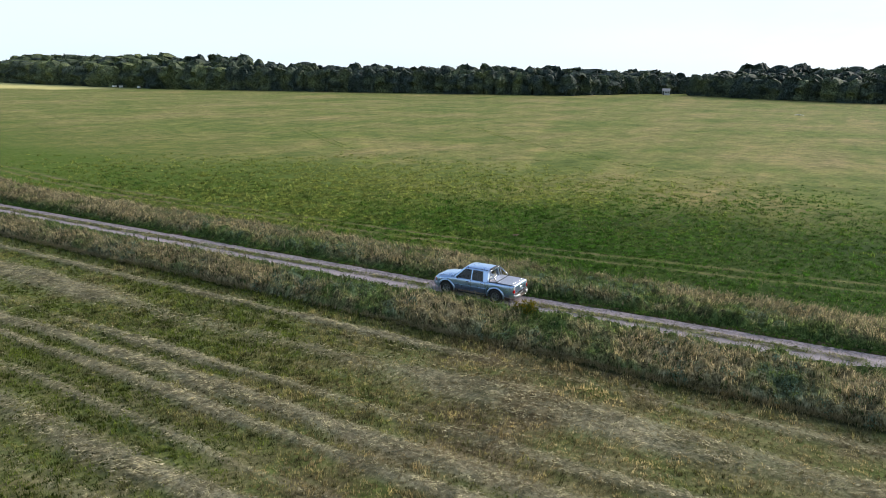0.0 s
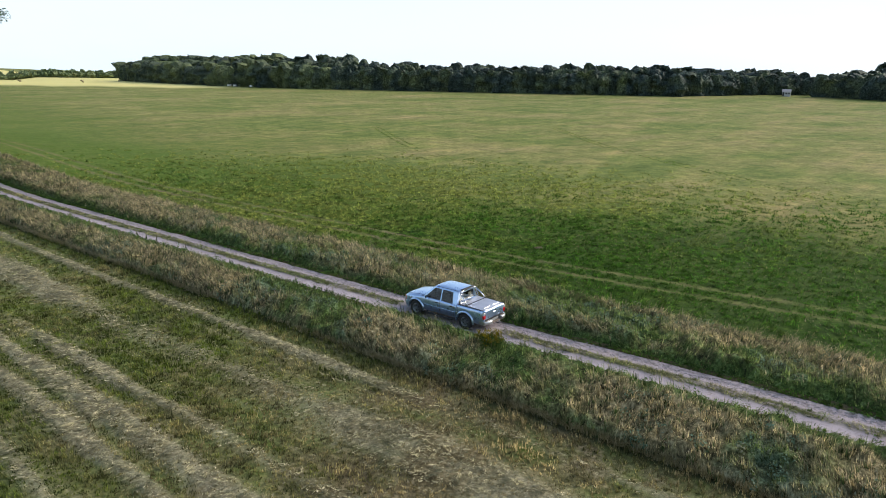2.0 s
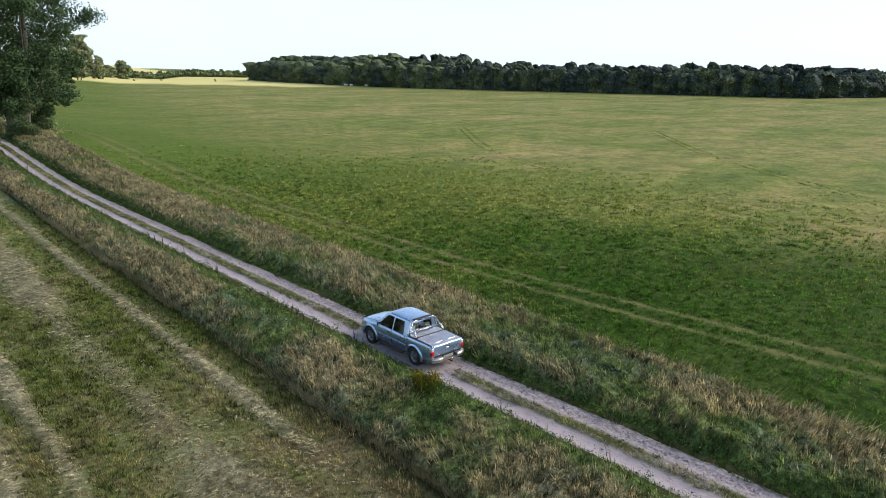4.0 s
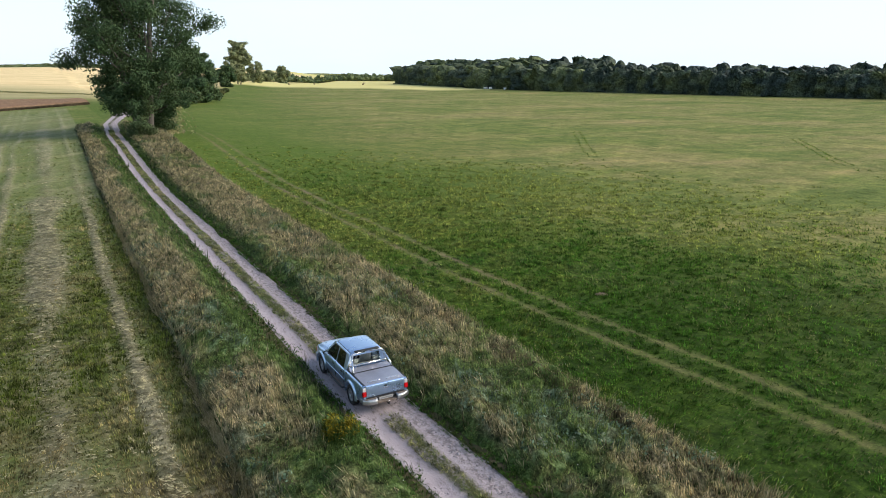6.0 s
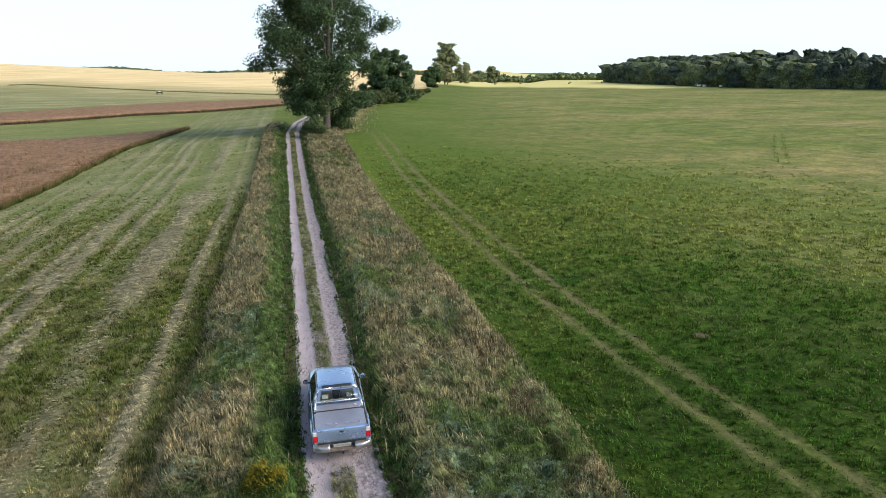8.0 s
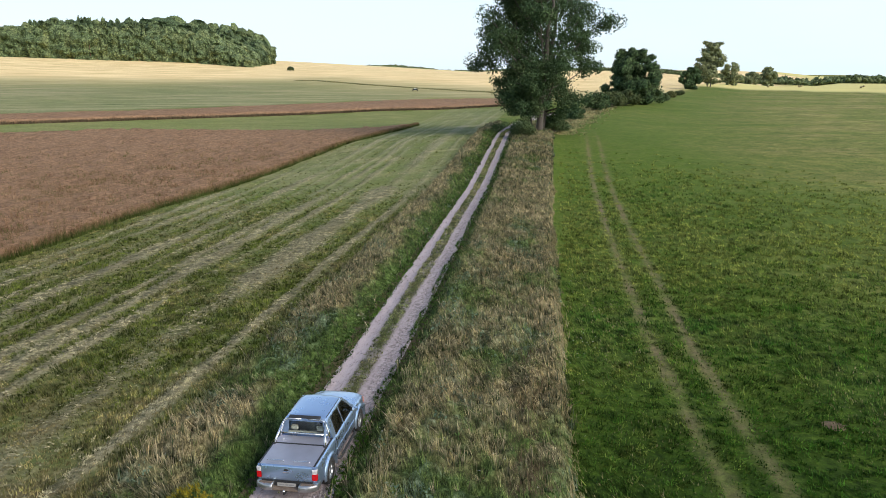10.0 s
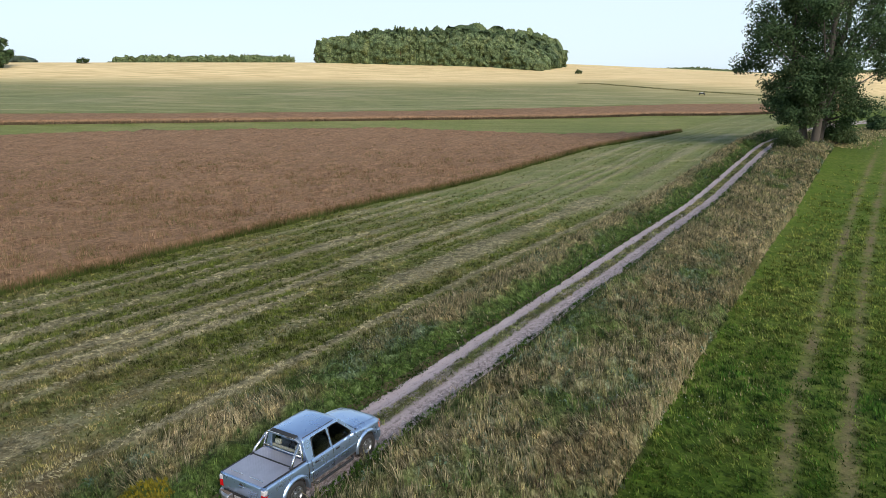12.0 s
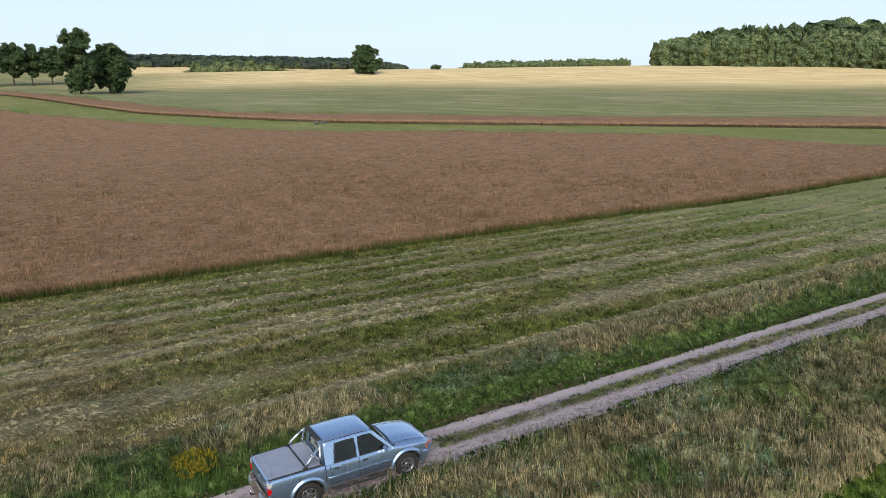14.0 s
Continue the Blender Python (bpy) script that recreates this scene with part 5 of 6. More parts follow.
def plant():
    # the broad dark wood beyond the meadow, with a gap in it
    line = ((345, -150), (325, -70), (316, -20), (330, 18), (350, 54))
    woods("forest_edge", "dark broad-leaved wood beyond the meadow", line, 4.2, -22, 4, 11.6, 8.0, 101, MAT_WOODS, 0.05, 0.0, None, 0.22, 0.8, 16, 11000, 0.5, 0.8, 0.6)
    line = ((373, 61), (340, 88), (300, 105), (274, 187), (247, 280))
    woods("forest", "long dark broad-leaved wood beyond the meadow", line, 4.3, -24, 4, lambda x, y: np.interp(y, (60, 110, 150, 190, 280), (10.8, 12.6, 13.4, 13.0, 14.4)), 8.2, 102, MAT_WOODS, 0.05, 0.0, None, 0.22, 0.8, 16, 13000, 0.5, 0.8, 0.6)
    # a higher dry value paints the sun on this end of the wood
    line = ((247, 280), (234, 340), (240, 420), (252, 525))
    woods("forest_end", "end of the broad-leaved wood, lightened in colour as if sunlit", line, 5.0, -28, 4, 17.4, 10.0, 104, MAT_WOODS, 0.5, 0.0, None, 0.25, 0.9, 18, 10000, 0.6, 0.75, 0.75)
    line = ((540, -220), (500, -40), (478, 40))
    woods("rear_forest", "dark wooded rise behind the wood's edge", line, 7, -60, 3, 18.0, 13, 105, MAT_WOODS, 0.0, 0.0, None, 0.22, 1.6, 10, 3000, 0.9)
    # the small wood of pines on the hill
    line = ((-340, 379), (-322, 386), (-290, 402), (-265, 424), (-246, 443), (-222, 449), (-200, 452))
    rise = lambda x, y: 25.0 * np.interp((x + 345) / 145, (-0.4, -0.05, 0.06, 0.5, 0.75, 0.9, 1.0, 1.1), (0.35, 0.72, 0.97, 1.08, 1.02, 0.76, 0.36, 0.12))
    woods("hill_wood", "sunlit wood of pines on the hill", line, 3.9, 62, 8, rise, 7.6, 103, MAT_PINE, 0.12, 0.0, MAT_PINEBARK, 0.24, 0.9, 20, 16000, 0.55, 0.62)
    # young conifers on the crest and the far wooded ridges
    woods("young_conifers", "even row of young conifers on the crest", ((-515, 330), (-470, 385), (-425, 440)), 3.2, 30, 3, 8.0, 4.4, 106, MAT_PINE, 0.1, 0.0, None, 0.3, 0.9, 8, 3000, 0.6)
    woods("far_ridge", "distant dark wooded ridge", ((-1330, -250), (-1300, 0), (-1310, 250), (-1300, 480), (-1320, 700)), 11, 230, 9, 16, 20, 107, MAT_WOODS, 0.1, 0.0, None, 0.2, 3.0, 8, 9000, 1.8)
    # the scrub's sunlit look comes from its full dry colour
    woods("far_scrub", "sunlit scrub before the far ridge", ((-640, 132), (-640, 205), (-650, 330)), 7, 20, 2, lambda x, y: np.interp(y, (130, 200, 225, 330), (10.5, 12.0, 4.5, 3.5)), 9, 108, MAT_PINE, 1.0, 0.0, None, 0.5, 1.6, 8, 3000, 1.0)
    woods("far_line", "distant line of trees on the horizon", ((-480, 1290), (-190, 1390), (120, 1400), (300, 1330)), 7, 40, 2, 6.5, 9, 109, MAT_PINE, 0.0, 0.0, None, 0.18, 2.4, 7, 3000, 1.6)
    # paler by its dry value, in place of haze over the distance
    woods("far_pines", "distant line of slim pines", ((240, 1050), (450, 985), (620, 900), (760, 830)), 7, 40, 3, 10.5, 7, 110, MAT_PINE, 0.35, 0.3, MAT_PINEBARK, 0.25, 1.8, 8, 5000, 1.1)
    # trees of the hedge along the track
    tree("roadside_tree", "tall dark many-stemmed broad-leaved tree beside the track", 4.0, 95.0, 28, 20, 3, 430, 225, 0.155, 0.11, 0.75, 0.2, 3, None, 0.0, ((0, 0.60), (0.15, 0.82), (0.45, 1.06), (0.7, 0.98), (1.0, 0.4)), "", 0.62, 1.3)
    tree("hedge_tree", "round dark broad-leaved tree in the hedge", 30, 209, 16, 15, 5, 160, 210, 0.26, 0.04, 0.4, 0, 1, None, 0.0, ((0, 0.7), (0.3, 1.0), (0.6, 0.95), (0.85, 0.65), (1.0, 0.3)), "", 1.0, 1.0, 0.7)
    tree("hedge_tree", "tall lighter tree at the end of the hedge", 96, 425, 26, 15.5, 6, 150, 100, 0.40, 0.1, 0.45, 0, 2, MAT_WILLOW, 0.75, ((0, 0.45), (0.25, 0.8), (0.5, 1.0), (0.75, 0.85), (1.0, 0.4)), "", 1.0, 1.0, 0.6)
    tree("hedge_tree", "dark low tree in the hedge", 75, 366, 11, 12, 7, 80, 110, 0.4, 0.03, 0.3, 0, 1, None, 0.0, None, "", 1.0, 1.0, 0.7)
    tree("hedge_tree", "yellow-green tree behind the hedge", 122, 482, 14, 14, 8, 60, 100, 0.42, 0.05, 0.3, 0, 1, MAT_WILLOW, 0.5, None, "", 1.0, 1.0, 0.6)
    tree("hedge_tree", "broad tree farther along the hedge", 188, 690, 12, 15, 9, 60, 90, 0.6, 0.03, 0.4, 0, 1, MAT_WILLOW, 0.35, None, "", 1.0, 1.0, 0.7)
    tree("hedge_tree", "tree with a pale crown far along the hedge", 205, 705, 17, 17, 10, 60, 90, 0.65, 0.03, 0.4, 0, 1, MAT_WILLOW, 0.3, None, "", 1.0, 1.0, 0.7)
    shrub("bush", "dense green bush at the foot of the tree", 2.3, 84.8, 4.3, 3.9, 21, 5200, 0.11, None, 0.25)
    shrub("bush", "dark bush behind the trunk", 6.5, 97.5, 3.4, 3.6, 22, 2400, 0.15)
    shrub("bush", "dark bush beside the trunk", 7.5, 101.0, 3.6, 3.6, 32, 2000, 0.15)
    for x, y, h, w, dry, lab in ((11, 135, 3.4, 5, 0.1, "dense dark green hedge bush"), (17, 170, 6.5, 8, 0.15, "dark hedge bush with dense leaves"), (22.5, 187, 6.0, 9, 0.55, "lighter green hedge bush"),
                                 (27, 198, 6.0, 9, 0.5, "light green hedge bush"), (37, 217, 8.0, 9, 0.1, "dark hedge bush below the tree"), (43, 236, 3.6, 5, 0.3, "low green hedge bush"), (50, 262, 3.2, 4, 0.9, "dry brownish hedge bush"), (57, 285, 2.6, 4, 0.5, "small green hedge bush")):
        shrub("hedge_bush", lab, x, y, h, w, int(x * 7), 3000, 0.20 + y / 1600, None, dry, "hedge along the track")
    # lone trees in the fields
    tree("field_tree", "lone round dark tree on the crest", -382, 178, 16.5, 19, 12, 260, 56, 0.42, 0.08, 0.5, 0, 1, None, 0.05, ((0, 0.8), (0.3, 1.0), (0.6, 0.9), (0.85, 0.6), (1.0, 0.25)), "", 0.78, 1.4, 0.62)
    tree("field_tree", "tall dark tree with a narrow foot", -312, 17, 25, 18, 13, 270, 56, 0.42, 0.08, 0.5, 0, 1, None, 0.05, ((0, 0.3), (0.2, 0.65), (0.45, 1.0), (0.7, 0.85), (1.0, 0.4)), "", 0.78, 1.4, 0.62)
    tree("field_tree", "dark broad tree beside the tall one", -321, 29, 20, 19, 14, 240, 56, 0.42, 0.12, 0.5, 0, 1, None, 0.05, None, "", 0.78, 1.4, 0.62)
    for x, y, h in ((-395, -6, 20), (-398, 2, 19.5), (-392, -16, 20), (-402, 11, 19)):
        tree("row_tree", "dark tree in a short row", x, y, h, 15, int(-x) + int(h), 60, 100, 0.5, 0.28, 0.4, 0, 1, None, 0.1, None, "short row of trees", 1.0, 1.0, 0.7)
    shrub("bush", "dark bush on the crest", -395, 235, 4.5, 9, 41, 700, 0.45)
    shrub("bush", "low bush on the slope", -166, 437, 4.0, 5, 42, 600, 0.4, None, 0.4)


plant()


# ---- the pickup truck ----
def paint_material(name, color, metal=0.55, rough=0.32):
    m, nt, b = material(name)
    tc = nt.nodes.new("ShaderNodeTexCoord").outputs["Object"]
    dust, fleck = add_noise(nt, 2.5, 6, 0.65, tc), add_noise(nt, 60, 2, 0.5, tc)
    g = nt.nodes.new("ShaderNodeSeparateXYZ")
    nt.links.new(tc, g.inputs[0])
    low = add_math(nt, "SUBTRACT", 1.0, add_math(nt, "MULTIPLY", add_math(nt, "SUBTRACT", g.outputs[2], 0.35), 2.2), True)
    dirt = add_math(nt, "MULTIPLY", low, add_ramp(nt, dust, ((0.35, (0, 0, 0)), (0.7, (0.7, 0.7, 0.7)))))
    c = add_mix(nt, add_math(nt, "MULTIPLY", fleck, 0.25), color, tuple(min(1, v * 1.25) for v in color))
    nt.links.new(add_mix(nt, dirt, c, (0.30, 0.25, 0.21)), b.inputs["Base Color"])
    nt.links.new(add_math(nt, "ADD", add_math(nt, "MULTIPLY", dust, 0.2), rough - 0.1), b.inputs["Roughness"])
    b.inputs["Metallic"].default_value = metal
    b.inputs["Coat Weight"].default_value, b.inputs["Coat Roughness"].default_value = 0.6, 0.08
    return m


def pane_material(name, tint):
    m, nt, b = material(name)
    t, g, mx, lw = (nt.nodes.new("ShaderNode" + k) for k in ("BsdfTransparent", "BsdfGlossy", "MixShader", "LayerWeight"))
    t.inputs[0].default_value = (*tint, 1)
    g.inputs["Roughness"].default_value = 0.03
    gloss = add_math(nt, "ADD", add_math(nt, "MULTIPLY", add_math(nt, "POWER", lw.outputs["Facing"], 4.0), 0.7), 0.045)
    nt.links.new(gloss, mx.inputs[0])
    nt.links.new(t.outputs[0], mx.inputs[1])
    nt.links.new(g.outputs[0], mx.inputs[2])
    nt.links.new(mx.outputs[0], nt.nodes["Material Output"].inputs["Surface"])
    return m


MAT_PAINT = paint_material("silver_blue_paint", (0.405, 0.55, 0.775), 0.84, 0.29)
MAT_SILL = paint_material("grey_lower_paint", (0.26, 0.28, 0.31), 0.5, 0.4)
MAT_CHROME = plain("chrome", (0.80, 0.80, 0.81), 0.2, 1.0, 0.08)
MAT_ALLOY = plain("alloy", (0.42, 0.43, 0.45), 0.35, 0.9, 0.15)
MAT_RUBBER = plain("tyre_rubber", (0.022, 0.021, 0.02), 0.85, 0.0, 0.3, 10, 0.004)
MAT_BLACK = plain("black_plastic", (0.025, 0.026, 0.028), 0.55, 0.0, 0.2)
MAT_UNDER = plain("underbody", (0.03, 0.028, 0.026), 0.9, 0.0, 0.3)
MAT_GLASS = pane_material("tinted_glass", (0.30, 0.33, 0.33))
MAT_REARGLASS = pane_material("clear_rear_glass", (0.85, 0.88, 0.87))
MAT_SEAT = plain("beige_seat_cloth", (0.66, 0.61, 0.52), 0.9, 0.0, 0.12, 12)
MAT_REDLAMP = plain("red_lamp_glass", (0.50, 0.008, 0.012), 0.15, 0.0, 0.15)
MAT_CLEARLAMP = plain("clear_lamp_glass", (0.72, 0.70, 0.70), 0.12, 0.3, 0.1)
MAT_ORANGE = plain("orange_lamp_glass", (0.55, 0.14, 0.05), 0.15, 0.0, 0.1)
MAT_PLATE = plain("number_plate_white", (0.33, 0.32, 0.30), 0.45, 0.0, 0.2)
MAT_BUMPER = plain("dull_chrome", (0.50, 0.49, 0.48), 0.36, 0.9, 0.25, 7)
MAT_DUSTY = plain("dusty_step_plate", (0.17, 0.13, 0.10), 0.8, 0.2, 0.35, 9, 0.004)
MAT_BARS = plain("grey_plate_bars", (0.22, 0.22, 0.22), 0.5, 0.0, 0.1)


def tread_material():
    """Grey tread plate: small raised lozenges in two directions."""
    m, nt, b = material("tread_plate_cover")
    tc = nt.nodes.new("ShaderNodeTexCoord").outputs["Object"]
    stain = add_noise(nt, 3.0, 5, 0.6, tc)
    waves = []
    for turn in (45, -45):
        mp = nt.nodes.new("ShaderNodeMapping")
        mp.inputs["Rotation"].default_value = (0, 0, radians(turn))
        nt.links.new(tc, mp.inputs["Vector"])
        w = nt.nodes.new("ShaderNodeTexWave")
        w.inputs["Scale"].default_value = 7.5
        nt.links.new(mp.outputs[0], w.inputs["Vector"])
        waves.append(w.outputs["Fac"])
    tread = add_math(nt, "MULTIPLY", waves[0], waves[1])
    nt.links.new(add_mix(nt, stain, (0.36, 0.36, 0.42), (0.50, 0.50, 0.56)), b.inputs["Base Color"])
    b.inputs["Metallic"].default_value, b.inputs["Roughness"].default_value = 0.6, 0.36
    add_bump(nt, b, tread, 0.55, 0.006)
    return m


MAT_LID = tread_material()


def slab(points, thick, axis="x"):
    """A bmesh plate: an outline of 3D points pushed inward by a vector."""
    bm = bmesh.new()
    a = [bm.verts.new(p) for p in points]
    b = [bm.verts.new(Vector(p) + Vector(thick)) for p in points]
    bm.faces.new(a)
    bm.faces.new(b[::-1])
    n = len(a)
    for i in range(n):
        bm.faces.new((a[i], a[(i + 1) % n], b[(i + 1) % n], b[i]))
    return bm


def box(x0, x1, y0, y1, z0, z1, bevel=0.0, segs=2):
    bm = bmesh.new()
    bmesh.ops.create_cube(bm, size=1)
    for v in bm.verts:
        v.co = ((x0 + x1) / 2 + v.co.x * (x1 - x0), (y0 + y1) / 2 + v.co.y * (y1 - y0), (z0 + z1) / 2 + v.co.z * (z1 - z0))
    if bevel:
        bmesh.ops.bevel(bm, geom=bm.edges[:], offset=bevel, segments=segs, affect="EDGES", clamp_overlap=True)
    return bm


def tube(path, r, sides=12):
    co, f = limb(path, r, r, sides)
    co = [tuple(v) for v in co]
    n = len(co)
    bm = bmesh.new()
    vs = [bm.verts.new(c) for c in co]
    for q in f:
        bm.faces.new([vs[i] for i in q]).smooth = True
    bm.faces.new(vs[:sides][::-1])
    bm.faces.new(vs[n - sides:])
    return bm


def loft(rows, close_ends=True, mirror=False):
    """A skin over rows of points that all have as many points."""
    bm = bmesh.new()
    grid = [[bm.verts.new(p) for p in r] for r in rows]
    for r, s in zip(grid, grid[1:]):
        for i in range(len(r) - 1):
            bm.faces.new((r[i], r[i + 1], s[i + 1], s[i])).smooth = True
    if close_ends:
        for r in (grid[0], grid[-1]):
            bm.faces.new(r)
    return bm


def bend(points, n=4):
    """Rounds the corners of a path."""
    pts = [Vector(p) for p in points]
    out = [pts[0]]
    for a, b, c in zip(pts, pts[1:], pts[2:]):
        l = min((b - a).length, (c - b).length) * 0.35
        p, q = b + (a - b).normalized() * l, b + (c - b).normalized() * l
        for i in range(n + 1):
            t = i / n
            out.append(p.lerp(b, t).lerp(b.lerp(q, t), t))
    out.append(pts[-1])
    return out


WHEEL_Y, WHEEL_R = 1.5, 0.37


def arch(y):
    """Height of the body's lower edge along the truck."""
    z = 0.43
    for c in (-WHEEL_Y, WHEEL_Y):
        d = abs(y - c)
        if d < 0.46:
            z = max(z, 0.37 + math.sqrt(0.46 ** 2 - d * d))
    return min(z, 0.84)


def half_width(y):
    return float(np.interp(y, (-2.6, -2.5, -1.0, 1.0, 1.9, 2.2, 2.38), (0.80, 0.83, 0.845, 0.845, 0.83, 0.78, 0.66)))


def side_x(z):
    """How far out the cab's side lies at a height."""
    return 0.80 - 0.205 * (max(0.0, z - 1.06) / 0.60) ** 1.15


def stations(y0, y1):
    ys = set(np.round(np.linspace(y0, y1, 26), 3))
    for c in (-WHEEL_Y, WHEEL_Y):
        for a in np.linspace(-0.46, 0.46, 19):
            if y0 < c + a < y1:
                ys.add(round(c + a, 3))
    return sorted(ys)


def lower_body(y0, y1, belt, inner, crown=None):
    """Both sides of a stretch of the lower body; belt(y) is its upper edge. With crown it is closed over the top."""
    rows = []
    for y in stations(y0, y1):
        w, zb, zt = half_width(y), arch(y), belt(y)
        zm = max(zb + 0.02, 0.74)
        side = [(w - 0.09, zb), (w - 0.012, zb + 0.004), (w, zb + 0.02), (w + 0.012, max(zm, zb + 0.03)), (w + 0.008, zm + 0.5 * (zt - zm)), (w - 0.006, zt - 0.07), (w - 0.028, zt - 0.02), (w - 0.065, zt)]
        if crown:
            top = [(w * 0.8, zt + crown(y) * 0.45), (w * 0.55, zt + crown(y) * 0.8), (0.0, zt + crown(y))]
            half = side + top
            row = [(x, y, z) for x, z in half] + [(-x, y, z) for x, z in half[-2::-1]]
            rows.append(row)
        else:
            rows.append([(x, y, z) for x, z in side + [(w - inner, zt - 0.02), (w - inner, zt - 0.25)]])
    return rows


def flip(rows):
    return [[(-x, y, z) for x, y, z in r] for r in rows]


def wheel(truck, x, y):
    s = 1 if x > 0 else -1
    w = part("wheel", tyre_mesh(), MAT_RUBBER, truck)
    w.matrix_basis = pose(x, y, WHEEL_R, 0, 0, 0 if s > 0 else 180)
    part("rim", rim_mesh(), MAT_ALLOY, w, "six-spoke alloy rim")
    part("brake_disc", ring([(0.001, 0.012), (0.184, 0.012), (0.184, -0.012), (0.001, -0.012)], 24), MAT_UNDER, w)
    return w


def ring(profile, sides=40):
    """Turns a profile of (radius, x) about the wheel's axle."""
    rows = []
    for k in range(sides + 1):
        a = 2 * math.pi * k / sides
        rows.append([(px, r * math.cos(a), r * math.sin(a)) for r, px in profile])
    bm = loft(rows, False)
    bmesh.ops.remove_doubles(bm, verts=bm.verts[:], dist=0.0005)
    return bm


def tyre_mesh():
    prof = [(0.205, 0.10), (0.25, 0.125), (0.31, 0.128), (0.345, 0.118), (0.365, 0.095), (0.37, 0.05), (0.364, 0.045), (0.364, 0.035), (0.37, 0.03), (0.37, -0.03), (0.364, -0.035), (0.364, -0.045), (0.37, -0.05), (0.365, -0.095), (0.345, -0.118), (0.25, -0.125), (0.2, -0.1)]
    return ring(prof)


def rim_mesh():
    bm = ring([(0.205, 0.105), (0.222, 0.112), (0.215, 0.09), (0.19, 0.08), (0.185, 0.0), (0.185, -0.09)])
    for k in range(6):
        a = 2 * math.pi * k / 6
        c, s = math.cos(a), math.sin(a)
        pts = [(0.07, 0.03, 0.05), (0.085, 0.13, 0.045), (0.085, 0.2, 0.055)]
        vs = []
        for px, r, hw in pts:
            for sd in (-1, 1):
                vs.append(bm.verts.new((px, c * r - s * hw * sd * 0.55, s * r + c * hw * sd * 0.55)))
                vs.append(bm.verts.new((px - 0.035, c * r - s * hw * sd * 0.65, s * r + c * hw * sd * 0.65)))
        for i in range(2):
            a0, a1, b0, b1 = vs[i * 4: i * 4 + 4]
            c0, c1, d0, d1 = vs[i * 4 + 4: i * 4 + 8]
            bm.faces.new((a0, b0, d0, c0))
            bm.faces.new((a1, a0, c0, c1))
            bm.faces.new((b0, b1, d1, d0))
    hub = bmesh.ops.create_cone(bm, cap_ends=True, segments=16, radius1=0.065, radius2=0.05, depth=0.06)["verts"]
    for v in hub:
        v.co = (0.075 + v.co.z * 1.0, v.co.x, v.co.y)
    return bm


def build_truck():
    truck = thing("pickup_truck", pose(0.0, 0.0, -0.05), "silver-blue double-cab pickup with chrome roll bar, parked on the track", "pickup truck")
    # chassis and floor
    part("chassis", box(-0.62, 0.62, -2.4, 2.2, 0.36, 0.52, 0.02), MAT_UNDER, truck)
    for c in (-WHEEL_Y, WHEEL_Y):
        part("axle", tube([(-0.7, c, WHEEL_R), (0.7, c, WHEEL_R)], 0.06), MAT_UNDER, truck)
        part("wheel_well", box(-0.70, 0.70, c - 0.50, c + 0.50, 0.5, 0.86, 0.02), MAT_UNDER, truck)
    # front end with bonnet
    part("front_end", loft(lower_body(1.03, 2.38, lambda y: float(np.interp(y, (1.0, 1.6, 2.1, 2.28, 2.38), (1.07, 1.02, 0.95, 0.88, 0.76))), 0, lambda y: float(np.interp(y, (1.0, 1.8, 2.2, 2.38), (0.085, 0.085, 0.06, 0.02)))), True), MAT_PAINT, truck)
    rows = []
    for y in np.linspace(1.1, 2.24, 14):
        zt = float(np.interp(y, (1.0, 1.6, 2.1, 2.28), (1.07, 1.02, 0.95, 0.88)))
        cr = float(np.interp(y, (1.0, 1.8, 2.2, 2.38), (0.085, 0.085, 0.06, 0.02)))
        w = half_width(y) * 0.80
        prof = [(-1, 0.45), (-0.72, 0.80), (-0.60, 1.0), (-0.3, 1.04), (0, 1.04), (0.3, 1.04), (0.60, 1.0), (0.72, 0.80), (1, 0.45)]
        rows.append([(w * px, y, zt + cr * pz + 0.014) for px, pz in prof])
    part("bonnet", loft(rows, False), MAT_PAINT, truck)
    part("grille", box(-0.42, 0.42, 2.34, 2.41, 0.66, 0.82, 0.02), MAT_BLACK, truck)
    part("front_bumper", loft([[(x, float(np.interp(abs(x), (0, 0.6, 0.86), (2.50, 2.44, 2.12))) - d, z) for d, z in ((0.10, 0.40), (0.02, 0.42), (0.0, 0.50), (0.0, 0.60), (0.03, 0.65), (0.14, 0.66))] for x in np.linspace(-0.87, 0.87, 21)]), MAT_PAINT, truck)
    for s in (-1, 1):
        lamp = part("headlight", slab([(s * 0.44, 2.395, 0.66), (s * 0.66, 2.36, 0.66), (s * 0.70, 2.33, 0.84), (s * 0.44, 2.37, 0.84)], (0, -0.12, 0)), MAT_CLEARLAMP, truck)
        part("indicator", slab([(s * 0.67, 2.375, 0.67), (s * 0.815, 2.16, 0.69), (s * 0.815, 2.14, 0.85), (s * 0.69, 2.34, 0.85)], (-s * 0.06, -0.06, 0)), MAT_ORANGE, lamp, "orange indicator lamp")
    # cab
    belt = lambda y: 1.07
    side_rows = lower_body(-0.985, 1.03, belt, 0.12)
    part("cab_side", loft(side_rows, False), MAT_PAINT, truck)
    part("cab_side", loft(flip(side_rows), False), MAT_PAINT, truck)
    part("cab_floor", box(-0.74, 0.74, -0.95, 1.2, 0.50, 0.56), MAT_BLACK, truck)
    part("cab_back_wall", box(-0.74, 0.74, -0.985, -0.945, 0.5, 1.08), MAT_PAINT, truck)
    part("dashboard", box(-0.70, 0.70, 0.72, 1.08, 0.8, 1.04, 0.05), MAT_BLACK, truck)
    zr = 1.645
    roof_rows = []
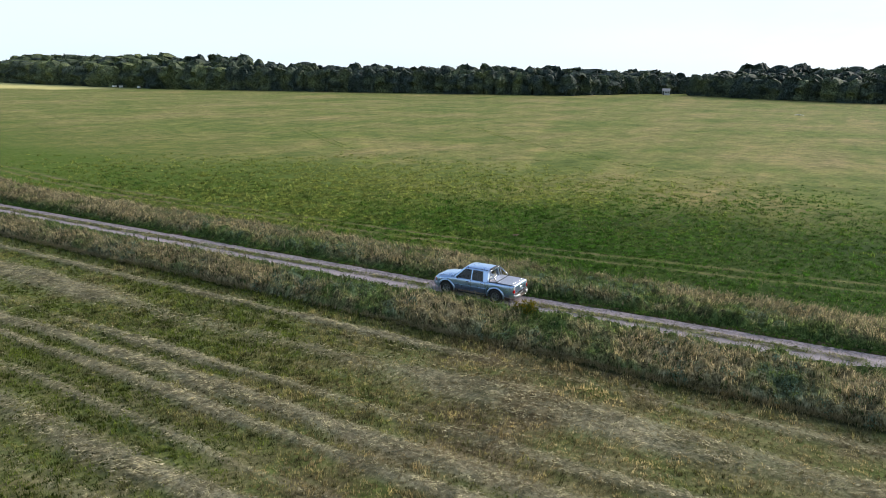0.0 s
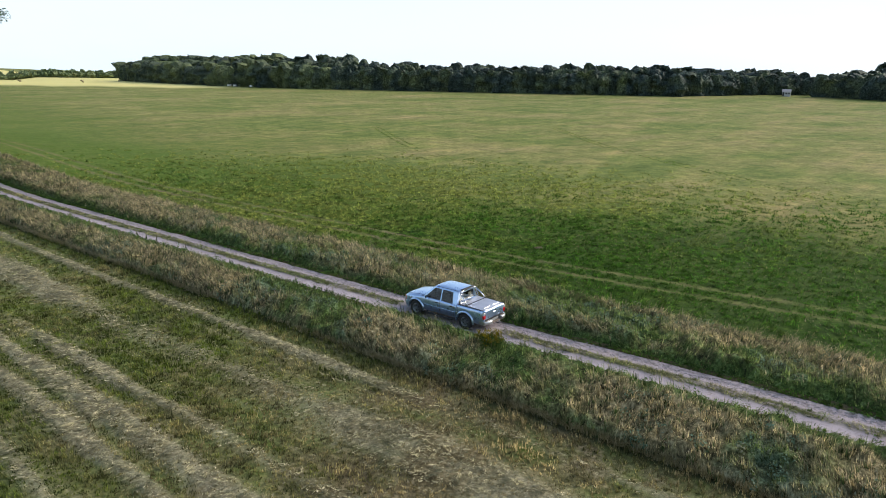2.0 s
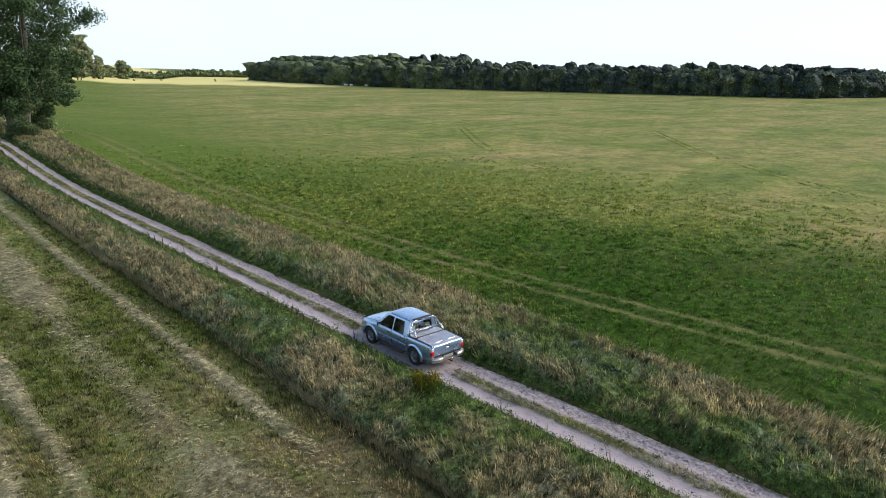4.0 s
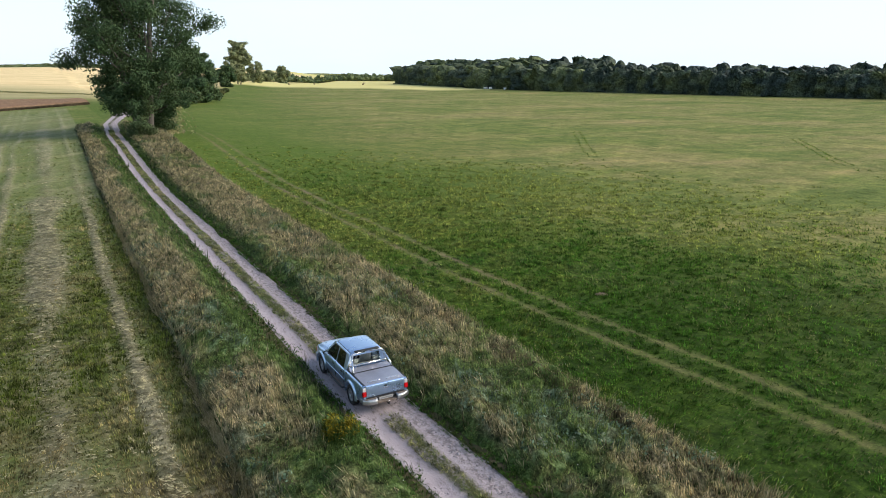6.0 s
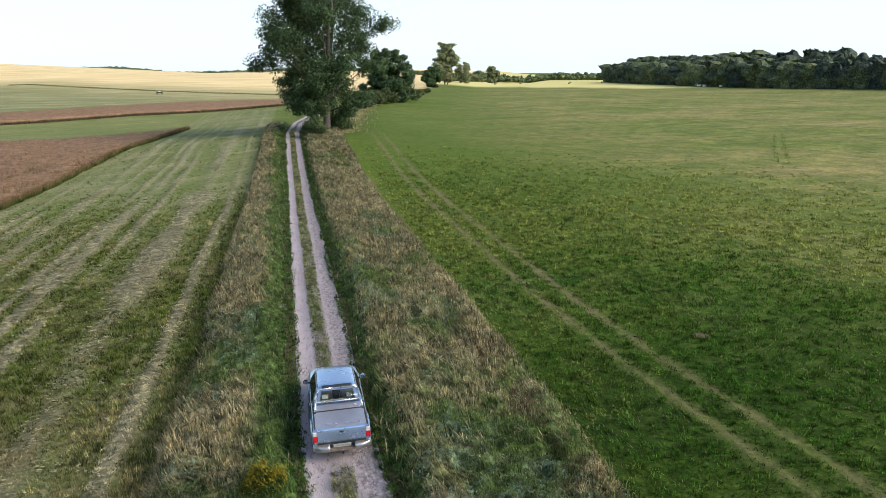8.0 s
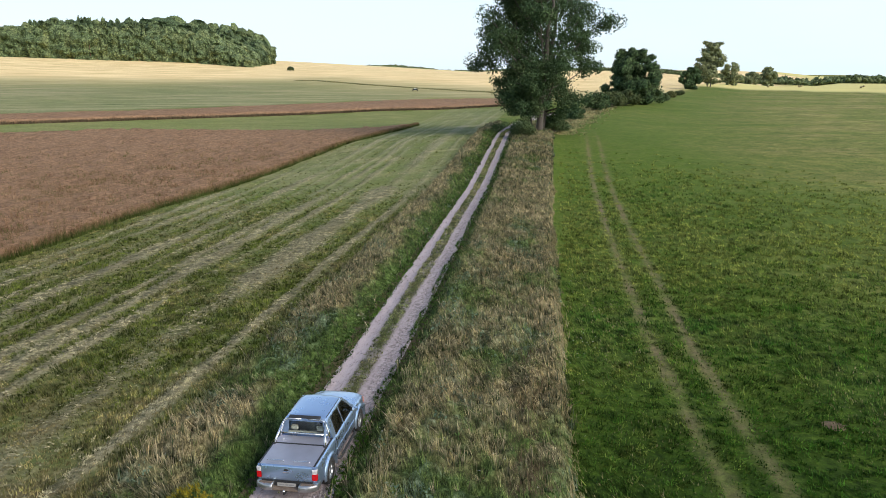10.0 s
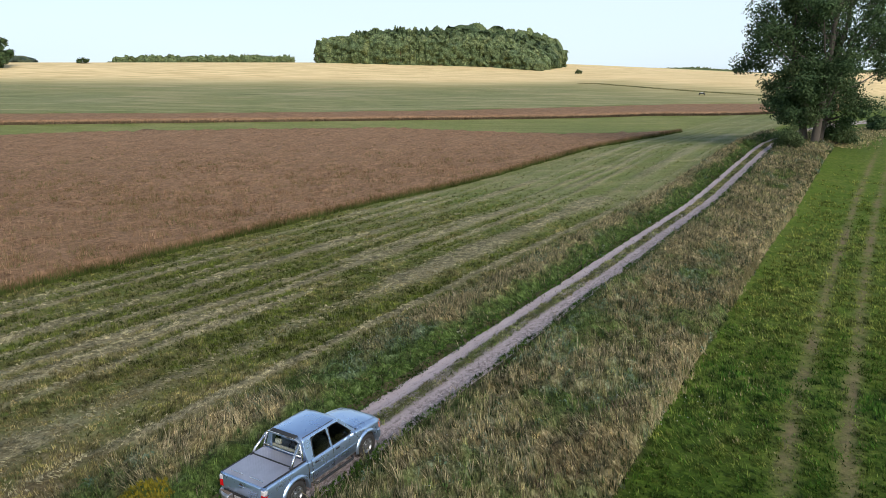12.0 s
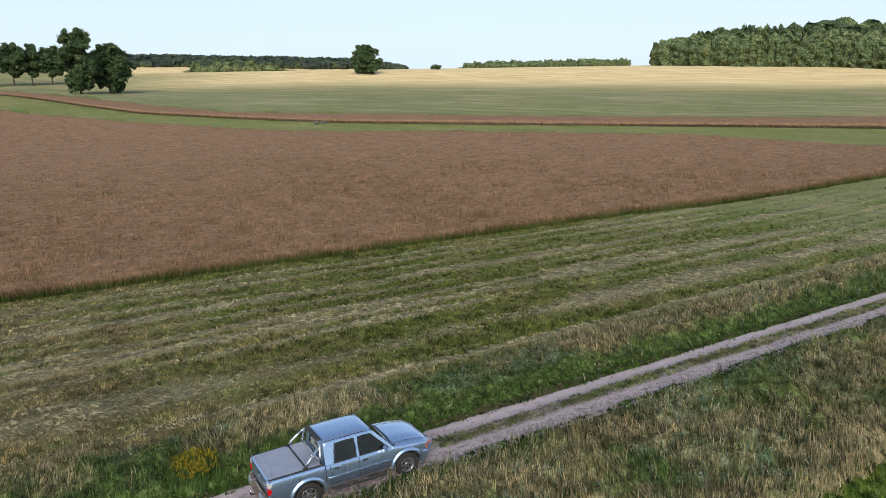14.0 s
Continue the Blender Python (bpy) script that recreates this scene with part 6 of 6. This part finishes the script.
    for y in np.concatenate((np.linspace(-0.965, -0.80, 5), np.linspace(-0.6, 0.3, 7), np.linspace(0.36, 0.5, 5))):
        drop = float(np.interp(y, (-0.965, -0.93, -0.85, -0.6, 0.1, 0.36, 0.5), (0.055, 0.02, 0.006, 0.0, 0.0, 0.012, 0.05)))
        half = [(side_x(zr - 0.045) + 0.012, zr - 0.045), (side_x(zr) + 0.012, zr - 0.005), (side_x(zr) - 0.03, zr + 0.032), (0.46, zr + 0.058), (0.25, zr + 0.075), (0.0, zr + 0.08)]
        r = [(x, y, z - drop) for x, z in half]
        roof_rows.append(r + [(-x, y2, z) for x, y2, z in r[-2::-1]])
    roof = part("roof", loft(roof_rows, True), MAT_PAINT, truck)
    for s in (-1, 1):
        part("roof_rail", tube([(s * (side_x(zr) - 0.02), -0.9, zr + 0.018), (s * (side_x(zr) - 0.02), 0.3, zr + 0.018)], 0.012, 6), MAT_BLACK, roof, "black roof gutter")
    zt, zb = 1.60, 1.065

    def sp(s, y, z, o=0.0):
        return (s * (side_x(z) + o), y, z)

    for s in (-1, 1):
        inw = (-s * 0.035, 0, 0)
        part("a_pillar", slab([sp(s, 1.06, zb), sp(s, 0.95, zb), sp(s, 0.42, zt), sp(s, 0.46, zt + 0.03), sp(s, 0.54, zt + 0.01)], inw), MAT_PAINT, truck)
        part("c_pillar", slab([sp(s, -0.70, zb), sp(s, -0.975, zb), sp(s, -0.95, zt + 0.02), sp(s, -0.62, zt + 0.02)], inw), MAT_PAINT, truck)
        part("window_header", slab([sp(s, -0.70, zt - 0.02), sp(s, 0.47, zt - 0.02), sp(s, 0.45, zt + 0.035), sp(s, -0.93, zt + 0.035)], inw), MAT_PAINT, truck)
        for name, y0, y1, top0, top1 in (("front_door", 0.0, 0.985, 0.0, 0.42), ("rear_door", -0.86, -0.012, -0.66, -0.012)):
            rows = []
            for y in np.linspace(y0, y1, 9):
                w = half_width(y)
                lo = max(arch(y) + 0.03, 0.48)
                zm = max(0.74, lo + 0.02)
                rows.append([(s * (w + dx), y, z) for dx, z in ((-0.03, lo), (0.006, lo + 0.006), (0.019, zm), (0.0165, zm + 0.165), (0.003, 1.0), (-0.018, 1.052), (-0.05, 1.071))])
            door = part(name, loft(rows, False), MAT_PAINT, truck)
            part("door_handle", box(*sorted((s * 0.85, s * 0.885)), y0 + 0.09, y0 + 0.25, 0.925, 0.965, 0.012), MAT_BLACK, door, "black door handle")
            seam = [(s * (half_width(y0) + dx + 0.004), y0 - 0.006, z) for dx, z in ((0.006, 0.49), (0.018, 0.74), (0.016, 0.9), (0.003, 1.0), (-0.018, 1.055))]
            part("seam", tube(seam, 0.007, 6), MAT_BLACK, door)
            f0, f1 = y0 + 0.03, y1 - 0.05
            pts = [sp(s, f0, 1.075, 0.004), sp(s, f1, 1.075, 0.004), sp(s, top1, zt - 0.02, 0.004), sp(s, top0 + 0.03 if name == "front_door" else top0, zt - 0.02, 0.004)]
            if name == "rear_door":
                pts = [sp(s, -0.73, 1.075, 0.004), sp(s, -0.05, 1.075, 0.004), sp(s, -0.05, zt - 0.02, 0.004), sp(s, -0.66, zt - 0.02, 0.004)]
            part("window", slab(pts, (-s * 0.006, 0, 0)), MAT_GLASS, door, "dark tinted side window")
            part("window_seal", tube(bend(pts + [pts[0]], 2), 0.010, 6), MAT_BLACK, door)
            bp = [sp(s, -0.06, zb), sp(s, 0.035, zb), sp(s, 0.035, zt), sp(s, -0.06, zt)]
        part("b_pillar", slab(bp, inw), MAT_PAINT, truck)
        part("rub_strip", tube([(s * (half_width(y) + 0.016), y, 0.715) for y in np.linspace(-0.95, 1.0, 8)], 0.016, 6), MAT_PAINT, truck)
        part("sill", box(*sorted((s * 0.70, s * 0.845)), -0.96, 0.99, 0.415, 0.50, 0.02), MAT_SILL, truck)
        part("side_step", tube(bend([(s * 0.7, -0.85, 0.40), (s * 0.90, -0.78, 0.34), (s * 0.90, 0.78, 0.34), (s * 0.7, 0.85, 0.40)]), 0.035, 10), MAT_BLACK, truck, "dark tubular side step")
        # mirrors
        mir = part("mirror", box(*sorted((s * 0.86, s * 1.03)), 0.70, 0.80, 1.06, 1.22, 0.035, 3), MAT_PAINT if s > 0 else MAT_BLACK, truck)
        part("mirror_glass", box(*sorted((s * 0.875, s * 1.015)), 0.693, 0.70, 1.08, 1.20, 0.004), MAT_CHROME, mir)
        part("mirror_arm", box(*sorted((s * 0.78, s * 0.87)), 0.73, 0.79, 1.07, 1.12, 0.01), MAT_BLACK, mir)
        # arches
        for c in (-WHEEL_Y, WHEEL_Y):
            rows = []
            for a in np.linspace(-0.06, math.pi + 0.06, 24):
                yy, zz = math.cos(a), math.sin(a)
                rows.append([(s * dx, c + yy * r, 0.37 + zz * r * 0.985) for dx, r in ((0.76, 0.445), (0.885, 0.445), (0.90, 0.462), (0.895, 0.50), (0.845, 0.545))])
            part("wheel_arch", loft(rows, False), MAT_PAINT, truck)
            wheel(truck, s * 0.745, c)
    # windscreen and rear window
    scr = []
    for t in np.linspace(0, 1, 6):
        y, z, w = 1.07 + (0.49 - 1.07) * t, 1.10 + (1.63 - 1.10) * t, side_x(1.08 + 0.53 * t) - 0.04
        scr.append([(x * w, y + 0.07 * (1 - x * x), z) for x in np.linspace(-1, 1, 9)])
    part("windscreen", loft(scr, False), MAT_GLASS, truck, "tinted windscreen")
    part("cowl", loft([[(x * 0.78, y + 0.07 * (1 - x * x), z) for x in np.linspace(-1, 1, 9)] for y, z in ((1.00, 1.085), (1.12, 1.085), (1.16, 1.06))], False), MAT_BLACK, truck)
    part("wiper", tube([(0.5, 1.13, 1.10), (0.1, 1.07, 1.17), (-0.25, 1.06, 1.19)], 0.008, 6), MAT_BLACK, truck)
    part("rear_window", slab([(-0.56, -0.975, 1.16), (0.56, -0.975, 1.16), (0.50, -0.958, 1.565), (-0.50, -0.958, 1.565)], (0, 0.006, 0)), MAT_REARGLASS, truck, "clear rear window")
    part("rear_panel", slab([(-0.76, -0.985, 1.06), (0.76, -0.985, 1.06), (0.74, -0.98, 1.165), (-0.74, -0.98, 1.165)], (0, 0.03, 0)), MAT_PAINT, truck)
    part("rear_header", slab([(-0.60, -0.965, 1.56), (0.60, -0.965, 1.56), (0.58, -0.955, 1.64), (-0.58, -0.955, 1.64)], (0, 0.03, 0)), MAT_PAINT, truck)
    for s in (-1, 1):
        part("rear_pillar", slab([(s * 0.55, -0.98, 1.16), (s * 0.785, -0.98, 1.10), (s * 0.60, -0.96, 1.62), (s * 0.49, -0.96, 1.58)], (0, 0.03, 0)), MAT_PAINT, truck)
    part("visor", loft([[(x, y, z) for y, z in ((-0.95, 1.728), (-1.085, 1.716), (-1.09, 1.700), (-0.96, 1.692))] for x in np.linspace(-0.46, 0.46, 9)]), MAT_BLACK, truck, "black visor over the rear window")
    # seats
    for x in (-0.36, 0.36):
        seat = part("seat", box(x - 0.25, x + 0.25, 0.05, 0.55, 0.60, 0.76, 0.05, 3), MAT_SEAT, truck, "beige cloth seat")
        part("backrest", loft([[(x + dx, y + 0.0, z) for dx, y in ((-0.23, 0.02), (-0.2, 0.10), (0.2, 0.10), (0.23, 0.02), (0.2, -0.06), (-0.2, -0.06), (-0.23, 0.02))] for z, in ((0.7,), (1.0,), (1.2,), (1.26,))]), MAT_SEAT, seat)
        part("headrest", box(x - 0.13, x + 0.13, -0.05, 0.05, 1.29, 1.47, 0.05, 3), MAT_SEAT, seat)
    bench = part("rear_bench", box(-0.66, 0.66, -0.85, -0.40, 0.58, 0.74, 0.05, 3), MAT_SEAT, truck, "beige rear bench")
    part("backrest", box(-0.66, 0.66, -0.92, -0.80, 0.72, 1.18, 0.04, 3), MAT_SEAT, bench)
    for x in (-0.38, 0.38):
        part("headrest", box(x - 0.13, x + 0.13, -0.91, -0.82, 1.20, 1.40, 0.045, 3), MAT_SEAT, bench)
    # load bed
    bed_z = lambda y: float(np.interp(y, (-2.6, -1.0), (1.10, 1.10)))
    side_rows = lower_body(-2.56, -1.015, bed_z, 0.14)
    part("bed_side", loft(side_rows, False), MAT_PAINT, truck)
    part("bed_side", loft(flip(side_rows), False), MAT_PAINT, truck)
    part("bed_floor", box(-0.72, 0.72, -2.54, -1.03, 0.70, 0.76), MAT_UNDER, truck)
    part("bed_front", box(-0.74, 0.74, -1.05, -1.015, 0.6, 1.09), MAT_PAINT, truck)
    gate = part("tailgate", loft([[(x, y, z) for y, z in ((-2.50, 0.655), (-2.575, 0.66), (-2.59, 0.70), (-2.595, 0.9), (-2.59, 1.06), (-2.575, 1.10), (-2.50, 1.105))] for x in (-0.70, -0.695, -0.4, 0, 0.4, 0.695, 0.70)]), MAT_PAINT, truck, "plain silver tailgate")
    badge = bmesh.new()
    bmesh.ops.create_cone(badge, cap_ends=True, segments=20, radius1=0.07, radius2=0.06, depth=0.02)
    for v in badge.verts:
        v.co = (v.co.x, -2.603 - v.co.z, 0.985 + v.co.y * 0.45)
    part("badge", badge, MAT_BLACK, gate, "dark oval badge")
    part("gate_handle", box(-0.09, 0.09, -2.612, -2.59, 0.90, 0.935, 0.008), MAT_CHROME, gate)
    # cover over the bed, in two leaves
    cover = part("bed_cover", slab([(-0.745, -1.52, 1.135), (0.745, -1.52, 1.135), (0.735, -2.54, 1.115), (-0.735, -2.54, 1.115)], (0, 0, -0.04)), MAT_LID, truck, "grey ribbed cover over the load bed")
    part("cover_front", slab([(-0.745, -1.075, 1.140), (0.745, -1.075, 1.140), (0.745, -1.49, 1.128), (-0.745, -1.49, 1.128)], (0, 0, -0.035)), MAT_LID, cover)
    part("cover_edge", box(-0.755, 0.755, -1.535, -1.485, 1.11, 1.15, 0.008), MAT_BLACK, cover)
    for s in (-1, 1):
        part("cover_bar", tube(bend([(s * 0.14, -2.40, 1.115), (s * 0.14, -2.40, 1.150), (s * 0.58, -2.40, 1.150), (s * 0.58, -2.40, 1.115)]), 0.015, 8), MAT_CHROME, cover, "small chrome bar")
        part("bed_rail", slab([(s * 0.748, -1.02, 1.108), (s * 0.80, -1.02, 1.108), (s * 0.79, -2.55, 1.108), (s * 0.742, -2.55, 1.108)], (0, 0, 0.012)), MAT_BLACK, truck)
        # tail lamps
        lamp = part("tail_lamp", box(*sorted((s * 0.700, s * 0.838)), -2.604, -2.46, 0.715, 0.895, 0.018), MAT_REDLAMP, truck, "red tail lamp")
        part("reversing_lamp", box(*sorted((s * 0.702, s * 0.834)), -2.600, -2.46, 0.898, 1.035, 0.018), MAT_CLEARLAMP, lamp, "clear upper lamp glass")
        part("bed_corner", box(*sorted((s * 0.70, s * 0.81)), -2.575, -2.46, 0.55, 1.105, 0.02), MAT_PAINT, truck)
        # roll bar
        hoop = [(s * 0.72, -1.10, 1.13), (s * 0.71, -1.09, 1.30), (s * 0.60, -1.05, 1.60), (s * 0.50, -1.045, 1.665), (s * 0.1, -1.045, 1.672)]
        part("roll_bar_leg", tube(bend(hoop, 4), 0.036, 12), MAT_CHROME, truck, "chrome roll bar leg")
        part("roll_bar_strut", tube([(s * 0.605, -1.06, 1.60), (s * 0.70, -1.40, 1.30), (s * 0.735, -1.53, 1.13)], 0.034, 12), MAT_CHROME, truck, "chrome roll bar strut")
        part("strut_foot", box(*sorted((s * 0.69, s * 0.785)), -1.60, -1.47, 1.118, 1.145, 0.008), MAT_BLACK, truck)
    part("roll_bar_cross", tube([(-0.69, -1.12, 1.25), (0.69, -1.12, 1.25)], 0.026, 10), MAT_CHROME, truck, "chrome cross tube")
    # rear bumper and hitch
    for s in (-1, 1):
        rows = []
        for x in np.linspace(0.36, 0.84, 8):
            y = float(np.interp(x, (0.2, 0.6, 0.84), (-2.76, -2.755, -2.62)))
            rows.append([(s * x, y + d, z) for d, z in ((0.14, 0.44), (0.02, 0.44), (0.0, 0.47), (0.0, 0.585), (0.03, 0.615), (0.16, 0.62))])
        part("rear_bumper", loft(rows), MAT_BUMPER, truck, "dull chrome rear bumper corner")
        part("bumper_side", box(*sorted((s * 0.79, s * 0.85)), -2.64, -2.30, 0.45, 0.60, 0.02), MAT_BUMPER, truck)
        part("bumper_pad", slab([(s * 0.40, -2.70, 0.628), (s * 0.76, -2.66, 0.628), (s * 0.76, -2.60, 0.628), (s * 0.40, -2.60, 0.628)], (0, 0, -0.012)), MAT_DUSTY, truck)
    part("bumper_step", box(-0.37, 0.37, -2.755, -2.56, 0.45, 0.495, 0.012), MAT_DUSTY, truck, "dusty step in the rear bumper")
    part("bumper_gap", box(-0.70, 0.70, -2.59, -2.54, 0.50, 0.66), MAT_BLACK, truck)
    plate = part("number_plate", box(-0.26, 0.26, -2.635, -2.62, 0.515, 0.62, 0.004), MAT_PLATE, truck, "white number plate with dark bars")
    for x0, x1 in ((-0.20, -0.06), (-0.03, 0.05), (0.07, 0.21)):
        part("plate_bar", box(x0, x1, -2.639, -2.6345, 0.548, 0.588), MAT_BARS, plate)
    part("tow_hitch", tube(bend([(0, -2.5, 0.42), (0, -2.78, 0.40), (0, -2.86, 0.42), (0, -2.86, 0.50)]), 0.025, 8), MAT_BLACK, truck)
    ball = bmesh.new()
    bmesh.ops.create_uvsphere(ball, u_segments=12, v_segments=8, radius=0.028)
    bmesh.ops.translate(ball, verts=ball.verts[:], vec=(0, -2.86, 0.52))
    part("hitch_ball", ball, MAT_CHROME, truck)


build_truck()


# ---- small things in the fields ----
def round_bale(x, y, turn):
    bm = ring([(0.001, 0.6), (0.5, 0.6), (0.62, 0.57), (0.65, 0.5), (0.65, -0.5), (0.62, -0.57), (0.5, -0.6), (0.001, -0.6)], 18)
    me = bpy.data.meshes.new("round_bale")
    bm.to_mesh(me)
    bm.free()
    me.materials.append(MAT_BALE)
    ob = new("round_bale", me)
    ob.matrix_world = pose(x, y, float(height(x, y)) + 0.62, 0, 0, turn)
    return tagged(ob, "round bale of hay on the stubble field", "hay bale", "hay bales on the field")


MAT_BALE = plain("hay_bale", (0.30, 0.25, 0.13), 0.95, 0.0, 0.3, 8, 0.03)
for bx, by, turn in ((150, 500, 20), (176, 520, 80), (204, 488, 140), (222, 530, 30), (238, 505, 65), (190, 560, 110), (165, 600, 10)):
    round_bale(bx, by, turn)


def house():
    ob = thing("house", pose(344, 69, float(height(344, 69)) + 0.3, 0, 0, 12), "small white house with a grey roof among the trees", "house")
    part("wall", box(-1.8, 1.8, -1.8, 1.8, -0.4, 2.0), MAT_GREYWALL, ob)
    bm = slab([(-2.05, -2.0, 1.95), (2.05, -2.0, 1.95), (0, -2.0, 3.0)], (0, 4.0, 0))
    part("roof", bm, MAT_ROOF, ob, "grey pitched roof")
    for y in (-1.6, -0.4):
        w = part("window", box(-1.86, -1.79, y, y + 0.9, 0.7, 1.6), MAT_PLATE, ob)
        part("pane", box(-1.88, -1.865, y + 0.1, y + 0.8, 0.8, 1.5), MAT_BLACK, w)
    part("door", box(-1.86, -1.79, 0.95, 1.65, -0.2, 1.7), MAT_BLACK, ob)


MAT_GREYWALL = plain("weathered_white_render", (0.46, 0.46, 0.45), 0.9, 0.0, 0.12, 2)
MAT_WALL = plain("white_render", (0.78, 0.77, 0.74), 0.9, 0.0, 0.08, 2)
MAT_ROOF = plain("grey_roof", (0.30, 0.29, 0.29), 0.8, 0.0, 0.15, 3)
house()


def trailer(x, y):
    ob = thing("farm_trailer", pose(x, y, float(height(x, y)), 0, 0, 100), "small dark farm trailer with a white load", "trailer")
    part("bed", box(-2.0, 1.4, -0.9, 0.9, 0.55, 1.0, 0.05), MAT_BLACK, ob)
    part("load", box(-1.2, -0.5, -0.5, 0.5, 1.0, 1.22, 0.09, 3), MAT_WALL, ob, "white wrapped load")
    part("drawbar", tube([(1.4, 0, 0.7), (2.9, 0, 0.5)], 0.06), MAT_BLACK, ob)
    for s in (-1, 1):
        w = part("wheel", tyre_mesh(), MAT_RUBBER, ob)
        w.matrix_basis = pose(-0.4, s * 0.95, 0.42, 0, 0, 90 * s) @ Matrix.Diagonal((1.3, 1.13, 1.13, 1))


trailer(-51, 276)


def stones(x, y):
    rng = np.random.default_rng(5)
    heap = thing("stone_heap", pose(x, y, float(height(x, y))), "grey heap of field stones at the crop's edge", "stones")
    for k in range(9):
        bm = bmesh.new()
        bmesh.ops.create_icosphere(bm, subdivisions=2, radius=0.22 + 0.22 * rng.random())
        for v in bm.verts:
            v.co *= 1 + 0.18 * (noise.noise(v.co * 3 + Vector((k, 0, 0))))
        bmesh.ops.translate(bm, verts=bm.verts[:], vec=(rng.normal() * 1.3, rng.normal() * 1.0, 0.22 + 0.25 * rng.random()))
        part("stone", bm, MAT_STONE, heap)


MAT_STONE = plain("field_stone", (0.11, 0.105, 0.10), 0.9, 0.0, 0.3, 5, 0.02)
stones(-152.5, 58.6)


def white_box(x, y, w):
    ob = thing("beehive_box", pose(x, y, float(height(x, y))), "small white wooden box at the wood's edge", "box", "white boxes at the wood's edge")
    part("body", box(-w / 2, w / 2, -0.6, 0.6, 0.3, 1.3, 0.03), MAT_WALL, ob)
    part("lid", box(-w / 2 - 0.08, w / 2 + 0.08, -0.7, 0.7, 1.3, 1.42, 0.02), MAT_ROOF, ob)
    for sx in (-0.35, 0.35):
        for sy in (-0.45, 0.45):
            part("leg", box(sx * w - 0.05, sx * w + 0.05, sy - 0.05, sy + 0.05, 0, 0.3), MAT_BLACK, ob)


for bx, by, w in ((228.5, 352, 2.2), (228.2, 346, 1.6), (229.5, 332, 1.2)):
    white_box(bx, by, w)


def soil_heap(x, y):
    """A flat molehill."""
    rng = np.random.default_rng(8)
    bm = bmesh.new()
    bmesh.ops.create_grid(bm, x_segments=16, y_segments=16, size=0.5)
    for v in bm.verts:
        r = v.co.length / 0.45
        v.co.z = 0.10 * max(0, 1 - r * r) + 0.03 * rng.random() - 0.05
    me = bpy.data.meshes.new("soil_heap")
    bm.to_mesh(me)
    bm.free()
    me.materials.append(MAT_SOIL)
    ob = tagged(new("soil_heap", me), "small heap of bare brown soil in the meadow", "molehill")
    ob.matrix_world = pose(x, y, float(height(x, y) + relief(x, y)))


MAT_SOIL = plain("bare_soil", (0.15, 0.105, 0.06), 0.95, 0.0, 0.4, 9, 0.03)
soil_heap(16.4, 5.0)


def plastic_sheet(x, y):
    """A crumpled sheet left lying in the meadow."""
    rng = np.random.default_rng(17)
    bm = bmesh.new()
    bmesh.ops.create_grid(bm, x_segments=14, y_segments=9, size=0.5)
    for v in bm.verts:
        v.co.x, v.co.y = v.co.x * 1.4 + 0.05 * rng.normal(), v.co.y * 2.6 + 0.08 * rng.normal()
        v.co.z = 0.12 + 0.22 * rng.random() * max(0.15, 1 - abs(v.co.y) / 1.5)
    bmesh.ops.solidify(bm, geom=bm.faces[:], thickness=0.02)
    me = bpy.data.meshes.new("plastic_sheet")
    bm.to_mesh(me)
    bm.free()
    me.materials.append(MAT_WALL)
    ob = tagged(new("plastic_sheet", me), "crumpled white plastic sheet lying in the meadow", "sheet")
    ob.matrix_world = pose(x, y, float(height(x, y)) - 0.1)


plastic_sheet(214.6, -1.7)
